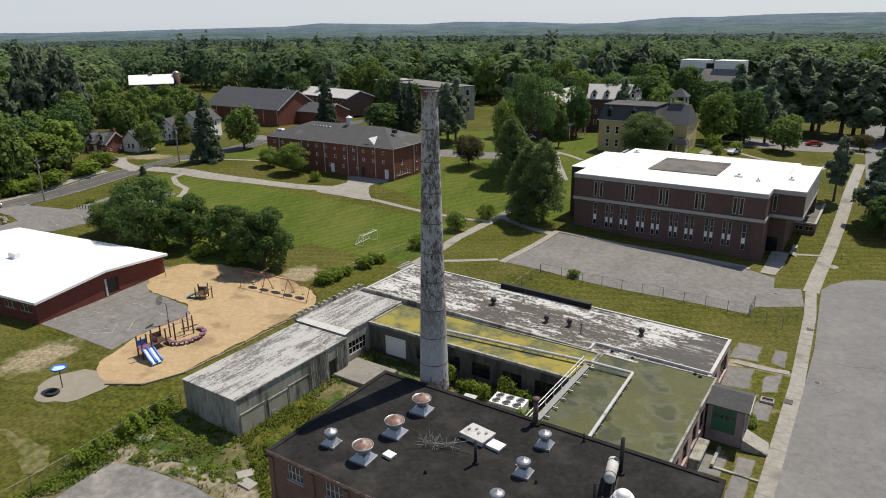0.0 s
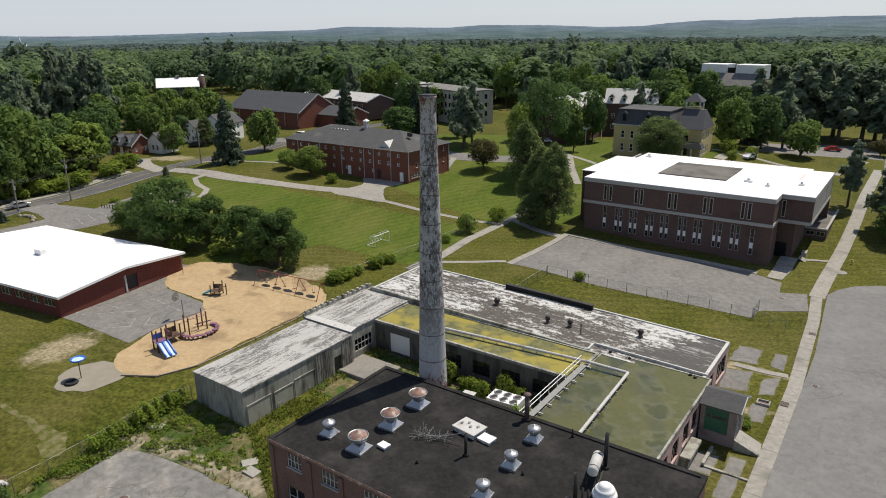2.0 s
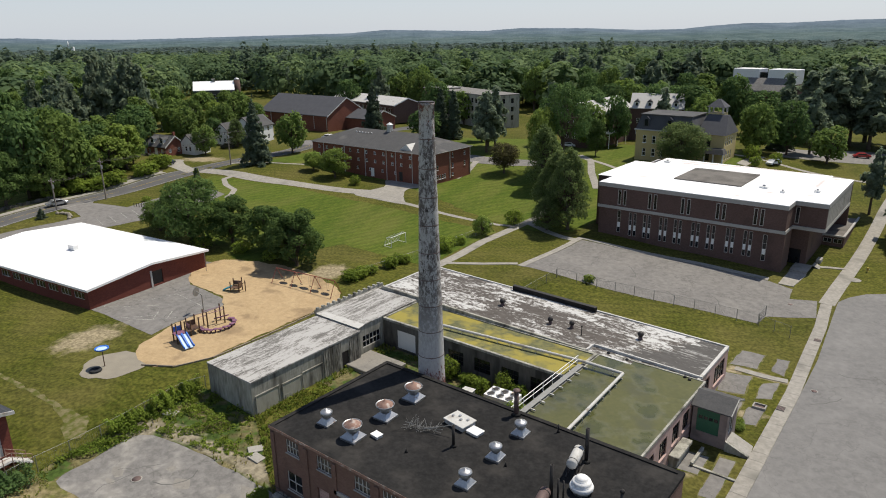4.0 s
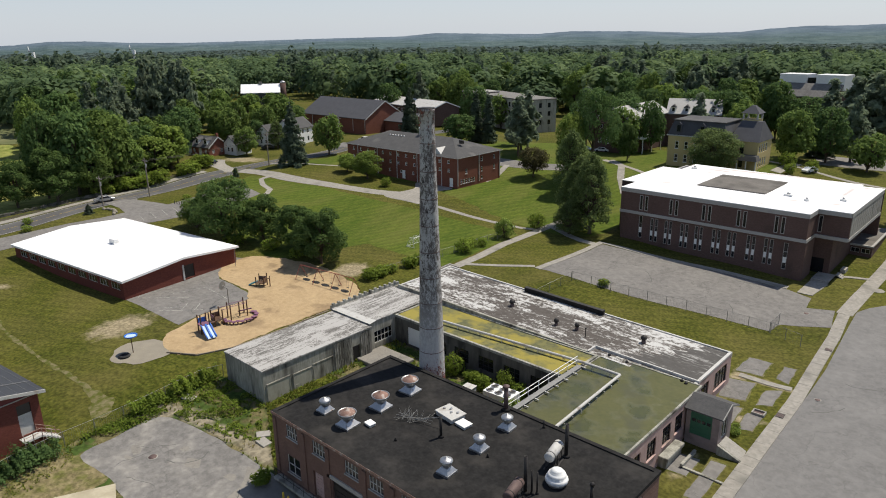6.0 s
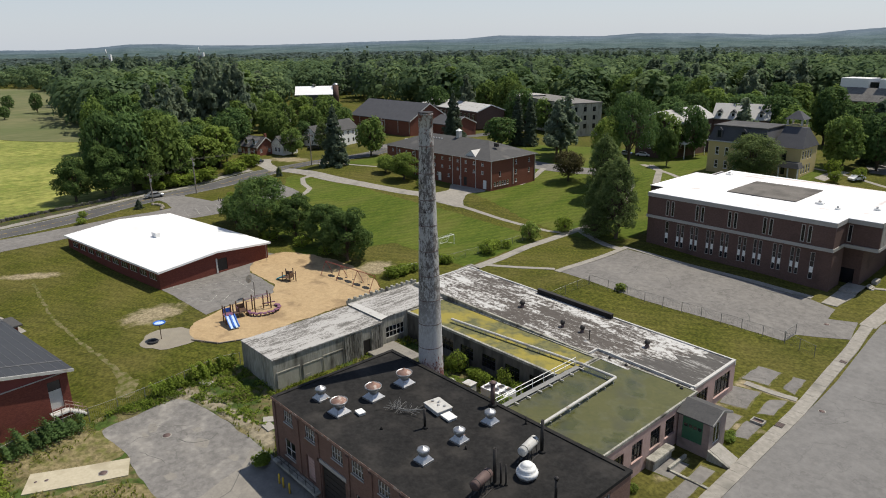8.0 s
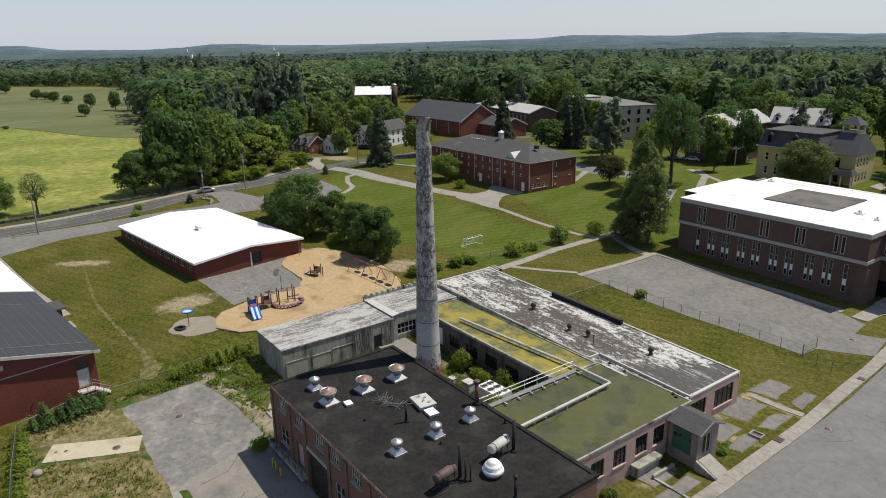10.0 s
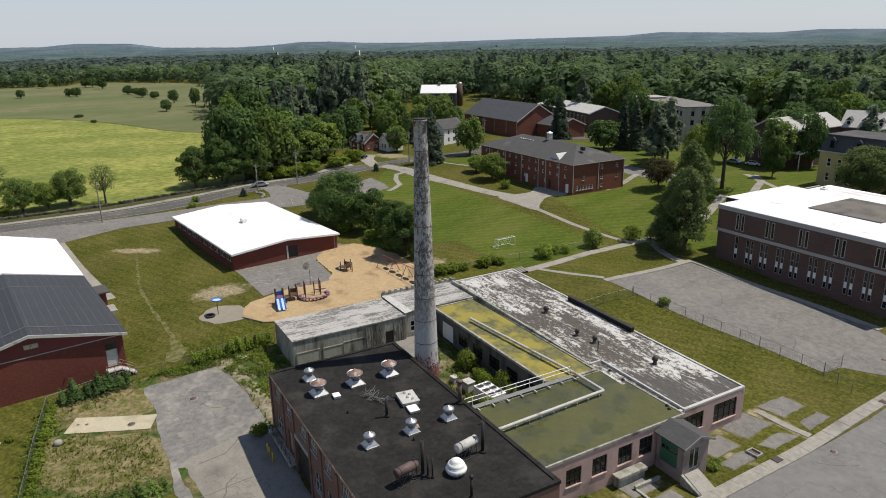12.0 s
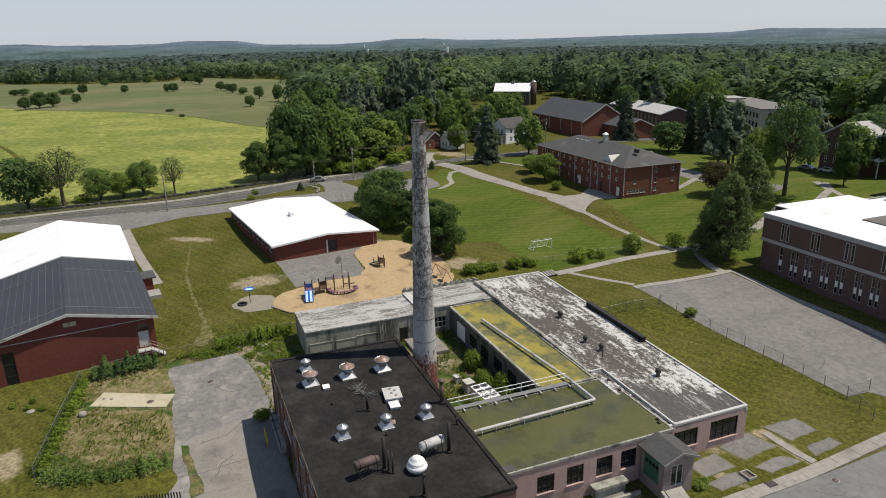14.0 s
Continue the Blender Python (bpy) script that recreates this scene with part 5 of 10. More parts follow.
for k in range(4):
    part("light_pane", box(0.62 + k * 0.52, 1.02 + k * 0.52, 0.08, 0.098, 5.95, 6.35), GLASS_DARK, dg)
for k in range(4):
    part("panel_rail", box(0.5, 2.7, 0.07, 0.099, 4.95 + k * 0.5, 5.0 + k * 0.5), DOOR_GREEN, dg)
window(hut, hw["east"], *ht_e[0], cols=2, rows=1, frame_mat=OFFWHITE, bar=0.1, name="door", label="white framed glazed entrance door")
ym, e0, e1 = 66.4, 64.2, 68.6
for a, b in ((e0, ym), (e1, ym)):
    slope = part("roof", solid([(-11.05, a, 7.4), (-7.0, a, 7.4), (-7.0, b, 8.3), (-11.05, b, 8.3), (-11.05, a, 7.52), (-7.0, a, 7.52), (-7.0, b, 8.42), (-11.05, b, 8.42)], SIX), SHINGLE, hut, "grey shingled roof slope")
    part("bargeboard", solid([(-7.0, a, 7.3), (-6.9, a, 7.3), (-6.9, b, 8.2), (-7.0, b, 8.2), (-7.0, a, 7.53), (-6.9, a, 7.53), (-6.9, b, 8.43), (-7.0, b, 8.43)], SIX), FENCE_METAL, slope)
part("gable", solid([(-7.6, 64.6, 7.45), (-7.6, 68.2, 7.45), (-7.6, 66.4, 8.28), (-7.4, 64.6, 7.45), (-7.4, 68.2, 7.45), (-7.4, 66.4, 8.28)], [(0, 1, 2), (3, 4, 5), (0, 1, 4, 3), (1, 2, 5, 4), (2, 0, 3, 5)]), PINK_GREY, hut)
ramp = tagged(part("ramp", solid([(-7.35, 64.9, 2.0), (-4.95, 64.9, 2.0), (-4.95, 66.9, 2.0), (-7.35, 66.9, 2.0), (-7.35, 64.9, 4.3), (-4.95, 64.9, 3.3), (-4.95, 66.9, 3.3), (-7.35, 66.9, 4.3)], SIX), CONCRETE), "concrete entrance ramp beside the hut", "ramp")
well = thing("stair_well", "sunken concrete stair well by the pink wall", "stairs")
for a, b, c, d, z in ((-9.3, -9.0, 60.0, 63.4, 3.6), (-9.3, -4.95, 60.0, 60.3, 3.3)):
    part("side_wall", box(a, b, c, d, 2.0, z, bevel=0.02), GREY_STUCCO, well)
part("wing_wall", solid([(-7.35, 64.4, 2.0), (-4.9, 64.4, 2.0), (-4.9, 64.7, 2.0), (-7.35, 64.7, 2.0), (-7.35, 64.4, 4.4), (-4.9, 64.4, 3.45), (-4.9, 64.7, 3.45), (-7.35, 64.7, 4.4)], SIX), GREY_STUCCO, well)
part("ledge", box(-11.05, -10.0, 58.6, 62.6, 4.05, 4.45, bevel=0.05), GREY_STUCCO, well)
part("ledge_wall", box(-11.05, -10.2, 58.8, 62.4, 2.0, 4.049), GREY_STUCCO, well)


# ---- things on the boiler house roof ----
def ventilator(x, y, big):
    s = 1.0 if big else 0.78
    t = thing("roof_ventilator", "large roof ventilator with rusty conical cap" if big else "small galvanised roof ventilator with domed cap", "ventilator", pose(x, y, BZ, 0, 0, 3), group="roof ventilators")
    part("curb", box(-0.85 * s, 0.85 * s, -0.85 * s, 0.85 * s, 0, 0.22, bevel=0.02), GALV, t)
    bm = solid([(sx * a * s, sy * a * s, z) for a, z in ((0.78, 0.221), (0.42, 0.62)) for sx, sy in ((-1, -1), (1, -1), (1, 1), (-1, 1))], [(0, 1, 2, 3), (4, 5, 6, 7), (0, 1, 5, 4), (1, 2, 6, 5), (2, 3, 7, 6), (3, 0, 4, 7)])
    part("skirt", bm, GALV, t)
    part("throat", turned([(0.42 * s, 0.5), (0.42 * s, 0.85), (0.5 * s, 0.95)], 24), GALV, t)
    if big:
        part("bowl", turned([(0.48, 0.9), (0.7, 1.0), (0.86, 1.28), (0.88, 1.42), (0.84, 1.42), (0.8, 1.3), (0.5, 1.2)], 28), GALV, t)
        part("cap", turned([(0.78, 1.36), (0.77, 1.4), (0.4, 1.62), (0.1, 1.8), (0.05, 1.92), (0.0, 1.93)], 28), RUST, t, "rusty conical cap")
    else:
        part("bowl", turned([(0.36, 0.8), (0.5, 0.88), (0.56, 1.02), (0.56, 1.16), (0.5, 1.2)], 26), GALV, t)
        part("cap", turned([(0.58, 1.17), (0.56, 1.24), (0.36, 1.38), (0.1, 1.46), (0.04, 1.54), (0.0, 1.55)], 26), GALV, t)
    return t


for x, y, big in ((-31.2, 35.3, True), (-31.2, 39.5, True), (-31.3, 43.65, True), (-34.8, 35.5, False), (-19.7, 44.7, False), (-19.5, 40.45, False), (-19.4, 36.05, False)):
    ventilator(x, y, big)
hatch = thing("roof_hatch", "white painted steel roof hatch box", "hatch", pose(-25.0, 42.8, BZ, 0, 0, -8))
part("curb", box(-1.15, 1.15, -0.85, 0.85, 0, 0.4, bevel=0.02), OFFWHITE, hatch)
part("lid", box(-1.25, 1.25, -0.95, 0.95, 0.401, 0.52, bevel=0.03), OFFWHITE, hatch)
for k in range(4):
    part("clip", box(-0.9 + k * 0.5, -0.7 + k * 0.5, -0.2 + (k % 2) * 0.4, 0.05 + (k % 2) * 0.4, 0.521, 0.66, bevel=0.02), GALV, hatch)
for x, y, w, d in ((-23.0, 42.4, 0.62, 0.5), (-29.65, 36.7, 0.42, 0.34)):
    t = thing("roof_scuttle", "small white roof scuttle cover", "hatch", pose(x, y, BZ, 0, 0, -6))
    part("curb", box(-w, w, -d, d, 0, 0.22, bevel=0.015), OFFWHITE, t)
    part("lid", box(-w - 0.05, w + 0.05, -d - 0.05, d + 0.05, 0.221, 0.3, bevel=0.02), WHITE, t)


def flue(x, y, h, r, label, cap=False, mt=None):
    t = thing("flue_pipe", label, "pipe", pose(x, y, BZ), group="flue pipes")
    part("collar", turned([(r * 2.2, 0), (r * 1.3, 0.18), (r * 1.05, 0.2)], 16), TAR_ROOF, t)
    part("pipe", turned([(r, 0.1), (r, h), (r * 0.8, h), (r * 0.8, h - 0.3)], 16), mt or DARK_METAL, t)
    if cap:
        part("cap", turned([(r * 1.7, h + 0.1), (r * 1.5, h + 0.22), (0.02, h + 0.36)], 16), mt or DARK_METAL, t)
        for k in range(3):
            a = k * 2.1
            part("strut", rod((r * math.cos(a), r * math.sin(a), h - 0.1), (r * 1.3 * math.cos(a), r * 1.3 * math.sin(a), h + 0.14), 0.015, n=5), mt or DARK_METAL, t)
    return t


flue(-23.3, 39.6, 2.1, 0.13, "black steel flue pipe on the tar roof")
flue(-21.75, 47.2, 2.4, 0.22, "rusty flue pipe with wide cap at roof edge", True, TANK_RUST)
flue(-12.95, 38.2, 3.4, 0.15, "tall black flue pipe beside the tank")
flue(-13.2, 44.5, 3.2, 0.16, "tall black flue pipe at the tank end")
flue(-12.5, 38.45, 2.2, 0.08, "thin black vent pipe beside the tank")
flue(-12.2, 38.75, 2.0, 0.07, "thin black vent pipe beside the tank")
flue(-8.2, 40.2, 1.9, 0.12, "short black vent pipe on the tar roof", True)
flue(-26.0, 36.5, 0.35, 0.07, "short black vent stub on the tar roof")
flue(-18.2, 40.0, 0.4, 0.06, "short black vent stub on the tar roof")
flue(-17.2, 47.0, 0.8, 0.07, "short grey vent pipe near the roof edge")


def tank(x, y, label, mt, length):
    t = thing("roof_tank", label, "tank", pose(x, y, BZ, 0, 0, 12))
    n = 18
    cyl = turned([(0.02, -length / 2 - 0.1), (0.3, -length / 2 - 0.06), (0.43, -length / 2), (0.43, length / 2), (0.3, length / 2 + 0.06), (0.02, length / 2 + 0.1)], n, m=pose(0, 0, 1.3, 90, 0, 0))
    part("drum", cyl, mt, t)
    for k in (-0.35, 0.35):
        part("hoop", turned([(0.44, k * length - 0.04), (0.46, k * length), (0.44, k * length + 0.04)], n, m=pose(0, 0, 1.3, 90, 0, 0)), DARK_METAL, t)
    for sx in (-0.36, 0.36):
        for k in range(3):
            yy = (k - 1) * length * 0.4
            part("leg", rod((sx, yy, 0), (sx * 0.8, yy, 1.1), 0.035, n=6), DARK_METAL, t)
    for k in range(2):
        yy = (k - 0.5) * length * 0.4
        for sx in (-0.36, 0.36):
            part("brace", rod((sx, yy - length * 0.2, 0.1), (sx * 0.85, yy + length * 0.2, 0.95), 0.022, n=6), DARK_METAL, t)
    part("foot_rail", box(-0.5, -0.38, -length / 2, length / 2, 0, 0.05), DARK_METAL, t)
    part("foot_rail", box(0.38, 0.5, -length / 2, length / 2, 0, 0.05), DARK_METAL, t)
    return t


tank(-13.4, 42.9, "rust-streaked white horizontal tank on steel legs", OFFWHITE, 2.3)
tank(-12.9, 36.6, "brown rusted horizontal tank on steel legs", TANK_RUST, 2.2)
dome = thing("domed_ventilator", "white ribbed domed roof ventilator", "ventilator", pose(-11.75, 40.85, BZ))
part("curb", turned([(0.72, 0), (0.7, 0.25)], 24), GALV, dome)
part("hood", turned([(0.72, 0.2), (0.9, 0.3), (0.95, 0.5), (0.88, 0.68), (0.76, 0.72), (0.78, 0.9), (0.68, 1.08), (0.52, 1.12), (0.5, 1.28), (0.3, 1.42), (0.02, 1.46)], 30), WHITE, dome)
# fallen television aerial
aerial = thing("fallen_aerial", "collapsed grey metal television aerial lying on roof", "antenna", pose(-27.0, 39.9, BZ, 0, 0, 20))
part("mast", rod((-0.2, 0, 0.1), (2.9, 0.1, 1.05), 0.035, n=8), FENCE_METAL, aerial)
rnd = random.Random(5)
for k in range(26):
    x, y = rnd.uniform(-1.3, 1.3), rnd.uniform(-0.35, 0.35)
    a, w = rnd.uniform(0.4, 2.7), rnd.uniform(0.35, 1.0)
    tilt = rnd.uniform(-0.2, 0.5)
    part("element", rod((x - w * 0.4 * math.cos(a), y - w * 0.6 * math.sin(a), 0.12 + rnd.random() * 0.2), (x + w * 0.8 * math.cos(a), y + w * math.sin(a), 0.4 + tilt), 0.011, n=4), FENCE_METAL, aerial)
for k in range(3):
    part("boom", rod((-1.9, -0.5 + k * 0.5, 0.3), (1.9, 0.5 - k * 0.5, 0.45), 0.02, n=6), FENCE_METAL, aerial)
part("stay", rod((-2.6, -0.9, 0.02), (-0.6, -0.2, 0.5), 0.015, n=5), DARK_METAL, aerial)
tagged(part("roof_patch", prism([(-20.6, 41.2), (-19.9, 41.0), (-19.8, 41.5), (-20.5, 41.65)], BZ + 0.002, BZ + 0.02), RUST), "small rust-brown patch on tar roof", "patch")
# white pipes and railings of the green roof
def white_pipe(points, r, label, posts=0.9):
    t = thing("roof_pipe", label, "pipe")
    for a, b in zip(points, points[1:]):
        part("pipe", rod(a, b, r, n=12), OFFWHITE, t)
        k = max(2, int((Vector(b) - Vector(a)).length / posts))
        for i in range(k):
            p = Vector(a).lerp(Vector(b), (i + 0.5) / k)
            base = GZR if p.x > -23.2 else YZR
            d = (Vector(b) - Vector(a)).normalized()
            o = Vector((-d.y, d.x, 0)) * 0.3
            part("bracket", box(-0.03, 0.03, -0.3, 0.3, -0.04, 0.0), OFFWHITE, t).matrix_basis = Matrix.Translation((p.x, p.y, p.z - r)) @ pose(0, 0, 0, 0, 0, math.degrees(math.atan2(d.y, d.x)))
            part("post", rod((p.x + o.x * 0.8, p.y + o.y * 0.8, base), (p.x + o.x * 0.8, p.y + o.y * 0.8, p.z - r), 0.03, n=6), OFFWHITE, t)
            part("post", rod((p.x - o.x * 0.8, p.y - o.y * 0.8, base), (p.x - o.x * 0.8, p.y - o.y * 0.8, p.z - r), 0.03, n=6), OFFWHITE, t)
    return t


white_pipe([(-43.8, 62.2, 8.75), (-23.2, 64.0, 8.75), (-18.6, 64.1, 8.7), (-18.0, 49.2, 8.75)], 0.17, "white insulated pipe run across the roofs", 1.6)
tagged(part("roof_board", box(-12.2, -11.2, 48.6, 50.6, GZR + 0.004, GZR + 0.14, bevel=0.02), OLD_FELT), "grey weathered board lying on mossy roof", "board")
bridge = thing("roof_walkway", "grey plank roof walkway with white railing", "walkway")
part("deck", box(-23.75, -23.1, 48.0, 63.6, 8.42, 8.5, bevel=0.015), FENCE_METAL, bridge)
for x in (-23.85,):
    for z in (9.0, 9.5):
        part("rail", rod((x, 48.0, z), (x, 63.6, z), 0.04, n=8), WHITE, bridge)
    for k in range(9):
        part("post", rod((x, 48.1 + k * 1.93, 8.5), (x, 48.1 + k * 1.93, 9.5), 0.035, n=8), WHITE, bridge)
for k in range(9):
    part("bearer", box(-23.9, -22.6, 48.3 + k * 1.9, 48.42 + k * 1.9, 8.29, 8.419), OFFWHITE, bridge)
edge_rail = thing("roof_rail", "thin white pipe railing along the roof edge", "railing")
part("rail", rod((-21.2, 48.3, 9.3), (-9.6, 48.3, 9.0), 0.05, n=8), WHITE, edge_rail)
for k in range(8):
    part("post", rod((-21.0 + k * 1.6, 48.3, GZR), (-21.0 + k * 1.6, 48.3, 9.28 - k * 0.035), 0.03, n=6), WHITE, edge_rail)
for x, y, s in ((-40.2, 72.8, 1.0), (-32.0, 71.6, 0.8), (-29.2, 72.2, 0.8), (-21.0, 74.6, 0.9)):
    zr = LZ0 + (LZ1 - LZ0) * (x - xs_[0]) / (xs_[1] - xs_[0])
    t = thing("roof_vent", "squat dark rusted vent on the flaking roof", "ventilator", pose(x, y, zr), group="long roof vents")
    part("curb", turned([(0.42 * s, -0.05), (0.3 * s, 0.12), (0.2 * s, 0.5)], 14), TANK_RUST, t)
    part("cap", turned([(0.4 * s, 0.5), (0.42 * s, 0.7), (0.28 * s, 0.95), (0.02, 1.0)], 14), DARK_METAL, t)
t = thing("vent_post", "thin dark vent post on the flaking roof", "pipe", pose(-27.2, 71.0, 8.28))
part("pipe", rod((0, 0, 0), (0, 0, 1.2), 0.06, n=8), DARK_METAL, t)
part("cap", rod((0, 0, 1.201), (0, 0, 1.34), 0.12, n=10), DARK_METAL, t)
for x, y in ((-22.4, 68.6), (-20.0, 68.4), (-13.2, 68.3), (-12.6, 68.0)):
    t = thing("roof_drain", "small dark roof drain dome", "drain", pose(x, y, 8.15 if y < 68.6 else 8.24), group="roof drains")
    part("dome", turned([(0.2, 0), (0.18, 0.14), (0.08, 0.24), (0.01, 0.25)], 12), DARK_METAL, t)
# courtyard
acu = thing("condenser_unit", "white condenser unit with rows of fans", "air conditioner", pose(-28.7, 55.5, 4.6, 0, 0, 4))
part("body", box(-1.8, 1.8, -1.1, 1.1, 0.3, 2.0, bevel=0.03), WHITE, acu)
for sx in (-1.5, 1.5):
    for sy in (-0.9, 0.9):
        part("leg", box(sx - 0.08, sx + 0.08, sy - 0.08, sy + 0.08, -1.0, 0.3), GALV, acu)
for i in range(3):
    for j in range(2):
        c = part("fan_grille", turned([(0.46, 2.001), (0.46, 2.1), (0.4, 2.1), (0.38, 2.03)], 20), GALV, acu)
        c.location = (-1.15 + i * 1.15, -0.52 + j * 1.04, 0)
        f = part("fan", turned([(0.37, 2.032), (0.3, 2.05), (0.06, 2.06)], 16), DARK_METAL, c)
for x, y, s in ((-33.4, 55.4, 1.0), (-36.2, 55.0, 0.7)):
    t = thing("electric_cabinet", "pale green steel electric cabinet on a pad", "cabinet", pose(x, y, 3.8, 0, 0, 5), group="electric cabinets")
    part("pad", box(-0.9 * s, 0.9 * s, -0.8 * s, 0.8 * s, 0, 0.25), CONCRETE, t)
    part("body", box(-0.65 * s, 0.65 * s, -0.55 * s, 0.55 * s, 0.251, 1.7 * s, bevel=0.03), OFFWHITE, t)
    part("roof", box(-0.72 * s, 0.72 * s, -0.62 * s, 0.62 * s, 1.7 * s + 0.001, 1.78 * s, bevel=0.02), OFFWHITE, t)


# ---- flat-roofed office block ----
OFX0, OFX1, OFY0, OFZ = -48.2, -14.9, 118.3, 16.9
office = thing("office_block", "two-storey brown brick office block with white roof", "building")
ofu = [(u - OFX0, u - OFX0 + 0.65, 13.1, 16.0) for c in (-43.5, -37.6, -31.5, -25.4, -19.2) for u in (c - 0.85, c + 0.2)]
ofl = [(u - OFX0, u - OFX0 + 0.6, 7.3, 11.8) for c in (-41.3, -38.5, -35.4, -32.7, -29.5, -26.8, -23.5, -20.6) for u in (c - 0.75, c + 0.15)] + [(-44.4 - OFX0, -43.7 - OFX0, 7.6, 11.9), (-18.2 - OFX0, -17.5 - OFX0, 7.0, 11.6)]
ow = wall(office, "wall", side(OFX0, OFY0, 0), OFX1 - OFX0, 12.75, OFZ - 0.2, ofu, BRICK_DARK, 0.35)
wall(office, "wall", side(OFX0, OFY0 + 0.35, 0), OFX1 - OFX0, 5.0, 12.2, ofl, BRICK_DARK, 0.35)
for h in ofu:
    window(office, side(OFX0, OFY0, 0), *h, cols=1, rows=1, frame_mat=TRIM, bar=0.11, back=0.06)
for h in ofl:
    m_ = side(OFX0, OFY0 + 0.35, 0)
    w_ = window(office, m_, *h, cols=1, rows=3, frame_mat=TRIM, bar=0.08, back=0.1)
    zc = h[2] + (h[3] - h[2]) * 0.24
    part("panel", box(h[0] + 0.09, h[1] - 0.09, 0.05, 0.095, zc, zc + 1.0), WHITE, w_, "white infill panel")
for z0, z1 in ((12.2, 12.75), (OFZ - 0.6, OFZ + 0.1)):
    for a, b, c, d in ((OFX0 - 0.12, OFX1 + 0.12, OFY0 - 0.12, OFY0 + 0.3), (OFX1 - 0.3, OFX1 + 0.12, OFY0 + 0.31, 123.2), (OFX1 + 0.13, -9.9, 122.9, 123.3), (-10.2, -9.8, 123.31, 146.5), (OFX0 - 0.1, OFX0 + 0.3, OFY0 + 0.31, 148)):
        part("band", box(a, b, c, d, z0, z1), TRIM, office, "pale concrete floor band")
wall(office, "wall", side(OFX1, OFY0 + 0.36, 90), 4.9, 5.0, 16.5, [], BRICK_DARK, 0.35)
hs = [(0.25, 0.9, 13.1, 16.0)]
wall(office, "wall", side(OFX1, 123.25, 0), 5.0, 12.75, 16.5, hs, BRICK_DARK, 0.35)
for h in hs:
    window(office, side(OFX1, 123.25, 0), *h, cols=1, rows=1, frame_mat=TRIM, bar=0.1, back=0.08)
wall(office, "wall", side(-9.95, 123.6, 90), 22.8, 12.75, 16.3, [], TRIM, 0.35)
for k in range(15):
    part("panel", box(-9.949, -9.87, 123.75 + k * 1.5, 125.13 + k * 1.5, 12.76, 16.28), CONCRETE, office, "ribbed grey wall panel")
wall(office, "wall", side(OFX1 - 2.0, 125.0, 0), 4.5, 4.6, 12.2, [(1.2, 3.6, 5.3, 8.2)], BRICK_DARK, 0.35)
part("door", box(1.2, 3.6, 0.15, 0.2, 5.3, 8.2), GLASS_DARK, office, "dark glazed entrance door").matrix_basis = side(OFX1 - 2.0, 125.0, 0)
wall(office, "wall", side(-12.4, 125.4, 90), 21.0, 4.6, 12.2, [], BRICK_DARK, 0.35)
part("soffit", box(-14.5, -10.21, 123.4, 146.4, 12.22, 12.4), TRIM, office, "pale concrete soffit of the overhang")
wall(office, "wall", side(OFX0, 148, 270), 29.3, 5.0, 16.5, [], BRICK_DARK, 0.35)
wall(office, "wall", side(-10.0, 148.2, 180), 38.2, 5.0, 16.5, [], BRICK_DARK, 0.35)
part("roof", prism([(OFX0 - 0.1, OFY0 - 0.1), (OFX1 + 0.1, OFY0 - 0.1), (OFX1 + 0.1, 122.9), (-9.8, 122.9), (-9.8, 146.6), (-13.6, 146.6), (-13.6, 148.3), (OFX0 + 1.2, 149.6), (OFX0 + 1.2, 142.4), (OFX0 - 3.2, 142.6), (OFX0 - 3.2, 124), (OFX0 - 0.1, 124)], OFZ + 0.102, OFZ + 0.2), OFFICE_ROOF, office, "bright white membrane roof")
part("roof_panel", box(-37.6, -25.1, 128.2, 141.0, OFZ + 0.201, OFZ + 0.4, bevel=0.03), ROOF_GRAVEL, office, "raised grey-brown gravel roof section")
part("side_wing", box(OFX0 - 3.1, OFX0 - 0.36, 124.1, 142.5, 5.5, OFZ + 0.1), BRICK_DARK, office)
for x, y, s in ((-21.6, 129.8, 0.7), (-45.0, 144.5, 0.6), (-18.0, 127.6, 0.4), (-13.2, 131.5, 0.5)):
    t = thing("roof_unit", "low white roof ventilation unit", "roof unit", pose(x, y, OFZ + 0.2), group="office roof units")
    part("body", box(-s, s, -s * 0.8, s * 0.8, 0, 0.35, bevel=0.04), WHITE, t)
    part("cowl", turned([(0.3 * s, 0.35), (0.45 * s, 0.5), (0.3 * s, 0.62)], 14), GALV, t)
side_hall = thing("entrance_wing", "low flat-roofed brick wing with pale roof edge", "building wing")
wing_holes = [(4.4, 5.8, 6.5, 7.35), (6.1, 7.5, 6.5, 7.35)]
wall(side_hall, "wall", side(-16.6, 138.6, 0), 7.8, 4.6, 7.7, wing_holes, BRICK_DARK, 0.3)
for h in wing_holes:
    window(side_hall, side(-16.6, 138.6, 0), *h, cols=2, rows=1, frame_mat=GALV, bar=0.07, back=0.08)
wall(side_hall, "wall", side(-8.8, 138.9, 90), 17.0, 4.8, 7.7, [], BRICK_DARK, 0.3)
part("roof", box(-16.6, -9.1, 138.9, 155.9, 7.6, 7.84), ROOF_GRAVEL, side_hall, "stained grey-brown gravel roof")
for a, b, c, d in ((-16.7, -8.7, 138.5, 138.9), (-9.1, -8.7, 138.91, 155.9), (-16.7, -8.7, 155.91, 156.3)):
    part("roof_edge", box(a, b, c, d, 7.701, 8.0, bevel=0.02), TRIM, side_hall, "pale concrete roof edge")
steps = thing("entrance_steps", "concrete entrance steps and landing", "steps")
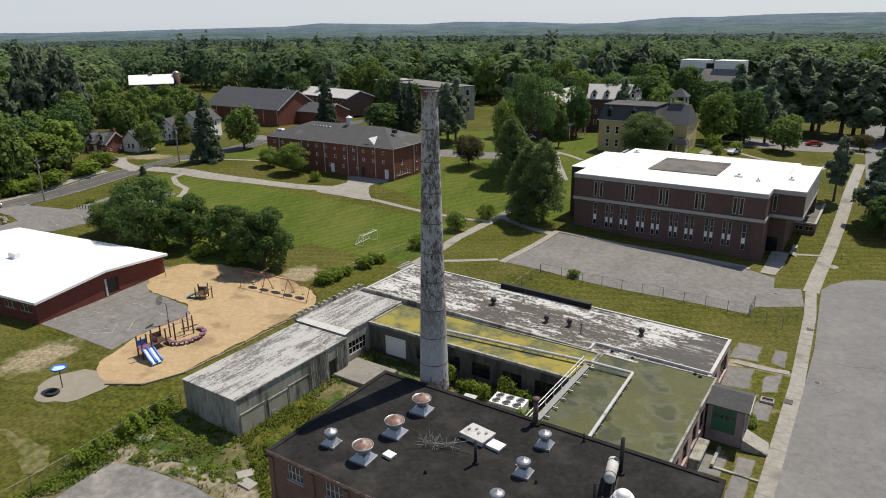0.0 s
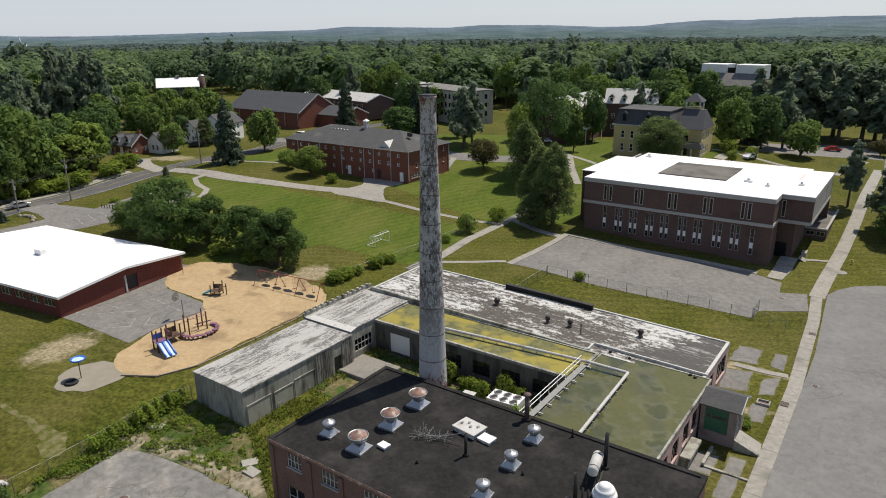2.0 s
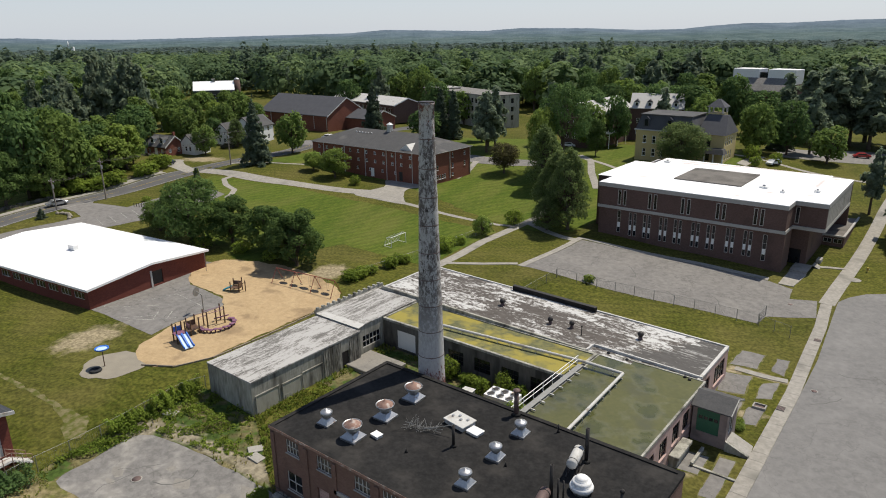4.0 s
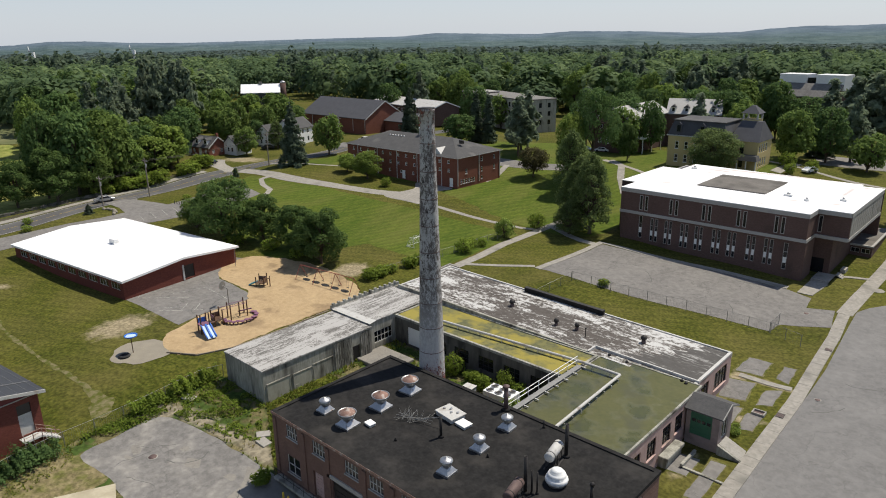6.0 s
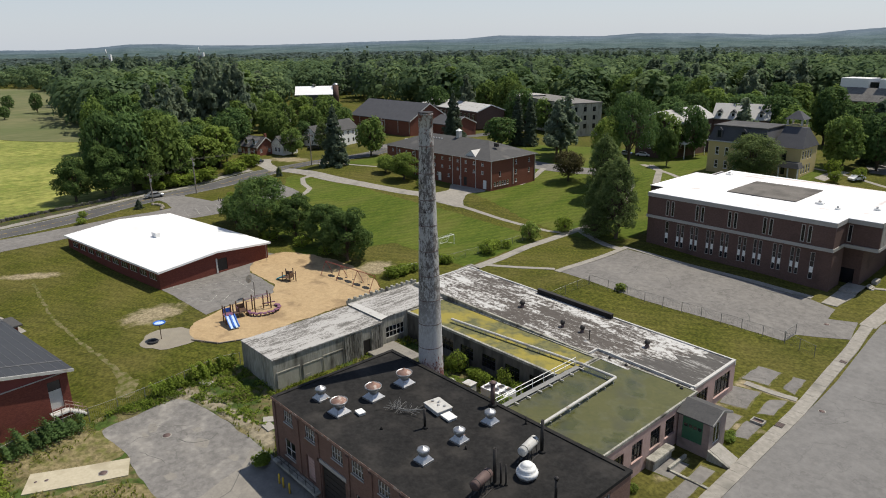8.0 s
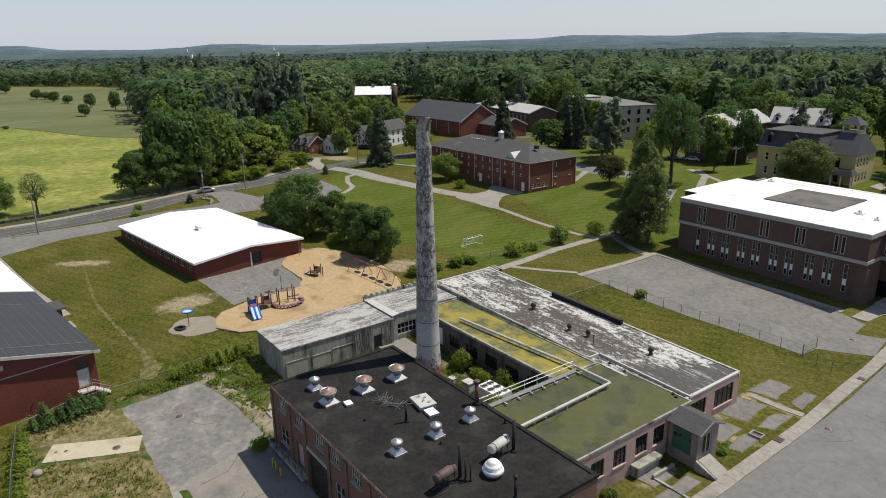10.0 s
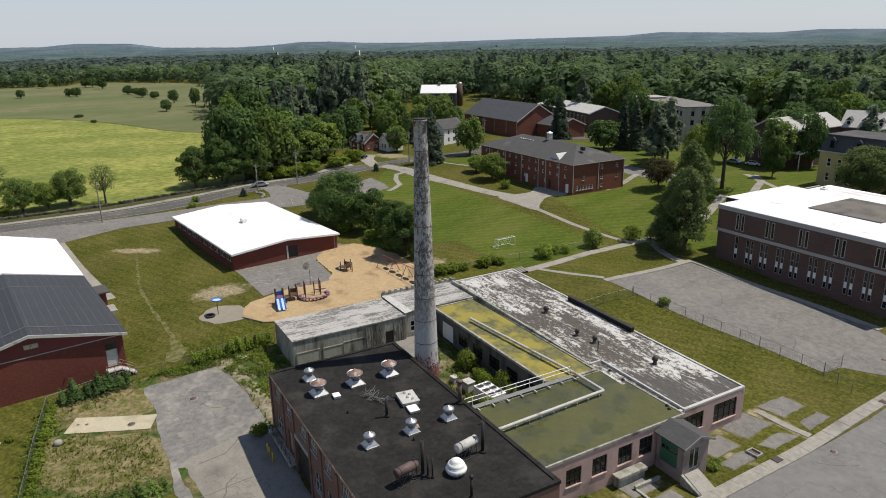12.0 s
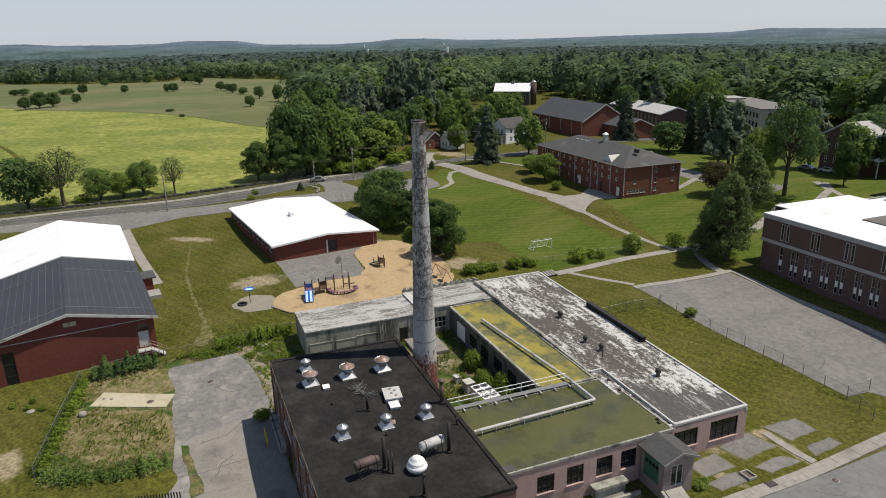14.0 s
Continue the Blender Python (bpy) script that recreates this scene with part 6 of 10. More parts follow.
for k in range(4):
    part("tread", box(-13.9, -11.2, 119.4 + k * 0.5, 125.0, 4.9, 5.3 + k * 0.15 + k * 0.002), CONCRETE, steps)
for k in range(4):
    part("side_tread", box(-11.19, -10.9 + (3 - k) * 0.3, 124.6, 126.4, 4.9, 5.46 + k * 0.14), CONCRETE, steps)
part("side_wall", box(-11.2, -10.4, 127.6, 129.6, 4.9, 6.1, bevel=0.03), CONCRETE, steps, "low pale concrete cheek wall")
drape("entrance_walk", [(-13.9, 113.4), (-11.7, 113.6), (-11.1, 120), (-13.8, 120)], PATH, 0.1, "concrete entrance walk to the offices", "path")
drape("entrance_path", strip([(-10.2, 125.7), (-8.5, 126.6), (-6.6, 127.3)], 0.8), PATH, 0.1, "narrow concrete path to the office steps", "path")
drape("pavement_pad", [(-5.2, 121.9), (-4.2, 121.9), (-3.6, 122.4), (-3.5, 123.2), (-4.1, 123.8), (-5.1, 123.7)], PATH, 0.075, "round concrete pad beside the pavement", "pavement")
hydrant = thing("fire_hydrant", "yellow fire hydrant on the grass", "hydrant", pose(-3.4, 128.2, hz(-3.4, 128.2), 0, 0, 20))
part("barrel", turned([(0.2, -0.05), (0.2, 0.06), (0.14, 0.08), (0.14, 0.55), (0.19, 0.57), (0.19, 0.63)], 14), HYDRANT_YELLOW, hydrant)
part("bonnet", turned([(0.19, 0.631), (0.17, 0.74), (0.09, 0.82), (0.05, 0.83), (0.05, 0.9), (0.001, 0.9)], 14), HYDRANT_YELLOW, hydrant)
for a in (0, 90, 180):
    part("outlet", turned([(0.08, 0.13), (0.08, 0.22), (0.06, 0.24), (0.001, 0.24)], 10), GALV, hydrant).matrix_basis = pose(0, 0, 0.43, 0, 0, a) @ pose(0, 0, 0, 0, 90, 0)

# ---- school classroom block ----
SCH = 7.4
gx, gy = -91.6, 39.8


def at(u, v, z=0.0, base=(gx, gy), turn=SCH):
    a = radians(turn)
    return (base[0] + u * math.cos(a) - v * math.sin(a), base[1] + u * math.sin(a) + v * math.cos(a), z)


gym = thing("classroom_block", "single-storey maroon brick classroom block with white roof", "building", pose(gx, gy, 0, 0, 0, SCH))
L_, W_ = 37.0, 22.6
gs = [(2 + k * 3.4, 4.6 + k * 3.4, 7.3, 8.4) for k in range(10)]
ge = [(11.0, 13.0, 6.2, 8.5)]


def eave(v):
    return 9.25 + 0.95 * (1 - abs(v - 11.3) / 11.3)


mats = walls_round(gym, -L_ + 0.5, -0.4, 0.4, W_ - 0.4, 4.8, 8.9, BRICK_SCHOOL, 0.3, south=gs, east=ge)
for h in gs:
    window(gym, mats["south"], *h, cols=3, rows=1, frame_mat=OFFWHITE, bar=0.07)
part("door", box(11.0, 13.0, 0.15, 0.2, 6.2, 8.5), DARK_METAL, gym, "dark recessed double door").matrix_basis = mats["east"]
part("door_frame", box(10.7, 10.99, -0.1, 0.05, 6.0, 8.7), OFFWHITE, gym).matrix_basis = mats["east"]
for s in (0, 1):
    v0, v1 = (0.0, 11.3) if s == 0 else (11.3, W_)
    z0, z1 = eave(v0), eave(v1)
    part("roof", solid([(-L_, v0, z0 - 0.35), (0.2, v0, z0 - 0.35), (0.2, v1, z1 - 0.35), (-L_, v1, z1 - 0.35), (-L_, v0, z0), (0.2, v0, z0), (0.2, v1, z1), (-L_, v1, z1)], [(0, 1, 2, 3), (4, 5, 6, 7), (0, 1, 5, 4), (1, 2, 6, 5), (2, 3, 7, 6), (3, 0, 4, 7)]), WHITE_ROOF, gym, "bright white low-pitched roof slope")
part("gable", solid([(-0.7, 0.4, 8.9), (-0.7, W_ - 0.4, 8.9), (-0.7, 11.3, 9.84), (-0.4, 0.4, 8.9), (-0.4, W_ - 0.4, 8.9), (-0.4, 11.3, 9.84)], [(0, 1, 2), (3, 4, 5), (0, 1, 4, 3), (1, 2, 5, 4), (2, 0, 3, 5)]), BRICK_SCHOOL, gym)
part("roof_unit", box(-19.2, -17.6, 9.2, 10.2, eave(9.7), 10.9, bevel=0.06), WHITE, gym, "small white roof unit")
part("annex", box(-L_ - 0.6, -L_ + 0.45, 3.0, 9.0, 5.5, 8.6), BRICK_SCHOOL, gym)

# ---- school hall with dark front roof ----
sx0, sy0 = -62.75, 19.35
hall_s = thing("school_hall", "maroon brick school hall with black and white gabled roof", "building", pose(sx0, sy0, 0, 0, 0, SCH))
LD, LW, HW = 29.8, 58.0, 11.25
sg = [(17.4 + 4.0, 18.5 + 4.0, 7.2, 9.0)]
ends = wall(hall_s, "wall", side(-0.5, -2 * HW + 0.6, 90), 2 * HW - 1.2, 2.0, 9.3, [(19.0, 20.4, 5.0, 8.6), (2.2, 3.7, 3.0, 8.2)], BRICK_SCHOOL, 0.3)
md = side(-0.5, -2 * HW + 0.6, 90)
part("door", box(19.0, 20.4, 0.12, 0.17, 5.0, 7.4), OFFWHITE, hall_s, "grey-white side door").matrix_basis = md
part("door_window", box(19.0, 20.4, 0.12, 0.16, 7.41, 8.6), GLASS_DARK, hall_s).matrix_basis = md
window(hall_s, md, 2.2, 3.7, 3.0, 8.2, cols=1, rows=3, frame_mat=DARK_METAL, bar=0.1)
part("gable", solid([(-0.8, -0.6, 9.3), (-0.8, -2 * HW + 0.6, 9.3), (-0.8, -HW, 11.85), (-0.5, -0.6, 9.3), (-0.5, -2 * HW + 0.6, 9.3), (-0.5, -HW, 11.85)], [(0, 1, 2), (3, 4, 5), (0, 1, 4, 3), (1, 2, 5, 4), (2, 0, 3, 5)]), MAROON, hall_s, "maroon gable panel")
part("vent", box(-0.48, -0.4, -HW - 0.7, -HW + 0.9, 10.3, 10.9), GALV, hall_s, "grey metal gable vent")
part("string_course", box(-0.499, -0.42, -2 * HW + 0.6, -0.6, 9.2, 9.32), TRIM, hall_s)
for y in (-0.6, -2 * HW + 0.9):
    part("wall", box(-LW, -0.81, y - 0.3, y, 2.5, 9.2), BRICK_SCHOOL, hall_s)
part("wall", box(-LW, -LW + 0.3, -2 * HW + 0.9, -0.9, 2.5, 9.2), BRICK_SCHOOL, hall_s)
for s in (0, 1):
    y0, y1 = (0.0, -HW) if s == 0 else (-2 * HW, -HW)
    for a, b, mt, nm in ((-LD, 0.0, SOLAR, "black membrane roof slope"), (-LW - 0.3, -LD - 0.02, WHITE_ROOF, "bright white roof slope")):
        zl = 9.55 if mt is SOLAR else 9.65
        zr = 12.3 if mt is SOLAR else 12.5
        slope = part("roof", solid([(a, y0, zl - 0.35), (b, y0, zl - 0.35), (b, y1, zr - 0.35), (a, y1, zr - 0.35), (a, y0, zl), (b, y0, zl), (b, y1, zr), (a, y1, zr)], [(0, 1, 2, 3), (4, 5, 6, 7), (0, 1, 5, 4), (1, 2, 6, 5), (2, 3, 7, 6), (3, 0, 4, 7)]), mt, hall_s, nm)
        if mt is SOLAR:
            for k in range(11):
                f = (k + 0.5) / 11
                yy, zz = y0 + (y1 - y0) * f, zl + (zr - zl) * f
                part("seam", box(a + 0.1, b - 0.1, yy - 0.018, yy + 0.018, zz + 0.004, zz + 0.024), SEAM, slope)
            for xx in (-3.2, -22.5):
                q = solid([(xx - 0.1, y0, zl + 0.031), (xx + 0.1, y0, zl + 0.031), (xx + 0.1, y1, zr + 0.031), (xx - 0.1, y1, zr + 0.031), (xx - 0.1, y0, zl + 0.05), (xx + 0.1, y0, zl + 0.05), (xx + 0.1, y1, zr + 0.05), (xx - 0.1, y1, zr + 0.05)], [(0, 1, 2, 3), (4, 5, 6, 7), (0, 1, 5, 4), (1, 2, 6, 5), (2, 3, 7, 6), (3, 0, 4, 7)])
                part("seam", q, SEAM, slope)
    part("bargeboard", solid([(0.0, y0, zl - 0.45), (0.12, y0, zl - 0.45), (0.12, y1, 12.3 - 0.38), (0.0, y1, 12.3 - 0.38), (0.0, y0, 9.56), (0.12, y0, 9.56), (0.12, y1, 12.32), (0.0, y1, 12.32)], [(0, 1, 2, 3), (4, 5, 6, 7), (0, 1, 5, 4), (1, 2, 6, 5), (2, 3, 7, 6), (3, 0, 4, 7)]), OFFWHITE, hall_s, "white bargeboard")
porch = thing("side_porch", "small side porch with flat dark roof", "porch", pose(sx0, sy0, 0, 0, 0, SCH))
part("wall", box(-27.8, -24.2, -0.55, 2.0, 4.5, 7.6), BRICK_SCHOOL, porch)
part("roof", box(-28.2, -23.9, -0.58, 2.6, 7.601, 7.85, bevel=0.02), SHINGLE, porch)
part("landing", box(-23.8, -20.5, -0.55, 2.8, 4.2, 5.6, bevel=0.03), CONCRETE, porch)
sidestep = thing("metal_stairs", "pale side stairs with rusty brown handrails", "stairs", pose(*at(0, -2.1, 0, (sx0, sy0)), 0, 0, SCH))
for k in range(6):
    part("tread", box(-0.3, 1.0, 0.6 + k * 0.3, 0.9 + k * 0.3, 4.75 - k * 0.2, 4.85 - k * 0.2), OFFWHITE, sidestep)
part("landing", box(-0.3, 1.0, -1.2, 0.6, 4.85, 4.95), OFFWHITE, sidestep)
for x in (0.98, -0.28):
    for up_ in (0.0, -0.45):
        if x > 0:
            part("handrail", rod((x, -1.2, 5.9 + up_), (x, 0.6, 5.9 + up_), 0.035, n=6), RUST, sidestep)
        part("handrail", rod((x, 0.6, 5.9 + up_), (x, 2.4, 4.7 + up_), 0.035, n=6), RUST, sidestep)
    for y, zl_, zh in ((-1.2, 4.0, 5.9), (-0.3, 4.0, 5.9), (0.6, 4.0, 5.9), (2.4, 3.3, 4.7), (1.5, 3.8, 5.3)):
        if x > 0 or y > 0:
            part("post", rod((x, y, zl_), (x, y, zh), 0.04, n=6), RUST, sidestep)


# ---- trees ----
def leaf_cards(points, normals, size, rng, tall=1.5, spread=0.6):
    """Small folded leaf sprays, one at each point, facing roughly along its normal."""
    n = len(points)
    nn = normals + rng.normal(0, spread, (n, 3))
    nn /= np.linalg.norm(nn, axis=1, keepdims=True) + 1e-9
    ref = rng.normal(0, 1, (n, 3))
    a = np.cross(nn, ref)
    a /= np.linalg.norm(a, axis=1, keepdims=True) + 1e-9
    b = np.cross(nn, a)
    s = size * rng.uniform(0.6, 1.3, (n, 1))
    v = np.stack([points - a * s * 0.5 * tall, points + b * s * 0.42 + nn * s * 0.12, points + a * s * 0.5 * tall, points - b * s * 0.42 + nn * s * 0.12], 1)
    return v.reshape(-1, 3), np.arange(n * 4).reshape(n, 4)


def ball_points(n, rng, low=-0.55):
    p = rng.normal(0, 1, (n * 3 + 20, 3))
    p /= np.linalg.norm(p, axis=1, keepdims=True)
    p = p[p[:, 2] > low][:n]
    return p


def limb(bm, a, b, r0, r1, n=7):
    rod(a, b, r0, r1, n=n, bm=bm, caps=False)


def leafy_crown(rng, h, r, leaves, lobes, clear, slim=1.0, open_=0.0, taper=0.0, dome=0.45, rough_=1.0, big=1.0, skirt=0.0):
    """Leaf places and facings of a crown of separate leafy boughs spread over a dome, and the boughs' middles."""
    cz, ch = h * (clear + (1 - clear) * 0.46), h * (1 - clear) * 0.54
    sway = rng.uniform(0, 6.28, 3)
    pts, nor, middles = [], [], []
    sizes = rng.uniform(0.2, 0.34, lobes) * big
    share = sizes ** 2 / (sizes ** 2).sum()
    for k in range(lobes):
        f = (k + 0.5) / lobes
        zz = -0.78 + 1.72 * f
        a = k * 2.399 + rng.uniform(-0.35, 0.35)
        ring = math.sqrt(max(0.02, 1 - min(1, abs(zz)) ** 2)) * (1 - taper * max(0, zz + 0.3) * 0.75)
        ring += (1 - ring) * skirt * max(0.0, min(1.0, -zz * 1.6))
        uneven = 1 + 0.08 * math.sin(2 * a + sway[0]) + 0.07 * math.sin(3 * a + sway[1] + 2 * zz)
        deep = rng.choice([1.0, 0.9, 0.5], p=[0.7, 0.22, 0.08]) * rng.uniform(0.66, 0.79) * uneven
        lr = r * sizes[k] * (1 - 0.45 * taper * f)
        c = np.array([math.cos(a) * ring * r * slim * deep, math.sin(a) * ring * r * slim * deep, cz + zz * ch * (0.74 + 0.1 * math.sin(a + sway[2]))])
        middles.append(c)
        p = ball_points(max(6, int(leaves * share[k])), rng, -0.45)
        rough = 1 + 0.2 * np.sin(p[:, :1] * 5 + k) * np.cos(p[:, 1:2] * 5 + 2 * k)
        q = p * rough * rng.uniform(1.02 - 0.4 * rough_, 1.06, (len(p), 1)) ** 0.5 * np.array([lr, lr, lr * 0.78])
        q += rng.normal(0, lr * 0.1 * rough_, q.shape)
        if open_:
            keep = rng.random(len(q)) > open_
            p, q = p[keep], q[keep]
        outer = c / np.array([r, r, ch]) - np.array([0, 0, cz / ch])
        pts.append(c + q)
        nor.append(p + dome * outer + np.array([0, 0, 0.45]))
    return np.concatenate(pts), np.concatenate(nor), middles


def broad_tree(name, seed, h, r, leaves, material, leaf=0.5, lobes=18, clear=0.22, label="", slim=1.0, open_=0.0, taper=0.0, **shape):
    """A broadleaf tree: tapered trunk, limbs and a crown of leafy boughs with gaps."""
    rng = np.random.default_rng(seed)
    t = thing(name, label, "tree")
    trunk = bmesh.new()
    base_r = 0.022 * h + 0.05
    limb(trunk, (0, 0, -0.4), (0.05, 0.02, h * clear), base_r * 1.15, base_r * 0.85, 10)
    limb(trunk, (0.05, 0.02, h * clear), (0.1, -0.1, h * 0.75), base_r * 0.85, base_r * 0.25, 8)
    pts, nor, middles = leafy_crown(rng, h, r, leaves, lobes, clear, slim, open_, taper, **shape)
    for c in middles:
        start = Vector((0.07, 0, h * rng.uniform(clear, min(0.7, clear + 0.35))))
        limb(trunk, start, Vector(c), base_r * 0.34, 0.03, 5)
    part("trunk", trunk, BARK, t)
    v, f = leaf_cards(pts, nor, leaf, rng, spread=0.5)
    from_arrays("crown", v, f, material, t)
    return t


def pine_tree(name, seed, h, r, leaves, material, leaf=0.6, clear=0.25, droop=-0.05, power=0.8, label="", tiers=13, ragged=0.35):
    """A conifer: straight trunk with whorls of limbs that carry sprays of needles."""
    rng = np.random.default_rng(seed)
    t = thing(name, label, "tree")
    trunk = bmesh.new()
    limb(trunk, (0, 0, -0.4), (0, 0, h * 0.96), 0.018 * h + 0.05, 0.03, 9)
    pts, nor = [], []
    total = 0
    plan = []
    for k in range(tiers):
        f = (k + 0.3) / tiers
        z = h * (clear + (1 - clear) * f)
        reach = r * (1 - f) ** power * rng.uniform(1 - ragged, 1 + ragged * 0.4) + 0.25
        for j in range(6 if f < 0.8 else 4):
            a = j * 6.283 / (6 if f < 0.8 else 4) + k * 0.7 + rng.uniform(-0.35, 0.35)
            rr = reach * rng.uniform(1 - ragged, 1.08)
            plan.append((z + rng.uniform(-0.3, 0.3), a, rr))
            total += rr
    for z, a, rr in plan:
        n = max(5, int(leaves * rr / total))
        s = np.sqrt(rng.random(n)) * rr
        off = rng.normal(0, 1, n) * (0.1 + 0.22 * rr * (1 - 0.4 * s / rr)) * 0.55
        x = np.cos(a) * s - np.sin(a) * off
        y = np.sin(a) * s + np.cos(a) * off
        zz = z + droop * s + rng.normal(0, 0.09 * rr + 0.08, n) * 0.8
        pts.append(np.stack([x, y, zz], 1))
        nor.append(np.stack([np.cos(a) * 0.8 + 0 * s, np.sin(a) * 0.8 + 0 * s, 0.7 + 0 * s], 1))
        if rr > 1.0:
            limb(trunk, (0, 0, z), (math.cos(a) * rr * 0.8, math.sin(a) * rr * 0.8, z + droop * rr * 0.8), 0.05, 0.015, 4)
    top = h * 0.97
    pts.append(np.array([0, 0, top]) + rng.normal(0, 1, (24, 3)) * np.array([0.16, 0.16, 0.5]))
    nor.append(np.tile([0, 0, 1.0], (24, 1)))
    part("trunk", trunk, BARK, t)
    v, f = leaf_cards(np.concatenate(pts), np.concatenate(nor), leaf, rng, 1.7, 0.55)
    from_arrays("crown", v, f, material, t)
    return t


PROTOS = {
    "oak": broad_tree("oak_tree", 1, 12, 5.2, 12500, LEAF_OAK, 0.27, 44, 0.02, "dense dark green broadleaf tree", rough_=0.55, big=0.98),
    "maple": broad_tree("maple_tree", 2, 12, 4.6, 11500, LEAF_OAK, 0.27, 40, 0.02, "rounded dark green maple tree", rough_=0.55, big=0.98, taper=0.25),
    "ash": broad_tree("ash_tree", 3, 12, 4.0, 9000, LEAF_MID, 0.3, 56, 0.1, "mid-green broadleaf tree in full leaf"),
    "linden": broad_tree("linden_tree", 4, 12, 4.4, 9000, LEAF_MID, 0.28, 48, 0.05, "broad green leafy tree in full leaf"),
    "birch": broad_tree("birch_tree", 5, 12, 3.2, 12000, LEAF_OLIVE, 0.22, 84, 0.02, "tall feathery olive-green leafy tree", 1.15, 0.25, 0.62, rough_=1.3, big=1.0, skirt=0.45),
    "young": broad_tree("young_tree", 6, 12, 4.2, 8000, LEAF_LIGHT, 0.3, 54, 0.1, "light green young leafy tree"),
    "elm": broad_tree("elm_tree", 21, 12, 5.2, 11000, LEAF_DARK, 0.25, 30, 0.26, "tall spreading shade tree with stout trunk", 1.05, 0.3, 0.3, rough_=0.9, big=0.92),
    "olive": broad_tree("box_elder_tree", 22, 12, 4.6, 14000, LEAF_OLIVE, 0.22, 54, 0.05, "low spreading olive-green leafy tree"),
    "young_far": broad_tree("young_tree", 37, 12, 4.2, 2200, LEAF_LIGHT, 0.56, 40, 0.06, "light green woodland tree in leaf"),
    "sparse": broad_tree("sparse_tree", 7, 12, 4.0, 4200, LEAF_OLIVE, 0.24, 40, 0.22, "thin half-bare tree with sparse leaves", 1.0, 0.45),
    "copper": broad_tree("copper_tree", 8, 12, 5.4, 8000, COPPER_LEAF, 0.3, 60, 0.14, "dark copper-leaved ornamental tree"),
    "pine": pine_tree("pine_tree", 11, 12, 3.4, 6500, NEEDLES, 0.4, 0.22, 0.06, 0.55, "tall ragged white pine tree", 12, 0.5),
    "pine_b": pine_tree("pine_tree", 12, 12, 3.0, 6000, NEEDLES, 0.4, 0.3, 0.1, 0.45, "tall dark open-crowned pine tree", 11, 0.55),
    "spruce": pine_tree("spruce_tree", 13, 12, 3.2, 7500, NEEDLES_DARK, 0.34, 0.06, -0.22, 0.85, "dark conical spruce tree", 18, 0.3),
    "narrow": pine_tree("spruce_tree", 14, 12, 1.7, 4600, NEEDLES_DARK, 0.36, 0.06, -0.3, 0.6, "tall narrow dark spruce", 20, 0.25),
    "oak_far": broad_tree("oak_tree", 31, 12, 5.2, 2600, LEAF_DARK, 0.58, 50, 0.05, "dense dark green woodland oak"),
    "maple_far": broad_tree("maple_tree", 32, 12, 4.6, 2300, LEAF_DARK, 0.58, 44, 0.07, "rounded dark green woodland maple"),
    "ash_far": broad_tree("ash_tree", 33, 12, 4.0, 2100, LEAF_MID, 0.56, 38, 0.08, "mid-green woodland ash in leaf"),
    "linden_far": broad_tree("linden_tree", 34, 12, 4.4, 2300, LEAF_MID, 0.58, 44, 0.06, "broad green woodland tree in leaf"),
    "pine_far": pine_tree("pine_tree", 35, 12, 3.4, 2000, NEEDLES, 0.62, 0.22, 0.06, 0.55, "tall ragged woodland white pine", 11, 0.5),
    "pine_b_far": pine_tree("pine_tree", 36, 12, 3.0, 1900, NEEDLES, 0.62, 0.3, 0.1, 0.45, "tall dark woodland pine", 10, 0.55),
    "bush": broad_tree("bush", 9, 3, 1.8, 620, VINE, 0.29, 30, 0.0, "leafy green bush in full leaf"),
    "bush_light": broad_tree("bush", 10, 3, 1.8, 900, LEAF_LIGHT, 0.27, 30, 0.0, "pale green bush in full leaf"),
}
USED = set()


def plant(kind, x, y, h, r=None, turn=None, z=None, label="", group=""):
    """Stands a copy of a tree on the ground."""
    if kind + "_far" in PROTOS and math.hypot(x + 20, y - 40) > 150:
        kind += "_far"
    proto = PROTOS[kind]
    ph = 3.0 if kind.startswith("bush") else 12.0
    pr = {"oak": 5.2, "maple": 4.6, "ash": 4.0, "linden": 4.4, "birch": 3.2, "young": 4.2, "olive": 4.6, "sparse": 4.0, "copper": 5.4, "elm": 5.2, "pine": 3.4, "pine_b": 3.0, "spruce": 3.2, "narrow": 1.7}.get(kind.replace("_far", ""), 1.8)
    s = h / ph
    w = s if r is None else r / (pr * 1.12)
    turn = (x * 37.3 + y * 91.7) % 360 if turn is None else turn
    m = pose(x, y, (hz(x, y) if z is None else z) - 0.02, 0, 0, turn) @ Matrix.Diagonal((w, w, s, 1))
    if kind in USED:
        t = copy_thing(proto, m @ Matrix.Diagonal([1 / v for v in proto.scale] + [1]))
    else:
        t = proto
        t.matrix_basis = m
        USED.add(kind)
    if label:
        t["label"] = label
    if group:
        t["group"] = group
    return t


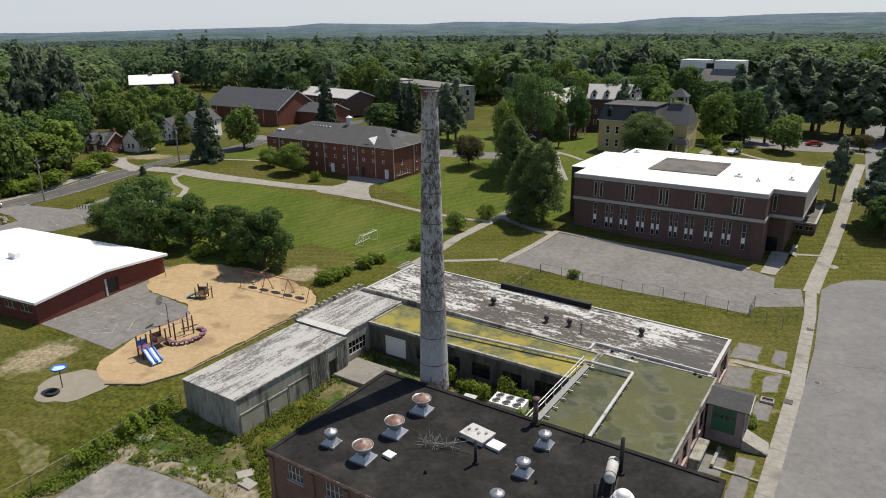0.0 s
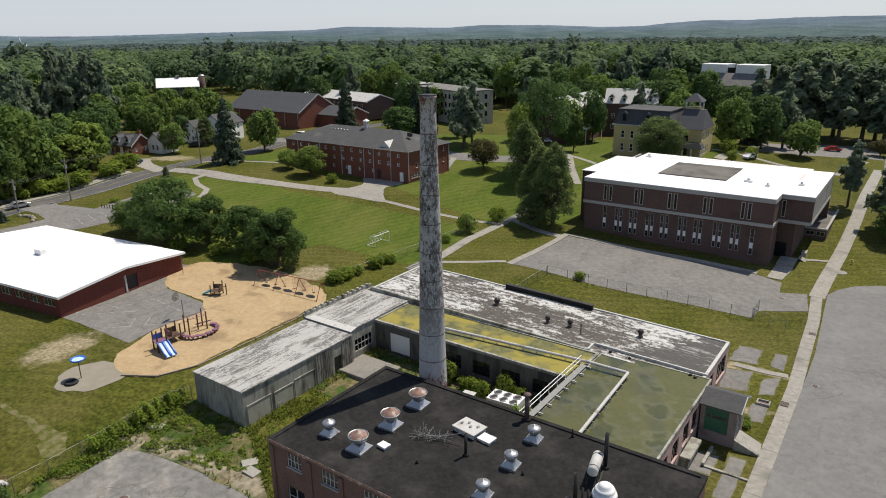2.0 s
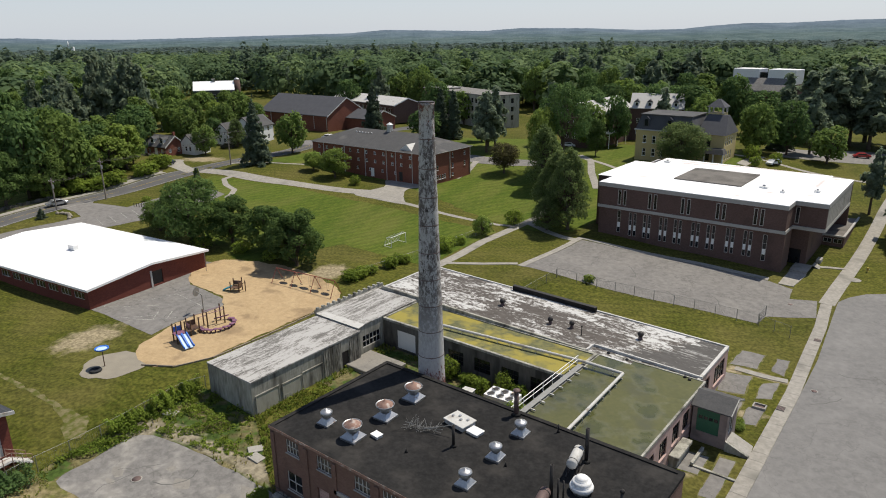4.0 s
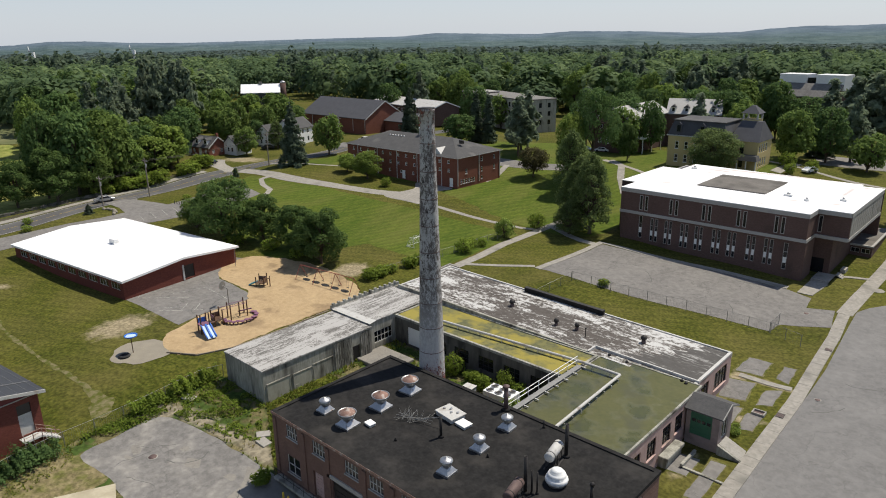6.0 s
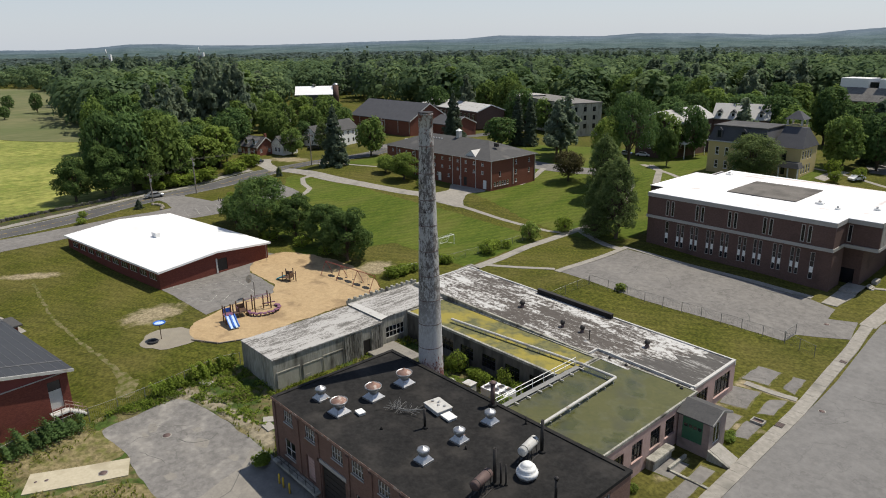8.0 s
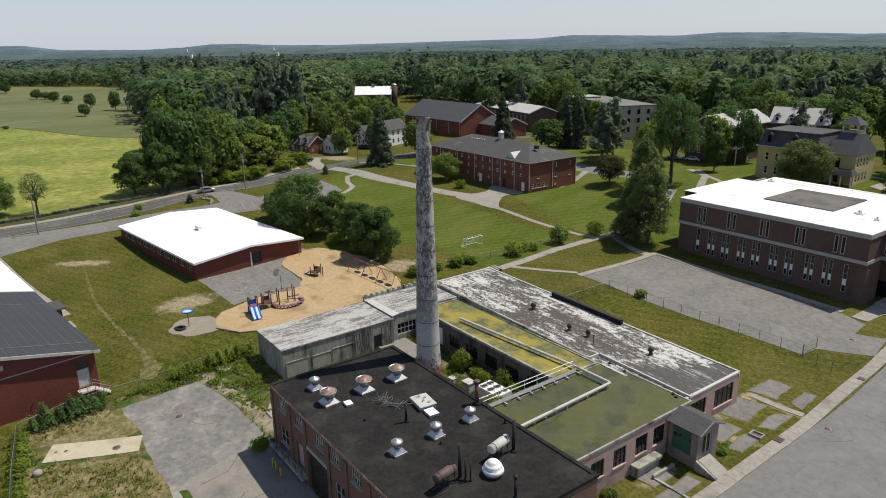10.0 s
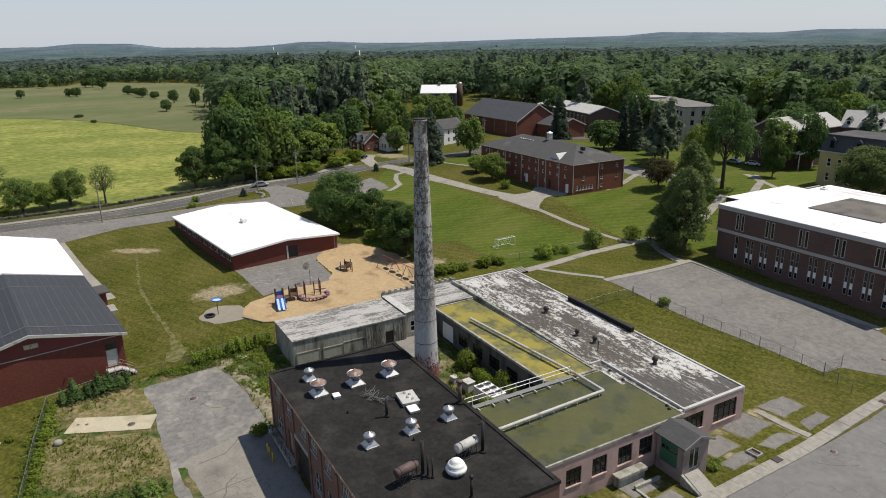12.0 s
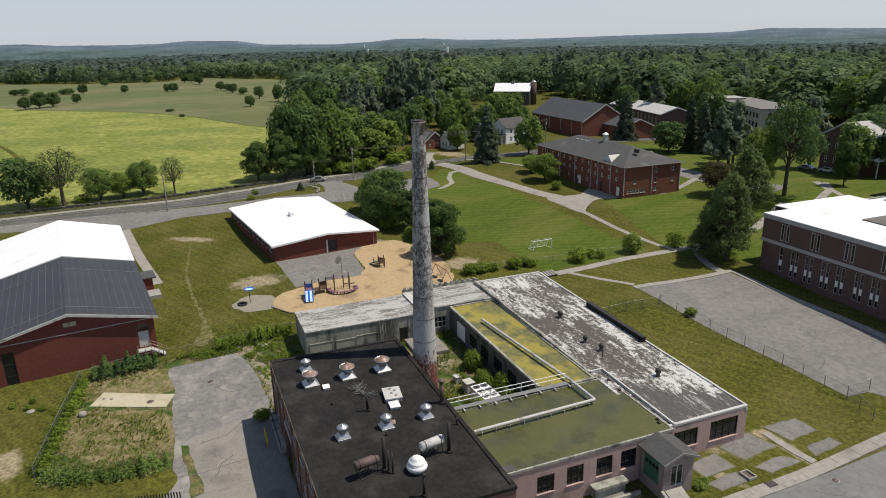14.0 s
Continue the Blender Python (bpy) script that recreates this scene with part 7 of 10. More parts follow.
PLANTING = """
oak -108 67.5 13.8 7.4; linden -118.5 67 7 4.4; maple -101.5 72 10 5.4; maple -92.5 74 9.4 5.2; maple -81.8 71.2 11 5.6; maple -86.5 72.5 8.6 4.4; bush -104 67 2.4 2.4; bush -96 70 2.2 2.2; bush -88 70.5 2 2
birch -53.8 116.5 18 5.0; birch -58.6 119.5 16.5 4.8; birch -57 114 8 3.6; birch -72 139 17 5.2; young -78 147 18 4.4; elm -75.4 153.4 23.2 8.2; copper -87.6 144.9 8.5 5
pine -104 160.5 17 5.6; pine -105.4 167 18 5.4; pine_b -110 170 16 5; maple -133 168 10.4 6; narrow -132.6 175.5 16 3; narrow -128.4 177 15.6 3; maple -75.6 172.4 11.5 3.2; oak -79.2 193.5 16.6 4.6; pine -97 186 19 6; oak -67 224 19 8.4; young -104 250 19 7.5; maple -42 204.5 13.5 5; linden -40.5 196 12 4.2
spruce -145.2 111.2 17 5; linden -152 129 13 5; young -129.4 117.3 5.4 3; young -121 117 8 4.4; bush -112 115.2 2.4 1.7; bush -149 95 2.4 0.9
bush_light -66 104.5 4.2 2.4; bush -64.4 113.5 3.6 2.2; bush -66 92.4 2.8 2.2; bush -67 95.5 2 1.4; bush -65.8 97.5 1.8 1.2
oak -161.5 -12 14 7.2; sparse -159.8 -3.5 16 7.5; linden -161.6 5.2 9.5 4.6; young -162 10.7 7.5 4.2; linden -162.6 15.7 10 4.8; sparse -159.5 23.6 11 3.6; bush -160 -7 3 3; bush -161 1 2.5 2.5; maple -163 46.6 12 6; maple -161 54.6 14.2 6.6; linden -160.6 63.6 12.8 5.6
olive -51 170.5 12 7.6; linden -23.5 202.4 10.5 5.6; pine_b -7.6 158 13 3.4; pine 0.5 149.5 15 6; spruce 3.2 156 12 4.5; maple 2 143 9 5; bush -36 181 3 1.8; bush -33 188 3.2 2; bush -38.5 187 4 2.6
linden -190 118 13 5; maple -195 105 15 6; linden -184 92 14 5.4; ash -178 84 15 5.4; linden -182 70 17 6.4; oak -192 78 18 6.8; oak -203 66 17 6.6
spruce -158 170 16 5; linden -201 146 15 6.5; linden -192 133 13 5; maple -186 126 9 3.6; linden -213 129 14 5.4; ash -207 124 12 5; linden -232 122 14 6; ash -217 118 15 5.4; linden -228 128 16 5.5; pine -214 96 20 5.6; pine -222 88 22 5.6; pine_b -229 100 22 5.6; pine -206 88 21 5.4; linden -205 130 14 5.4; ash -232 140 15 5
young -207 140 12 4; linden -186 142 12 4.4; maple -198 150 11 4.6; birch -176 127 10 3.4
pine -226 108 27.5 6.4; pine_b -252 123 26 6.4; pine -224.5 112.5 26 6; pine_b -238 121 27 6.2; pine -222.3 117 26.5 6; pine_b -247.7 133 25 6; pine -233 113 28 6.4; pine -220 121 24 5.6
pine -118 178 14 5; maple -90 198 17 7; oak -96 212 18 7.4; linden -84 186 15 5.6; pine -66 196 17 5; linden -40 196 15 5.6; oak -34 205 16 6; narrow -38 215 17 4; pine -30 214 18 5.5
linden -152 214 14 6; oak -166 214 17 6.8; pine -190 208 20 5.4; oak -205 205 16 6.4; linden -60 214 16 6; copper -90 215 12 6
pine -38 246 22 8.5; pine_b -31 243 23 9; pine -25 247 24 9; pine -19 242 23 9; pine_b -13 246 23 9; pine -7 241 22 9; pine_b -1 245 23 9; pine 5 240 22 9; pine -45 250 21 7; oak -50 243 17 7; pine -34 254 23 9; pine_b -22 256 23 9; pine -10 254 23 9; pine 1 252 22 9
"""
for item in PLANTING.replace("\n", ";").split(";"):
    w = item.split()
    if w:
        plant(w[0], *[float(v) for v in w[1:]])

# woods: single trees to about 330 m, then one body of far crowns
OPEN = [
    [(-157, -300), (-158, 42), (-180, 52), (-205, 64), (-262, 80), (-340, 92), (-400, 100), (-435, 117), (-508, 130), (-577, 132), (-641, 91), (-712, 48), (-640, 30), (-652, -17), (-675, -64), (-722, -116), (-830, -400)],
    [(-165, -400), (-163, 30), (-163, 118), (-175, 175), (-176, 215), (-40, 225), (40, 260), (60, -400)],
    [(-175, 84), (-200, 96), (-262, 118), (-285, 170), (-330, 200), (-310, 232), (-215, 232), (-160, 220), (-150, 120)],
    [(-60, 225), (40, 225), (40, 330), (-100, 345), (-110, 300), (-60, 262)],
    [(-175, 205), (-100, 205), (-95, 250), (-178, 262)],
]


def inside(x, y, poly):
    hit, n = False, len(poly)
    for i in range(n):
        (x0, y0), (x1, y1) = poly[i], poly[i - 1]
        if (y0 > y) != (y1 > y) and x < (x1 - x0) * (y - y0) / (y1 - y0) + x0:
            hit = not hit
    return hit


rng = np.random.default_rng(20)
planted = [(t.matrix_basis.translation.x, t.matrix_basis.translation.y) for t in bpy.data.objects if t.get("category") == "tree"]
LEFT_WOODS = [(-164, 68), (-160.5, 76), (-161.5, 88), (-168, 94), (-178, 92), (-200, 90), (-232, 96), (-262, 100), (-310, 104), (-300, 94), (-262, 82), (-230, 72), (-205, 68), (-182, 65)]
n_left = 0
for k in range(700):
    x, y = rng.uniform(-330, -160), rng.uniform(54, 97)
    if n_left > 62 or not inside(x, y, LEFT_WOODS) or min((x - a) ** 2 + (y - b) ** 2 for a, b in planted) < (34 if x > -230 else 60):
        continue
    planted.append((x, y))
    n_left += 1
    front = y < 70 or x > -170
    kind = ("oak_far", "linden_far", "maple_far", "ash_far", "oak_far", "linden_far", "young_far", "maple_far")[k % 8]
    plant(kind, x, y, rng.uniform(10, 14) if front else rng.uniform(12, 17), rng.uniform(4.6, 6.4), group="roadside woods")
for x, y, h, r in ((-397, -40, 13, 8), (-402, -34, 12, 8), (-391, -46, 10, 6), (-487, 31, 9, 6), (-492, 27, 8, 5), (-565, 52, 13, 7), (-599, 47, 11, 8), (-605, 42, 10, 6), (-483, 62, 9, 6), (-476, 66, 7, 5), (-449, 67, 9, 6), (-430, 72, 7, 5), (-390, 77, 11, 5), (-424, -24, 8, 5), (-506, -28, 10, 6), (-508, -37, 6, 7), (-512, -41, 5, 6), (-517, -66, 7, 7), (-521, -72, 6, 6), (-499, -1, 8, 5), (-641, 22, 12, 6), (-343, 66, 9, 4.5), (-363, 84, 14, 5), (-340, 26, 2, 4), (-316, 31, 2, 2.5), (-600, -20, 9, 6), (-620, 12, 9, 7)):
    plant("oak_far" if r > 5.5 else "maple_far", x, y, h * 0.75, r * 0.66, group="lone pasture trees", label="lone dark green tree in the pasture")

near_n, far_sets = 0, {"a": [], "b": [], "c": [], "d": [], "e": []}
taken = {}
for ring in range(4):
    r0, r1, count, gap = ((150, 340, 520, 7.0), (300, 760, 6500, 12.0), (740, 1400, 7000, 14), (1380, 2700, 9000, 24))[ring]
    for k in range(count):
        az = radians(rng.uniform(-6, 108))
        rr = math.sqrt(rng.uniform(r0 * r0, r1 * r1))
        x, y = 10 - rr * math.sin(az), 20 + rr * math.cos(az)
        if any(inside(x, y, p) for p in OPEN):
            continue
        cell = (ring, int(x // gap), int(y // gap))
        if cell in taken:
            continue
        taken[cell] = 1
        patch = noise.noise((x / 130, y / 130, 3.0)) + 0.35 * noise.noise((x / 30, y / 30, 9.0))
        if ring == 0:
            if near_n > 170:
                continue
            near_n += 1
            kind = (("pine", "pine_b")[k % 2] if patch > 0.12 else ("oak", "linden", "ash", "maple", "linden", "oak")[k % 6]) + "_far"
            plant(kind, x, y, rng.uniform(16, 23), rng.uniform(5.0, 7.4), group="woodland trees")
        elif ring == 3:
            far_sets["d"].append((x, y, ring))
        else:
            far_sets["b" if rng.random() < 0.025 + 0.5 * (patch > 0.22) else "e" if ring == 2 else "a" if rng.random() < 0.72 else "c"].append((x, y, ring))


def needle_crown(rng, h, r, leaves):
    """Leaf places and facings of an old pine: uneven shelves of needles on one side or the other."""
    pts, nor = [], []
    for k in range(9):
        f = k / 8
        reach = r * (1.02 - 0.62 * f ** 1.3) * rng.uniform(0.7, 1.1)
        a, off = rng.uniform(0, 6.28), reach * rng.uniform(0, 0.4)
        n = max(4, int(leaves * (1.25 - f) / 6.75))
        s, b = np.sqrt(rng.random(n)) * reach, rng.uniform(0, 6.28, n)
        pts.append(np.stack([np.cos(b) * s + off * math.cos(a), np.sin(b) * s + off * math.sin(a), h * (0.16 + 0.82 * f) + rng.normal(0, h * 0.045, n) - 0.1 * s], 1))
        nor.append(np.stack([np.cos(b) * 0.9, np.sin(b) * 0.9, np.full(n, 0.8)], 1))
    return np.concatenate(pts), np.concatenate(nor)


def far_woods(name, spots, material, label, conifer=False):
    """Woodland as one body: crowns of leaf sprays from a few patterns, turned and sized tree by tree."""
    patterns = {}
    for ring, (sprays, size, boughs) in {1: (330, 1.5, 11), 2: (84, 2.9, 8), 3: (20, 5.6, 6)}.items():
        for k in range(6):
            if conifer:
                p, q = needle_crown(rng, 1.0, 0.24, sprays)
            else:
                p, q, _ = leafy_crown(rng, 1.0, 0.4, sprays, boughs, -0.08, dome=1.5, rough_=0.2, big=1.45)
            v, _ = leaf_cards(p * 16, q, size, rng, 1.2, 0.4 if conifer else 0.22)
            patterns[ring, k] = v / 16
    vs = []
    for i, (x, y, ring) in enumerate(spots):
        tall = rng.uniform(18, 25) if conifer else rng.uniform(14, 22)
        tall *= (1.0, 1.12 - 0.42 * min(1, max(0, (math.hypot(x, y) - 300) / 460)), 0.66, 0.55)[ring]
        wide = tall * (rng.uniform(0.9, 1.2) if conifer else rng.uniform(0.86, 1.12)) * (1.0, 1.12, 1.8, 3.6)[ring]
        a = rng.uniform(0, 6.28)
        turn = np.array([(math.cos(a) * wide, math.sin(a) * wide, 0), (-math.sin(a) * wide, math.cos(a) * wide, 0), (0, 0, tall)])
        vs.append(patterns[ring, i % 6] @ turn + np.array([x, y, hz(x, y)]))
    v = np.concatenate(vs)
    tagged(from_arrays(name, v, np.arange(len(v)).reshape(-1, 4), material), label, "woods", kind="stuff")


# Each farther ring takes a canopy with more haze in its colour.
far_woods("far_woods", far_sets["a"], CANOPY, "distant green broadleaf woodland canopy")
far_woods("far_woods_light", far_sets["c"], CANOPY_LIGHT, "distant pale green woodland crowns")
far_woods("farther_woods", far_sets["e"], CANOPY_HAZED, "farther green woodland of round crowns")
far_woods("horizon_woods", far_sets["d"], CANOPY_FAR_HAZED, "far hazy woodland of round crowns")
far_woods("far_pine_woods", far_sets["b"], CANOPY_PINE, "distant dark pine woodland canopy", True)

# ---- distant hills ----
SKYLINE = [(-12, 0.5), (1, 0.46), (6, 0.46), (9, 0.43), (12.5, 0.3), (15.5, 0.32), (18, 0.16), (20, -0.04), (23, -0.06), (27, 0.12), (32.3, 0.2), (35.2, 0.02), (39.7, 0.12), (43.2, 0.2), (46, -0.02), (53.5, -0.12), (58, -0.2), (62.5, -0.26), (66.4, -0.2), (69.4, -0.05), (71.8, -0.05), (73.8, -0.24), (76.6, -0.36), (82, -0.27), (84.2, 0.05), (87.9, 0.11), (89.9, -0.06), (93, -0.08), (96.7, -0.04), (98.6, 0.1), (101, 0.1), (115, 0.0)]
# Farthest first: air haze is put into each ridge's colours, paler and bluer away.
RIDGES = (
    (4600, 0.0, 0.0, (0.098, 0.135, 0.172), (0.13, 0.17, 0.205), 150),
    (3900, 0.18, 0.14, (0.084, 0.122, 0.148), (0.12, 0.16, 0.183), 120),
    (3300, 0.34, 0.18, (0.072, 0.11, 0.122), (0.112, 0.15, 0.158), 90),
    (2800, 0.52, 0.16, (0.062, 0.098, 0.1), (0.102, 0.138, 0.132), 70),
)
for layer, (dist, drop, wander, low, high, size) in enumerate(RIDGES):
    mt = mat("hazed_ridge", low, high, size, 1.0, fine=9, stain=tuple(0.86 * c for c in low), stain_size=size * 1.4, stain_at=0.53, soft=1.5, contrast=0.09)
    hn, hl = mt.node_tree.nodes, mt.node_tree.links
    tex, pos, bmp = hn.new("ShaderNodeTexNoise"), hn.new("ShaderNodeNewGeometry"), hn.new("ShaderNodeBump")
    tex.inputs["Scale"].default_value, tex.inputs["Detail"].default_value = 0.05, 7
    bmp.inputs["Strength"].default_value, bmp.inputs["Distance"].default_value = 0.7, 12.0
    hl.new(pos.outputs["Position"], tex.inputs["Vector"])
    hl.new(tex.outputs["Fac"], bmp.inputs["Height"])
    hl.new(bmp.outputs[0], hn["Principled BSDF"].inputs["Normal"])
    az = np.arange(-12, 115.01, 0.12)
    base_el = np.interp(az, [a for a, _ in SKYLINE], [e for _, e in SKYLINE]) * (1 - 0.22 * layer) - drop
    el = np.array([e + wander * noise.noise((a * 0.11, layer * 3.0, 0)) + 0.5 * wander * noise.noise((a * 0.4, layer * 5.0, 1)) + 0.022 * noise.noise((a * 2.2, layer, 5)) + 0.014 * noise.noise((a * 7.0, layer, 2)) + 0.01 * noise.noise((a * 17.0, layer, 8)) for a, e in zip(az, base_el)])
    top = 45 + dist * np.tan(np.radians(el))
    rows = []
    for back, f in ((-800, 0.0), (-560, 0.3), (-340, 0.6), (-160, 0.85), (0, 1.0), (90, 0.75)):
        d = dist + back
        z = -16 + (top + 16) * f + np.array([(f > 0) * (f < 1) * (5.0 * noise.noise((a * 0.9, back / 300.0, layer * 7.0)) + 3.0 * noise.noise((a * 6.0, back / 90.0, 3.0))) for a in az])
        rows.append(np.stack([10 - d * np.sin(np.radians(az)), 20 + d * np.cos(np.radians(az)), z], 1))
    v = np.concatenate(rows)
    n = len(az)
    f = np.array([(r * n + i, r * n + i + 1, (r + 1) * n + i + 1, (r + 1) * n + i) for r in range(len(rows) - 1) for i in range(n - 1)])
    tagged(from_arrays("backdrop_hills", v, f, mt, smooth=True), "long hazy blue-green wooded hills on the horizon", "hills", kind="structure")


# ---- other buildings of the campus and the village ----
def grid_openings(length, z0, rows, cols, w, h, pitch_z, margin=1.2):
    gap = (length - 2 * margin) / cols
    return [(margin + gap * (i + 0.5) - w / 2, margin + gap * (i + 0.5) + w / 2, z0 + j * pitch_z, z0 + j * pitch_z + h) for j in range(rows) for i in range(cols)]




def slab_between(a, b, c, d, thick):
    """A roof slope through four corners, thick downwards."""
    low = [(p[0], p[1], p[2] - thick) for p in (a, b, c, d)]
    return solid([*low, a, b, c, d], SIX)


def house(name, label, cx, cy, w, d, turn, z0, eave, ridge, wall_mat, roof_mat, kind="gable_x", south=(), east=(), win=(2, 2), frame_mat=None, over=0.35, category="house", sill=None, depth=0.25, trim=None):
    """A house over a rectangle, with its gables at the ends of x (gable_x) or of y (gable_y), a hip roof, or a flat one."""
    t = thing(name, label, category, pose(cx, cy, 0, 0, 0, turn))
    x0, x1, y0, y1 = -w / 2, w / 2, -d / 2, d / 2
    m = walls_round(t, x0, x1, y0, y1, z0 - 1.5, eave, wall_mat, depth, south=south, east=east)
    for key, holes in (("south", south), ("east", east)):
        for h in holes:
            window(t, m[key], *h, cols=win[0], rows=win[1], frame_mat=frame_mat or WHITE, bar=0.09, sill=sill)
    o, th = over, 0.22
    if kind == "flat":
        part("roof", box(x0 - 0.2, x1 + 0.2, y0 - 0.2, y1 + 0.2, eave + 0.002, eave + 0.35, bevel=0.03), roof_mat, t)
    elif kind == "hip":
        k = d / 2
        rx0, rx1 = x0 + k * 1.05, x1 - k * 1.05
        e = eave + 0.12
        P = {"a": (x0 - o, y0 - o, e), "b": (x1 + o, y0 - o, e), "c": (x1 + o, y1 + o, e), "d": (x0 - o, y1 + o, e), "r": (rx0, 0, ridge), "s": (rx1, 0, ridge)}
        bm = solid([P["a"], P["b"], P["c"], P["d"], P["r"], P["s"]], [(0, 1, 5, 4), (1, 2, 5), (2, 3, 4, 5), (3, 0, 4), (0, 1, 2, 3)])
        part("roof", bm, roof_mat, t)
        part("eave_board", box(x0 - o - 0.05, x1 + o + 0.05, y0 - o - 0.05, y1 + o + 0.05, eave + 0.002, e - 0.003), trim or TRIM, t)
    else:
        if kind == "gable_x":
            for s in (-1, 1):
                part("roof", slab_between((x0 - o, s * (d / 2 + o), eave - 0.05), (x1 + o, s * (d / 2 + o), eave - 0.05), (x1 + o, 0, ridge), (x0 - o, 0, ridge), th), roof_mat, t)
            for x in (x0, x1 - 0.25):
                part("gable", solid([(x, y0, eave), (x, y1, eave), (x, 0, ridge - 0.25), (x + 0.25, y0, eave), (x + 0.25, y1, eave), (x + 0.25, 0, ridge - 0.25)], [(0, 1, 2), (3, 4, 5), (0, 1, 4, 3), (1, 2, 5, 4), (2, 0, 3, 5)]), wall_mat, t)
            if trim:
                for s in (-1, 1):
                    part("bargeboard", solid([(x1 + o, s * (d / 2 + o), eave - 0.4), (x1 + o + 0.1, s * (d / 2 + o), eave - 0.4), (x1 + o + 0.1, 0, ridge - 0.35), (x1 + o, 0, ridge - 0.35), (x1 + o, s * (d / 2 + o), eave), (x1 + o + 0.1, s * (d / 2 + o), eave), (x1 + o + 0.1, 0, ridge + 0.05), (x1 + o, 0, ridge + 0.05)], SIX), trim, t)
        else:
            for s in (-1, 1):
                part("roof", slab_between((s * (w / 2 + o), y0 - o, eave - 0.05), (s * (w / 2 + o), y1 + o, eave - 0.05), (0, y1 + o, ridge), (0, y0 - o, ridge), th), roof_mat, t)
            for y in (y0, y1 - 0.25):
                part("gable", solid([(x0, y, eave), (x1, y, eave), (0, y, ridge - 0.25), (x0, y + 0.25, eave), (x1, y + 0.25, eave), (0, y + 0.25, ridge - 0.25)], [(0, 1, 2), (3, 4, 5), (0, 1, 4, 3), (1, 2, 5, 4), (2, 0, 3, 5)]), wall_mat, t)
    return t, m


# long brick hall with hip roof
bs = [h for h in grid_openings(41, 13.2, 2, 13, 0.75, 0.8, 2.1)] + [(8 + k * 4.4, 8.7 + k * 4.4, 11.0, 11.8) for k in range(6)]
be = [(1.2 + k * 0.95, 1.85 + k * 0.95, 10.3, 11.4) for k in range(6)] + [(3.0, 3.7, 12.6, 13.8), (9.0, 9.7, 15.0, 16.1), (9.0, 9.7, 12.4, 13.6), (14.0, 14.7, 12.3, 13.5), (14.0, 14.7, 15.0, 16.0), (9.0, 9.7, 10.4, 11.2)]
bh, bhm = house("brick_hall", "long red brick hall with grey hipped roof", -115.4, 131.6, 41.2, 16.8, 0, 9.3, 16.75, 20.2, BRICK_HALL, SHINGLE, "hip", bs, be, (1, 2), WHITE, 0.45, "building", TRIM)
for u in (4.5, 12.5, 20.0, 27.5, 30.6, 36.0):
    part("downspout", box(u - 0.07, u + 0.07, -0.14, -0.003, 9.2, 16.7), OFFWHITE, bh).matrix_basis = bhm["south"]
for u in (0.12, 8.2, 16.6):
    part("downspout", box(u - 0.07, u + 0.07, -0.14, -0.003, 10.0, 16.7), OFFWHITE, bh).matrix_basis = bhm["east"]
for u, mt, lab in ((32.2, DARK_METAL, "dark recessed doorway"), (39.2, WHITE, "white door"), (22.5, WHITE, "white door")):
    part("door", box(u - 0.55, u + 0.55, -0.06, -0.003, 9.6, 11.8, bevel=0.02), mt, bh, lab).matrix_basis = bhm["south"]
cup = part("cupola", box(0.2, 1.3, -0.7, 0.4, 18.6, 21.8, bevel=0.03), OFFWHITE, bh, "white boxed chimney")
part("cap", solid([(0.08, -0.82, 21.801), (1.42, -0.82, 21.801), (1.42, 0.52, 21.801), (0.08, 0.52, 21.801), (0.75, -0.15, 22.4)], [(0, 1, 2, 3), (0, 1, 4), (1, 2, 4), (2, 3, 4), (3, 0, 4)]), WHITE, cup)
for k in range(6):
    part("roof_vent", turned([(0.28, 0), (0.22, 0.3), (0.02, 0.42)], 10), GALV, bh).location = (-9.5 + k * 1.1, -2.2, 19.25)
part("cricket", solid([(10.6, -8.0, 16.95), (15.2, -8.0, 16.95), (12.9, -7.6, 18.6), (12.9, -3.9, 18.65)], [(0, 1, 2), (1, 3, 2), (0, 2, 3), (0, 1, 3)]), OFFWHITE, bh, "pale triangular roof cricket")
part("roof_hood", box(15.5, 16.6, -2.0, -1.2, 19.2, 20.1, bevel=0.05), DARK_METAL, bh)

# gymnasium and low wings behind it
gy_, gym_m = house("gymnasium", "large brick gymnasium with dark gabled roof", -191.5, 172, 37, 19, 0, 12.5, 17.2, 23.0, BRICK_HALL, SHINGLE_DARK, "gable_x", [], [], over=0.3, category="building", trim=OFFWHITE)
for u in (6, 14, 22, 30, 36.6):
    part("downspout", box(u - 0.07, u + 0.07, -0.14, -0.003, 12.4, 17.1), OFFWHITE, gy_).matrix_basis = gym_m["south"]
house("brick_wing", "small brick gabled wing beside the gymnasium", -166.6, 177.5, 12.6, 12, 0, 12.4, 16.0, 18.6, BRICK_HALL, SHINGLE_DARK, "gable_x", [], [], category="building", trim=OFFWHITE)
house("cafeteria", "long low building with pale metal roof", -192, 206, 46, 13, -12, 12.8, 18.2, 20.6, BRICK_DARK, OFFWHITE, "gable_x", grid_openings(46, 14.6, 1, 14, 1.8, 2.4, 3), [], (2, 1), category="building", trim=WHITE)
# dormitory far behind
house("dormitory", "three-storey pale concrete dormitory with flat roof", -154, 223, 44, 14, -23, 11.2, 22.0, 0, PALE_BOARD, ASPHALT, "flat", grid_openings(44, 12.9, 3, 15, 1.4, 1.7, 3.1), grid_openings(14, 12.9, 3, 3, 1.2, 1.7, 3.1), (2, 1), DARK_METAL, category="building")
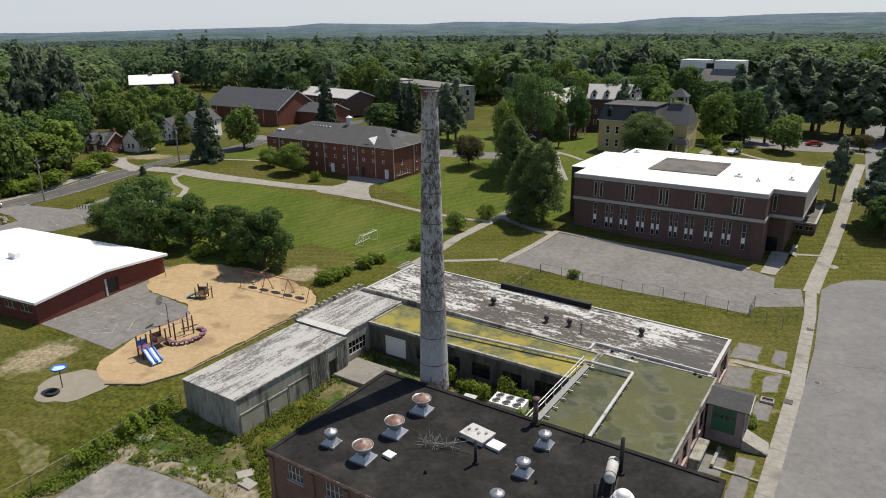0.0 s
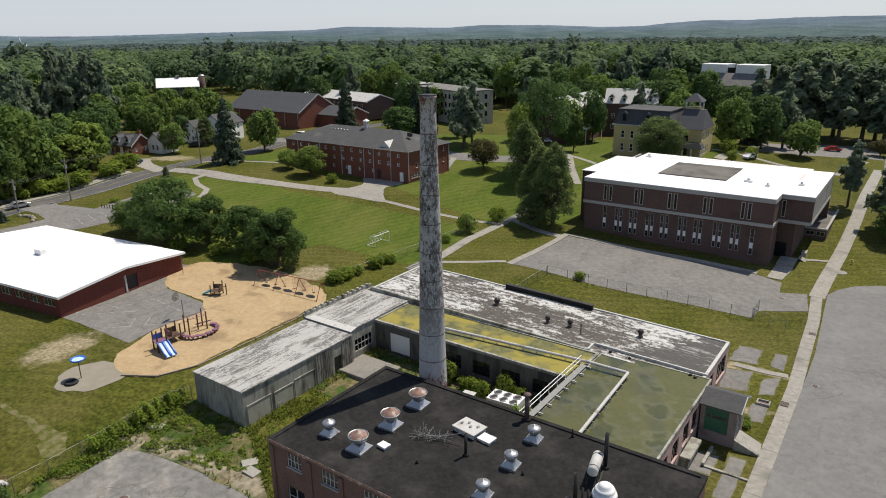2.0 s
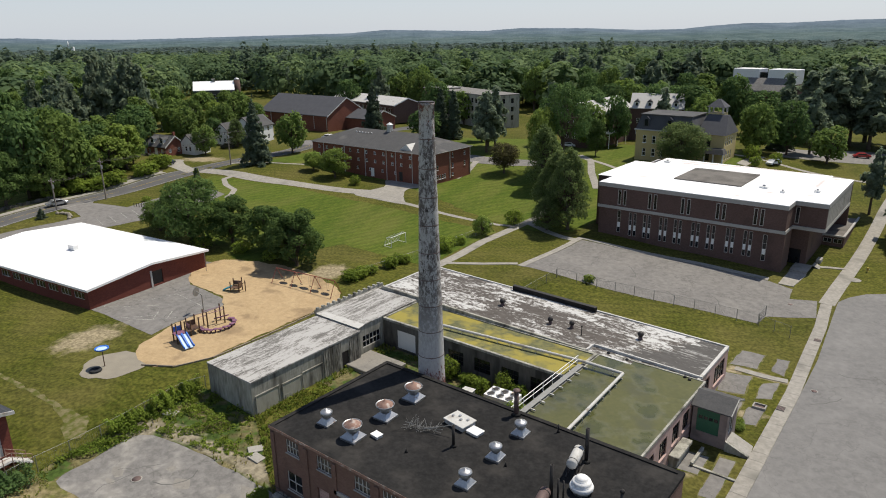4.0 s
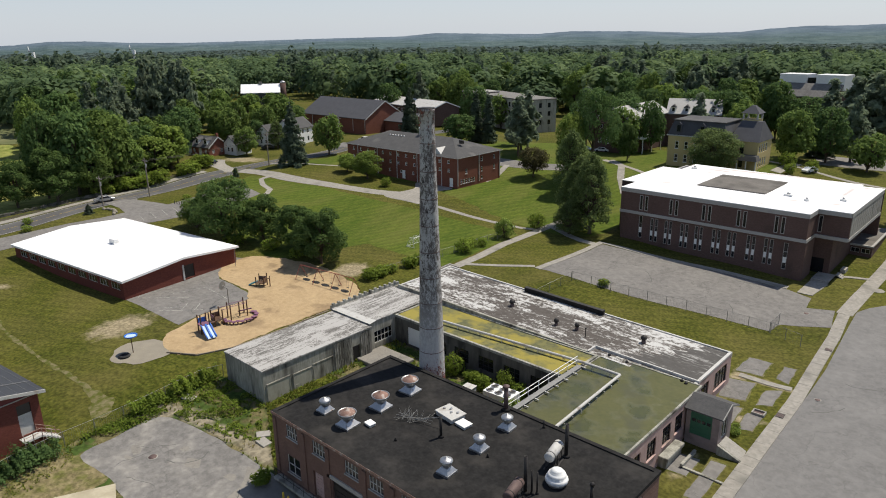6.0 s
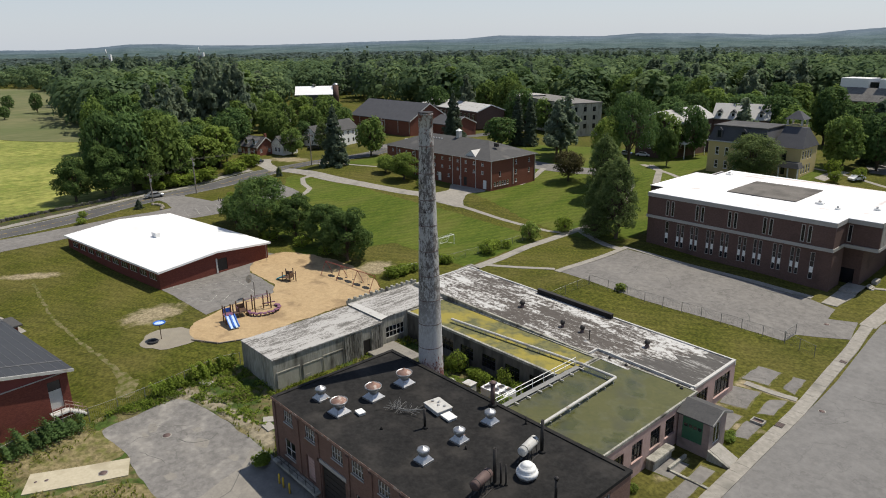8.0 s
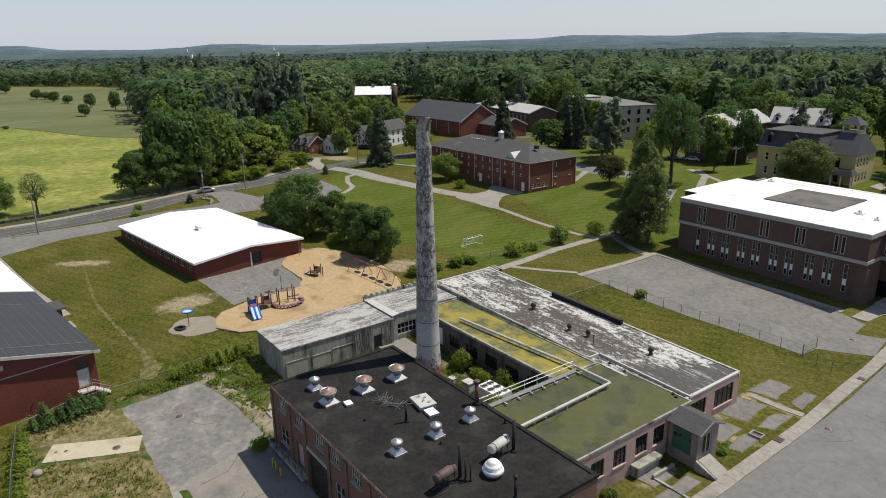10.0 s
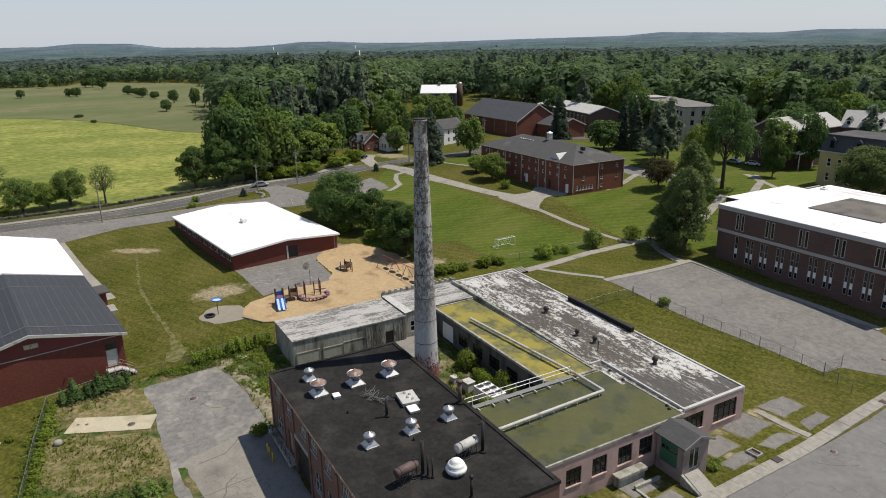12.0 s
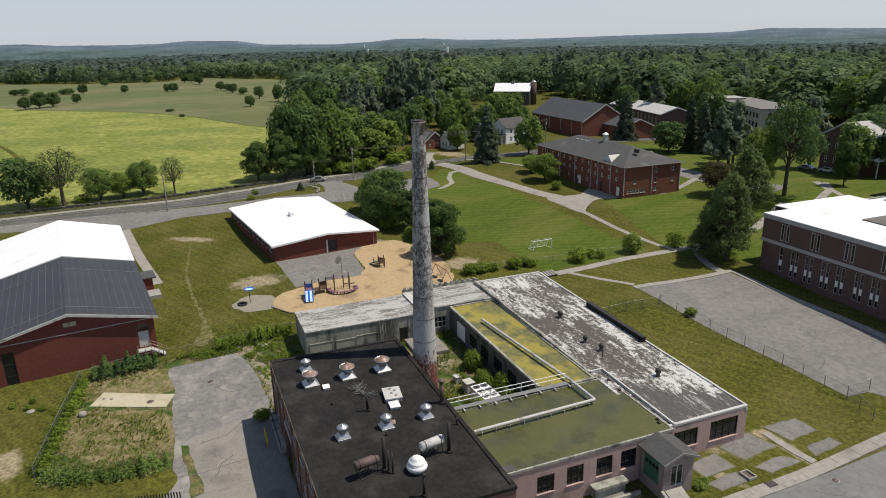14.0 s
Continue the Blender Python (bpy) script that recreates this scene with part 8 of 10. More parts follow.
house("stair_tower", "brown brick stair tower of the dormitory", -172, 226, 10, 12, -23, 11.2, 22.6, 0, BRICK_DARK, TRIM, "flat", category="building")
# brick building with pale gable roof and the dormered one beside it
gs = [(1.3 + k * 2.6, 2.5 + k * 2.6, z, z + 1.8) for k in range(4) for z in (13.4, 17.2)]
ge = grid_openings(27.4, 13.4, 2, 8, 1.2, 1.8, 3.8)
gb, gbm = house("gabled_building", "brown brick building with pale gabled roof", -88.4, 199.5, 11.6, 27.4, 2, 11.0, 20.9, 24.2, BRICK_DARK, PALE_ROOF, "gable_y", gs, ge, (2, 2), category="building", trim=OFFWHITE)
part("louvre", turned([(0.55, 0), (0.5, 0.08)], 16, m=pose(0, -13.72, 22.4, 90)), WHITE, gb, "round white gable vent")
for s_ in (-1, 1):
    part("bargeboard", solid([(s_ * 6.15, -14.1, 20.35), (s_ * 6.15, -14.2, 20.35), (0, -14.2, 23.75), (0, -14.1, 23.75), (s_ * 6.15, -14.1, 20.85), (s_ * 6.15, -14.2, 20.85), (0, -14.2, 24.25), (0, -14.1, 24.25)], SIX), OFFWHITE, gb)
part("canopy", box(6.0, 9.2, -12, 2, 15.2, 15.5, bevel=0.05), WHITE, gb, "white flat entrance canopy")
for y in (-11.5, -5, 1.5):
    part("canopy_post", box(8.8, 9.0, y - 0.1, y + 0.1, 10.4, 15.198), WHITE, gb)
db, dbm = house("dormered_building", "brick building with pale roof and small dormers", -77.5, 220.3, 16, 12.4, 18, 10.6, 20.6, 24.8, BRICK_DARK, PALE_ROOF, "gable_x", grid_openings(16, 12.4, 2, 5, 1.1, 1.6, 3.4), [], (2, 2), category="building", trim=OFFWHITE)
for k in range(4):
    dm = part("dormer", box(-6.9 + k * 4, -5.5 + k * 4, -5.4, -2.2, 20.9, 22.5), WHITE, db, "small gabled dormer")
    x = -6.2 + k * 4
    part("dormer_roof", solid([(x - 0.95, -5.65, 22.4), (x + 0.95, -5.65, 22.4), (x, -5.65, 23.3), (x - 0.95, -1.4, 22.4), (x + 0.95, -1.4, 22.4), (x, -1.4, 23.3)], [(0, 1, 2), (3, 4, 5), (0, 1, 4, 3), (1, 2, 5, 4), (2, 0, 3, 5)]), SHINGLE, dm)
    part("pane", box(x - 0.4, x + 0.4, -5.43, -5.403, 21.2, 22.2), GLASS_DARK, dm)
# yellow mansard house with tower
ms = thing("mansard_house", "yellow clapboard mansard house with square tower", "house", pose(-57.5, 180.5, 0, 0, 0, 0))
mss = [h for h in grid_openings(15, 12.6, 2, 5, 1.0, 2.0, 3.4)]
msm = walls_round(ms, -7.5, 7.5, -6.3, 6.5, 10.5, 19.3, CREAM, 0.25, south=mss)
for h in mss:
    window(ms, msm["south"], *h, 1, 2, WHITE, bar=0.12, sill=WHITE)
part("cornice", box(-7.9, 7.9, -6.7, 6.9, 19.302, 19.6, bevel=0.03), OFFWHITE, ms)
ring = [(-7.7, -6.5, 19.601), (7.7, -6.5, 19.601), (7.7, 6.7, 19.601), (-7.7, 6.7, 19.601), (-6.6, -5.3, 23.2), (6.6, -5.3, 23.2), (6.6, 5.5, 23.2), (-6.6, 5.5, 23.2)]
part("mansard_roof", solid(ring, SIX), SHINGLE_DARK, ms, "dark slate mansard roof")
part("roof_deck", box(-6.9, 6.9, -5.6, 5.8, 23.202, 23.5, bevel=0.04), SHINGLE, ms, "grey felt roof deck")
for k in range(2):
    x = -4.8 + k * 6.2
    d_ = part("dormer", solid([(x - 0.8, -6.35, 20.2), (x + 0.8, -6.35, 20.2), (x + 0.8, -6.35, 22.3), (x, -6.35, 23.0), (x - 0.8, -6.35, 22.3), (x - 0.8, -5.2, 20.2), (x + 0.8, -5.2, 20.2), (x + 0.8, -5.2, 22.3), (x, -5.2, 23.0), (x - 0.8, -5.2, 22.3)], [(0, 1, 2, 3, 4), (5, 6, 7, 8, 9), (0, 1, 6, 5), (1, 2, 7, 6), (2, 3, 8, 7), (3, 4, 9, 8), (4, 0, 5, 9)]), SHINGLE_DARK, ms)
    part("pane", box(x - 0.45, x + 0.45, -6.4, -6.352, 20.5, 22.2), GLASS_DARK, d_)
wing = [(1.0 + k * 1.6, 1.9 + k * 1.6, 12.6, 14.8) for k in range(4)] + [(1.0 + k * 1.6, 1.9 + k * 1.6, 16.2, 18.3) for k in range(4)]
ww = walls_round(ms, 7.6, 14.6, -3.4, 6.6, 10.5, 19.0, CREAM, 0.25, south=[(2.6, 3.6, 15.8, 18.2), (2.6, 3.6, 12.4, 14.8)], east=wing)
for h in wing:
    window(ms, ww["east"], *h, 1, 2, WHITE, bar=0.12)
for h in ((2.6, 3.6, 15.8, 18.2), (2.6, 3.6, 12.4, 14.8)):
    window(ms, ww["south"], *h, 1, 2, DARK_METAL, bar=0.1)
part("wing_roof", solid([(7.4, -3.7, 19.0), (14.9, -3.7, 19.0), (14.9, 6.9, 19.0), (7.4, 6.9, 19.0), (8.6, 0.8, 23.6), (13.7, 0.8, 23.6), (13.7, 2.2, 23.6), (8.6, 2.2, 23.6)], SIX), SHINGLE_DARK, ms)
tw = part("tower", box(8.4, 12.2, 1.4, 5.2, 19.1, 23.9), CREAM, ms, "yellow boarded tower base")
for sx in (8.6, 12.0):
    for sy in (1.6, 5.0):
        part("post", box(sx - 0.18, sx + 0.18, sy - 0.18, sy + 0.18, 23.901, 25.4), OFFWHITE, tw)
part("tower_roof", solid([(8.0, 1.0, 25.401), (12.6, 1.0, 25.401), (12.6, 5.6, 25.401), (8.0, 5.6, 25.401), (9.9, 2.9, 27.3), (10.7, 2.9, 27.3), (10.7, 3.7, 27.3), (9.9, 3.7, 27.3)], SIX), SHINGLE_DARK, tw, "dark pyramid roof")
pc = part("porch_roof", solid([(10.5, -6.4, 14.6), (15.6, -6.4, 14.6), (15.6, -3.45, 14.6), (10.5, -3.45, 14.6), (11.0, -5.6, 15.8), (15.0, -5.6, 15.8), (15.0, -3.45, 15.8), (11.0, -3.45, 15.8)], SIX), SHINGLE, ms)
for x in (10.8, 13.0, 15.3):
    part("post", box(x - 0.12, x + 0.12, -6.2, -5.96, 11.0, 14.598), WHITE, pc)
# modern white building far behind
md_ = thing("modern_hall", "far white modern hall with grey sloped roof", "building", pose(-72, 326, -1, 0, 0, -10))
part("wall", box(-12, 14, -6, 8, 12, 22), BRICK_DARK, md_)
part("roof", solid([(-12.4, -9, 19.5), (14.4, -9, 19.5), (14.4, -2.9, 24.5), (-12.4, -2.9, 24.5), (-12.4, -9, 20), (14.4, -9, 20), (14.4, -2.9, 25), (-12.4, -2.9, 25)], SIX), ASPHALT, md_)
for a, b in ((-12.5, -1.0), (3.0, 14.5)):
    part("clerestory", box(a, b, -2.8, 6, 22.5, 28.6, bevel=0.1), WHITE, md_, "white boxed clerestory")
part("link", box(-0.99, 2.99, -1.5, 5, 22.5, 27.2), GLASS_DARK, md_)
# barn with silo
bn, bnm = house("barn", "long barn with bright white metal roof", -285.2, 193, 18, 11, 54, 13.6, 20.0, 23.8, SHINGLE, WHITE_ROOF, "gable_x", grid_openings(18, 16.4, 1, 7, 1.3, 1.6, 3), [], (1, 1), WHITE, 0.4, "barn")
part("cupola", box(-0.7, 0.7, -0.7, 0.7, 23.6, 24.8, bevel=0.05), GREY_STUCCO, bn)
silo = thing("silo", "brown silo with grey domed top", "silo", pose(-278.3, 201.2, 13.2))
part("shaft", turned([(1.45, 0), (1.45, 11.0)], 20), BRICK_DARK, silo)
part("dome", turned([(1.5, 11.001), (1.25, 11.4), (0.7, 11.8), (0.02, 12)], 20), GALV, silo)
# village houses
br, brm = house("brick_house", "small brick house with grey roof, dormers and a white wing", -184, 107.4, 8.4, 7.0, 8, 10.6, 13.6, 16.6, BRICK_HALL, SHINGLE, "gable_x", [(0.8, 1.8, 11.7, 12.9), (6.4, 7.4, 11.7, 12.9)], [(1.2, 2.1, 11.7, 12.9), (4.3, 5.2, 11.7, 12.9)], (2, 2), trim=OFFWHITE)
part("door", box(3.6, 4.8, -0.06, -0.003, 10.9, 13.2), WHITE, br, "white front door").matrix_basis = brm["south"]
part("chimney", box(2.9, 3.5, 0.4, 1.1, 14.8, 17.5), BRICK_HALL, br)
for x in (-2.1, 2.0):
    dm = part("dormer", box(x - 0.75, x + 0.75, -2.9, -0.8, 14.3, 15.7), WHITE, br, "white roof dormer")
    part("dormer_roof", solid([(x - 0.95, -3.05, 15.65), (x + 0.95, -3.05, 15.65), (x, -3.05, 16.4), (x - 0.95, -0.4, 15.65), (x + 0.95, -0.4, 15.65), (x, -0.4, 16.4)], [(0, 1, 2), (3, 4, 5), (0, 1, 4, 3), (1, 2, 5, 4), (2, 0, 3, 5)]), SHINGLE, dm)
    part("pane", box(x - 0.45, x + 0.45, -2.94, -2.903, 14.6, 15.5), GLASS_DARK, dm)
part("wing", box(-8.0, -4.21, -2.2, 2.4, 9.4, 13.2), WHITE, br, "white clapboard wing")
part("wing_roof", solid([(-8.3, -2.6, 13.201), (-4.21, -2.6, 13.201), (-4.21, 2.8, 13.201), (-8.3, 2.8, 13.201), (-8.3, 0.1, 15.2), (-4.21, 0.1, 15.2)], [(0, 1, 5, 4), (2, 3, 4, 5), (0, 4, 3), (1, 2, 5), (0, 3, 2, 1)]), SHINGLE, br)
house("white_house", "white clapboard house with grey roof", -178, 113.6, 5.6, 6.0, 10, 10.8, 14.2, 16.8, WHITE, SHINGLE, "gable_y", grid_openings(5.6, 11.8, 1, 2, 0.9, 1.4, 3), grid_openings(6.0, 11.8, 1, 2, 0.9, 1.4, 3), (1, 2))
house("white_house", "white gabled house wing beside the farmhouse", -184, 130, 6.4, 7.4, 14, 11.0, 15.2, 18.0, WHITE, SHINGLE, "gable_y", grid_openings(6.4, 12, 2, 2, 0.8, 1.3, 2.3), grid_openings(7.4, 12, 1, 3, 0.8, 1.3, 2.6), (1, 2))
wa, wam = house("white_farmhouse", "two-storey white farmhouse with porch", -180, 136.5, 8, 10, 14, 11.1, 16.6, 19.6, WHITE, SHINGLE, "gable_y", grid_openings(8, 12, 2, 3, 0.9, 1.5, 2.6), grid_openings(10, 12, 2, 3, 0.9, 1.5, 2.6), (1, 2))
part("porch_roof", solid([(-4.6, -7.4, 13.8), (4.6, -7.4, 13.8), (4.6, -5.02, 14.3), (-4.6, -5.02, 14.3), (-4.6, -7.4, 13.95), (4.6, -7.4, 13.95), (4.6, -5.02, 14.5), (-4.6, -5.02, 14.5)], SIX), SHINGLE, wa)
for k in range(4):
    part("porch_post", box(-4.3 + k * 2.85, -4.1 + k * 2.85, -7.2, -7.0, 10.8, 13.8), WHITE, wa)
house("white_house", "white gabled house far among trees", -225, 137, 8, 11, 30, 12.8, 17.6, 21.0, WHITE, SHINGLE, "gable_y", grid_openings(9, 13.6, 2, 2, 0.9, 1.5, 2.6), grid_openings(12, 13.6, 2, 3, 0.9, 1.5, 2.6), (1, 2))
house("brown_roof_house", "house with reddish brown roof among trees", -222, 115.5, 9, 8, 25, 11.4, 15.6, 18.8, WHITE, RUST, "gable_x", grid_openings(10, 12.6, 1, 3, 0.9, 1.4, 2.6), [], (1, 2))


# ---- cars ----
def car(x, y, turn, paint, label):
    t = thing("car", label, "car", pose(x, y, hz(x, y) + 0.05, 0, 0, turn), group="parked cars")
    prof = [(-2.2, 0.3), (-2.25, 0.75), (-1.5, 0.95), (-0.9, 1.42), (0.8, 1.46), (1.5, 0.98), (2.15, 0.85), (2.25, 0.35)]
    bm = solid([(a, -0.85, z) for a, z in prof] + [(a, 0.85, z) for a, z in prof], [tuple(range(8)), tuple(range(8, 16))] + [(i, (i + 1) % 8, 8 + (i + 1) % 8, 8 + i) for i in range(8)])
    bmesh.ops.bevel(bm, geom=bm.edges[:], offset=0.05, segments=1, affect="EDGES")
    part("body", bm, paint, t)
    for s in (-1, 1):
        part("side_glass", solid([(-1.2, s * 0.852, 0.98), (1.2, s * 0.852, 0.98), (0.75, s * 0.852, 1.36), (-0.85, s * 0.852, 1.36), (-1.2, s * 0.862, 0.98), (1.2, s * 0.862, 0.98), (0.75, s * 0.862, 1.36), (-0.85, s * 0.862, 1.36)], SIX), GLASS_DARK, t)
        for a in (-1.35, 1.4):
            part("wheel", rod((a, s * 0.72, 0.3), (a, s * 0.9, 0.3), 0.31, n=14), RUBBER, t)
    return t


CAR_WHITE = mat("white_car_paint", (0.75, 0.75, 0.75), (0.8, 0.8, 0.8), 2, 0.25)
CAR_DARK = mat("dark_car_paint", (0.02, 0.022, 0.03), (0.03, 0.033, 0.04), 2, 0.2)
CAR_RED = mat("red_car_paint", (0.28, 0.02, 0.02), (0.33, 0.03, 0.03), 2, 0.25)
CAR_SILVER = mat("silver_car_paint", (0.4, 0.41, 0.42), (0.48, 0.49, 0.5), 2, 0.25, metal=0.6)
for x, y, a, p, l in ((-151.5, 61.5, 82, CAR_SILVER, "silver car standing on the main road"), (-168.5, 98.5, 20, CAR_DARK, "dark parked car on the house drive"), (-158, 149, 15, CAR_WHITE, "white parked car on the lane"), (-150, 152, 12, CAR_SILVER, "silver parked car on the lane"), (-33, 187, 70, CAR_WHITE, "white parked van by the mansard house"),
                      (-38, 220, 60, CAR_DARK, "dark parked car in the back lot"), (-18, 222, 20, CAR_RED, "dark red parked car in back lot"), (-70, 236, 30, CAR_RED, "red parked car beyond the trees"), (-96, 184, 10, CAR_SILVER, "silver parked car behind trees"), (-91, 186, 10, CAR_WHITE, "white parked car behind trees"), (-130, 158, 8, CAR_SILVER, "silver parked car on the lane"), (-177, 124, 60, CAR_DARK, "dark parked car by white house"), (-212, 158, 30, CAR_WHITE, "white parked car near farmhouse")):
    car(x, y, a, p, l)

# far village church among the woods
for fx, fy, s_, lab in ((-1015, 318, 0.95, "white village church with pointed steeple"), (-965, 429, 0.95, "far white church with tall steeple")):
    ch = thing("church", lab, "church", pose(fx, fy, hz(fx, fy), 0, 0, 40))
    part("nave", box(-7 * s_, 7 * s_, -4 * s_, 4 * s_, 0, 16 * s_), WHITE, ch)
    part("roof", solid([(-7.3 * s_, -4.4 * s_, 16.001 * s_), (7.3 * s_, -4.4 * s_, 16.001 * s_), (7.3 * s_, 4.4 * s_, 16.001 * s_), (-7.3 * s_, 4.4 * s_, 16.001 * s_), (-7.3 * s_, 0, 20 * s_), (7.3 * s_, 0, 20 * s_)], [(0, 1, 2, 3), (0, 1, 5, 4), (2, 3, 4, 5), (0, 3, 4), (1, 2, 5)]), SHINGLE, ch)
    part("tower", box(4 * s_, 7.4 * s_, -1.7 * s_, 1.7 * s_, 0, 25 * s_), WHITE, ch)
    part("spire", turned([(1.6 * s_, 25.001 * s_), (0.05, 33 * s_)], 8), WHITE, ch)


# ---- playground ----
pz = hz(-71, 44) + 0.06
play = thing("play_structure", "brown-posted play structure with blue double slide", "playground", pose(-73.0, 45.9, pz, 0, 0, 80))
for x, y, h in ((-3.4, -1.6, 2.9), (-2.2, -1.6, 2.9), (-3.4, -0.2, 2.5), (-2.2, -0.2, 2.5), (-1.0, -0.3, 2.2), (-1.0, 1.2, 2.2), (0.2, -0.3, 2.4), (0.2, 1.2, 2.4), (1.6, 0.2, 2.6), (1.6, 1.6, 2.6), (4.2, 0.4, 2.7), (4.2, 1.8, 2.7), (3.2, 1.0, 2.4)):
    part("post", turned([(0.1, 0), (0.1, h), (0.08, h + 0.08), (0.02, h + 0.1)], 10), PLAY_BROWN, play).location = (x, y, 0)
part("deck", box(-3.5, -2.1, -1.7, -0.1, 1.15, 1.27, bevel=0.02), PLAY_PURPLE, play)
part("deck", box(-1.1, 0.3, -0.4, 1.3, 0.85, 0.97, bevel=0.02), PLAY_BROWN, play)
part("bridge", box(-2.1, -1.1, -0.9, 0.2, 0.98, 1.06), PLAY_BROWN, play)
for x0, x1, mt in ((-3.45, -2.85, PLAY_BLUE), (-2.75, -2.15, PLAY_BLUE)):
    pr = [(-1.7, 1.27), (-2.1, 1.15), (-3.6, 0.35), (-4.1, 0.2)]
    for a, b in zip(pr, pr[1:]):
        part("slide_chute", solid([(x0, a[0], a[1] - 0.08), (x1, a[0], a[1] - 0.08), (x1, b[0], b[1] - 0.08), (x0, b[0], b[1] - 0.08), (x0, a[0], a[1]), (x1, a[0], a[1]), (x1, b[0], b[1]), (x0, b[0], b[1])], SIX), PLAY_PALE, play, "pale blue slide bed")
        for xx in (x0, x1):
            part("slide_rim", solid([(xx - 0.06, a[0], a[1]), (xx + 0.06, a[0], a[1]), (xx + 0.06, b[0], b[1]), (xx - 0.06, b[0], b[1]), (xx - 0.06, a[0], a[1] + 0.22), (xx + 0.06, a[0], a[1] + 0.22), (xx + 0.06, b[0], b[1] + 0.2), (xx - 0.06, b[0], b[1] + 0.2)], SIX), PLAY_BLUE, play, "blue slide rim")
part("panel", box(-3.45, -2.15, -0.18, -0.1, 1.3, 2.0, bevel=0.02), PLAY_BLUE, play)
part("panel", box(-1.0, 0.2, 1.2, 1.28, 1.0, 1.7, bevel=0.02), PLAY_BROWN, play)
part("panel", box(-1.06, -0.98, -0.3, 1.2, 1.0, 1.6, bevel=0.02), PLAY_PURPLE, play)
for x0, x1, y, z in ((0.2, 1.6, 0.2, 2.2), (0.2, 1.6, 1.4, 2.2), (1.6, 4.2, 0.3, 2.3), (1.6, 4.2, 1.7, 2.3)):
    part("overhead_bar", rod((x0, y, z), (x1, y, z), 0.04, n=8), PLAY_PURPLE, play)
for k in range(7):
    part("rung", rod((1.8 + k * 0.36, 0.3, 2.3), (1.8 + k * 0.36, 1.7, 2.3), 0.025, n=6), PLAY_PURPLE, play)
for k in range(15):
    a = 2.9 + k * 0.27
    x, y = 3.0 + 2.4 * math.cos(a), 0.2 + 1.9 * math.sin(a)
    pod = part("stepping_pod", turned([(0.1, 0.0), (0.1, 0.35 + 0.1 * (k % 2)), (0.32, 0.4 + 0.1 * (k % 2)), (0.34, 0.5 + 0.1 * (k % 2)), (0.3, 0.52 + 0.1 * (k % 2))], 12), PLAY_PURPLE, play, "purple stepping pod")
    pod.location = (x, y, 0)
part("arched_rail", rod((3.3, 2.0, 0.6), (5.2, 1.2, 0.9), 0.1, n=8), PLAY_PURPLE, play)
small = thing("toddler_play_set", "small toddler play set with turquoise slide", "playground", pose(-80.7, 57.9, hz(-80.7, 57.9) + 0.06, 0, 0, 30))
for x, y, h in ((-0.7, -0.6, 1.7), (0.7, -0.6, 1.9), (-0.7, 0.6, 1.9), (0.7, 0.6, 2.1), (1.5, 0.0, 1.8)):
    part("post", rod((x, y, 0), (x, y, h), 0.09, n=8), PLAY_BROWN, small)
part("deck", box(-0.8, 0.8, -0.7, 0.7, 0.6, 0.72, bevel=0.02), PLAY_BROWN, small)
part("slide", solid([(-2.2, -0.4, 0.05), (-0.8, -0.4, 0.62), (-0.8, 0.3, 0.62), (-2.2, 0.3, 0.05), (-2.2, -0.4, 0.2), (-0.8, -0.4, 0.85), (-0.8, 0.3, 0.85), (-2.2, 0.3, 0.2)], SIX), mat("turquoise_plastic", (0.02, 0.24, 0.34), (0.03, 0.3, 0.4), 0.6, 0.4), small)
part("panel", box(-0.7, 0.7, 0.6, 0.68, 0.8, 1.5, bevel=0.02), TANK_RUST, small)
part("panel", box(0.7, 0.78, -0.6, 0.6, 0.8, 1.5, bevel=0.02), PLAY_BROWN, small)
part("hoop", rod((0.9, 0, 1.2), (1.6, 0, 1.5), 0.05, n=8), TANK_RUST, small)
swing = thing("swing_set", "long red steel swing set with orange legs", "swing set")
s0, s1 = Vector((-79.0, 64.6, 0)), Vector((-66.6, 66.0, 0))
sz = hz(-72, 65)
part("beam", rod((s0.x, s0.y, sz + 2.5), (s1.x, s1.y, sz + 2.5), 0.06, n=10), PLAY_RED, swing)
for k in range(4):
    p = s0.lerp(s1, k / 3)
    for s in (-1, 1):
        part("leg", rod((p.x - 0.12 * s, p.y + 1.3 * s, hz(p.x, p.y)), (p.x, p.y, sz + 2.5), 0.05, n=8), PLAY_RED, swing)
for k in range(6):
    p = s0.lerp(s1, (k + 0.8) / 6.6)
    for s in (-0.22, 0.22):
        part("chain", rod((p.x + s, p.y, sz + 0.65), (p.x + s, p.y, sz + 2.45), 0.014, n=5), FENCE_METAL, swing)
    part("seat", box(p.x - 0.26, p.x + 0.26, p.y - 0.1, p.y + 0.1, sz + 0.6, sz + 0.65, bevel=0.01), RUBBER, swing)
for k in range(5):
    p = s0.lerp(s1, (k + 0.7) / 5.6)
    drape("swing_mat", [(p.x + 0.9 * math.cos(a * 0.628), p.y - 0.2 + 0.5 * math.sin(a * 0.628)) for a in range(10)], RUBBER, 0.075, "dark rubber mat under a swing", "mat", kind="")
hoop = thing("basketball_hoop", "basketball hoop on a bent grey pole", "basketball hoop", pose(-77.9, 50.1, hz(-77.9, 50.1), 0, 0, 200))
part("pole", rod((0, 0, 0), (0, 0, 2.9), 0.07, n=10), FENCE_METAL, hoop)
part("arm", rod((0, 0, 2.85), (0.9, 0, 3.25), 0.06, n=10), FENCE_METAL, hoop)
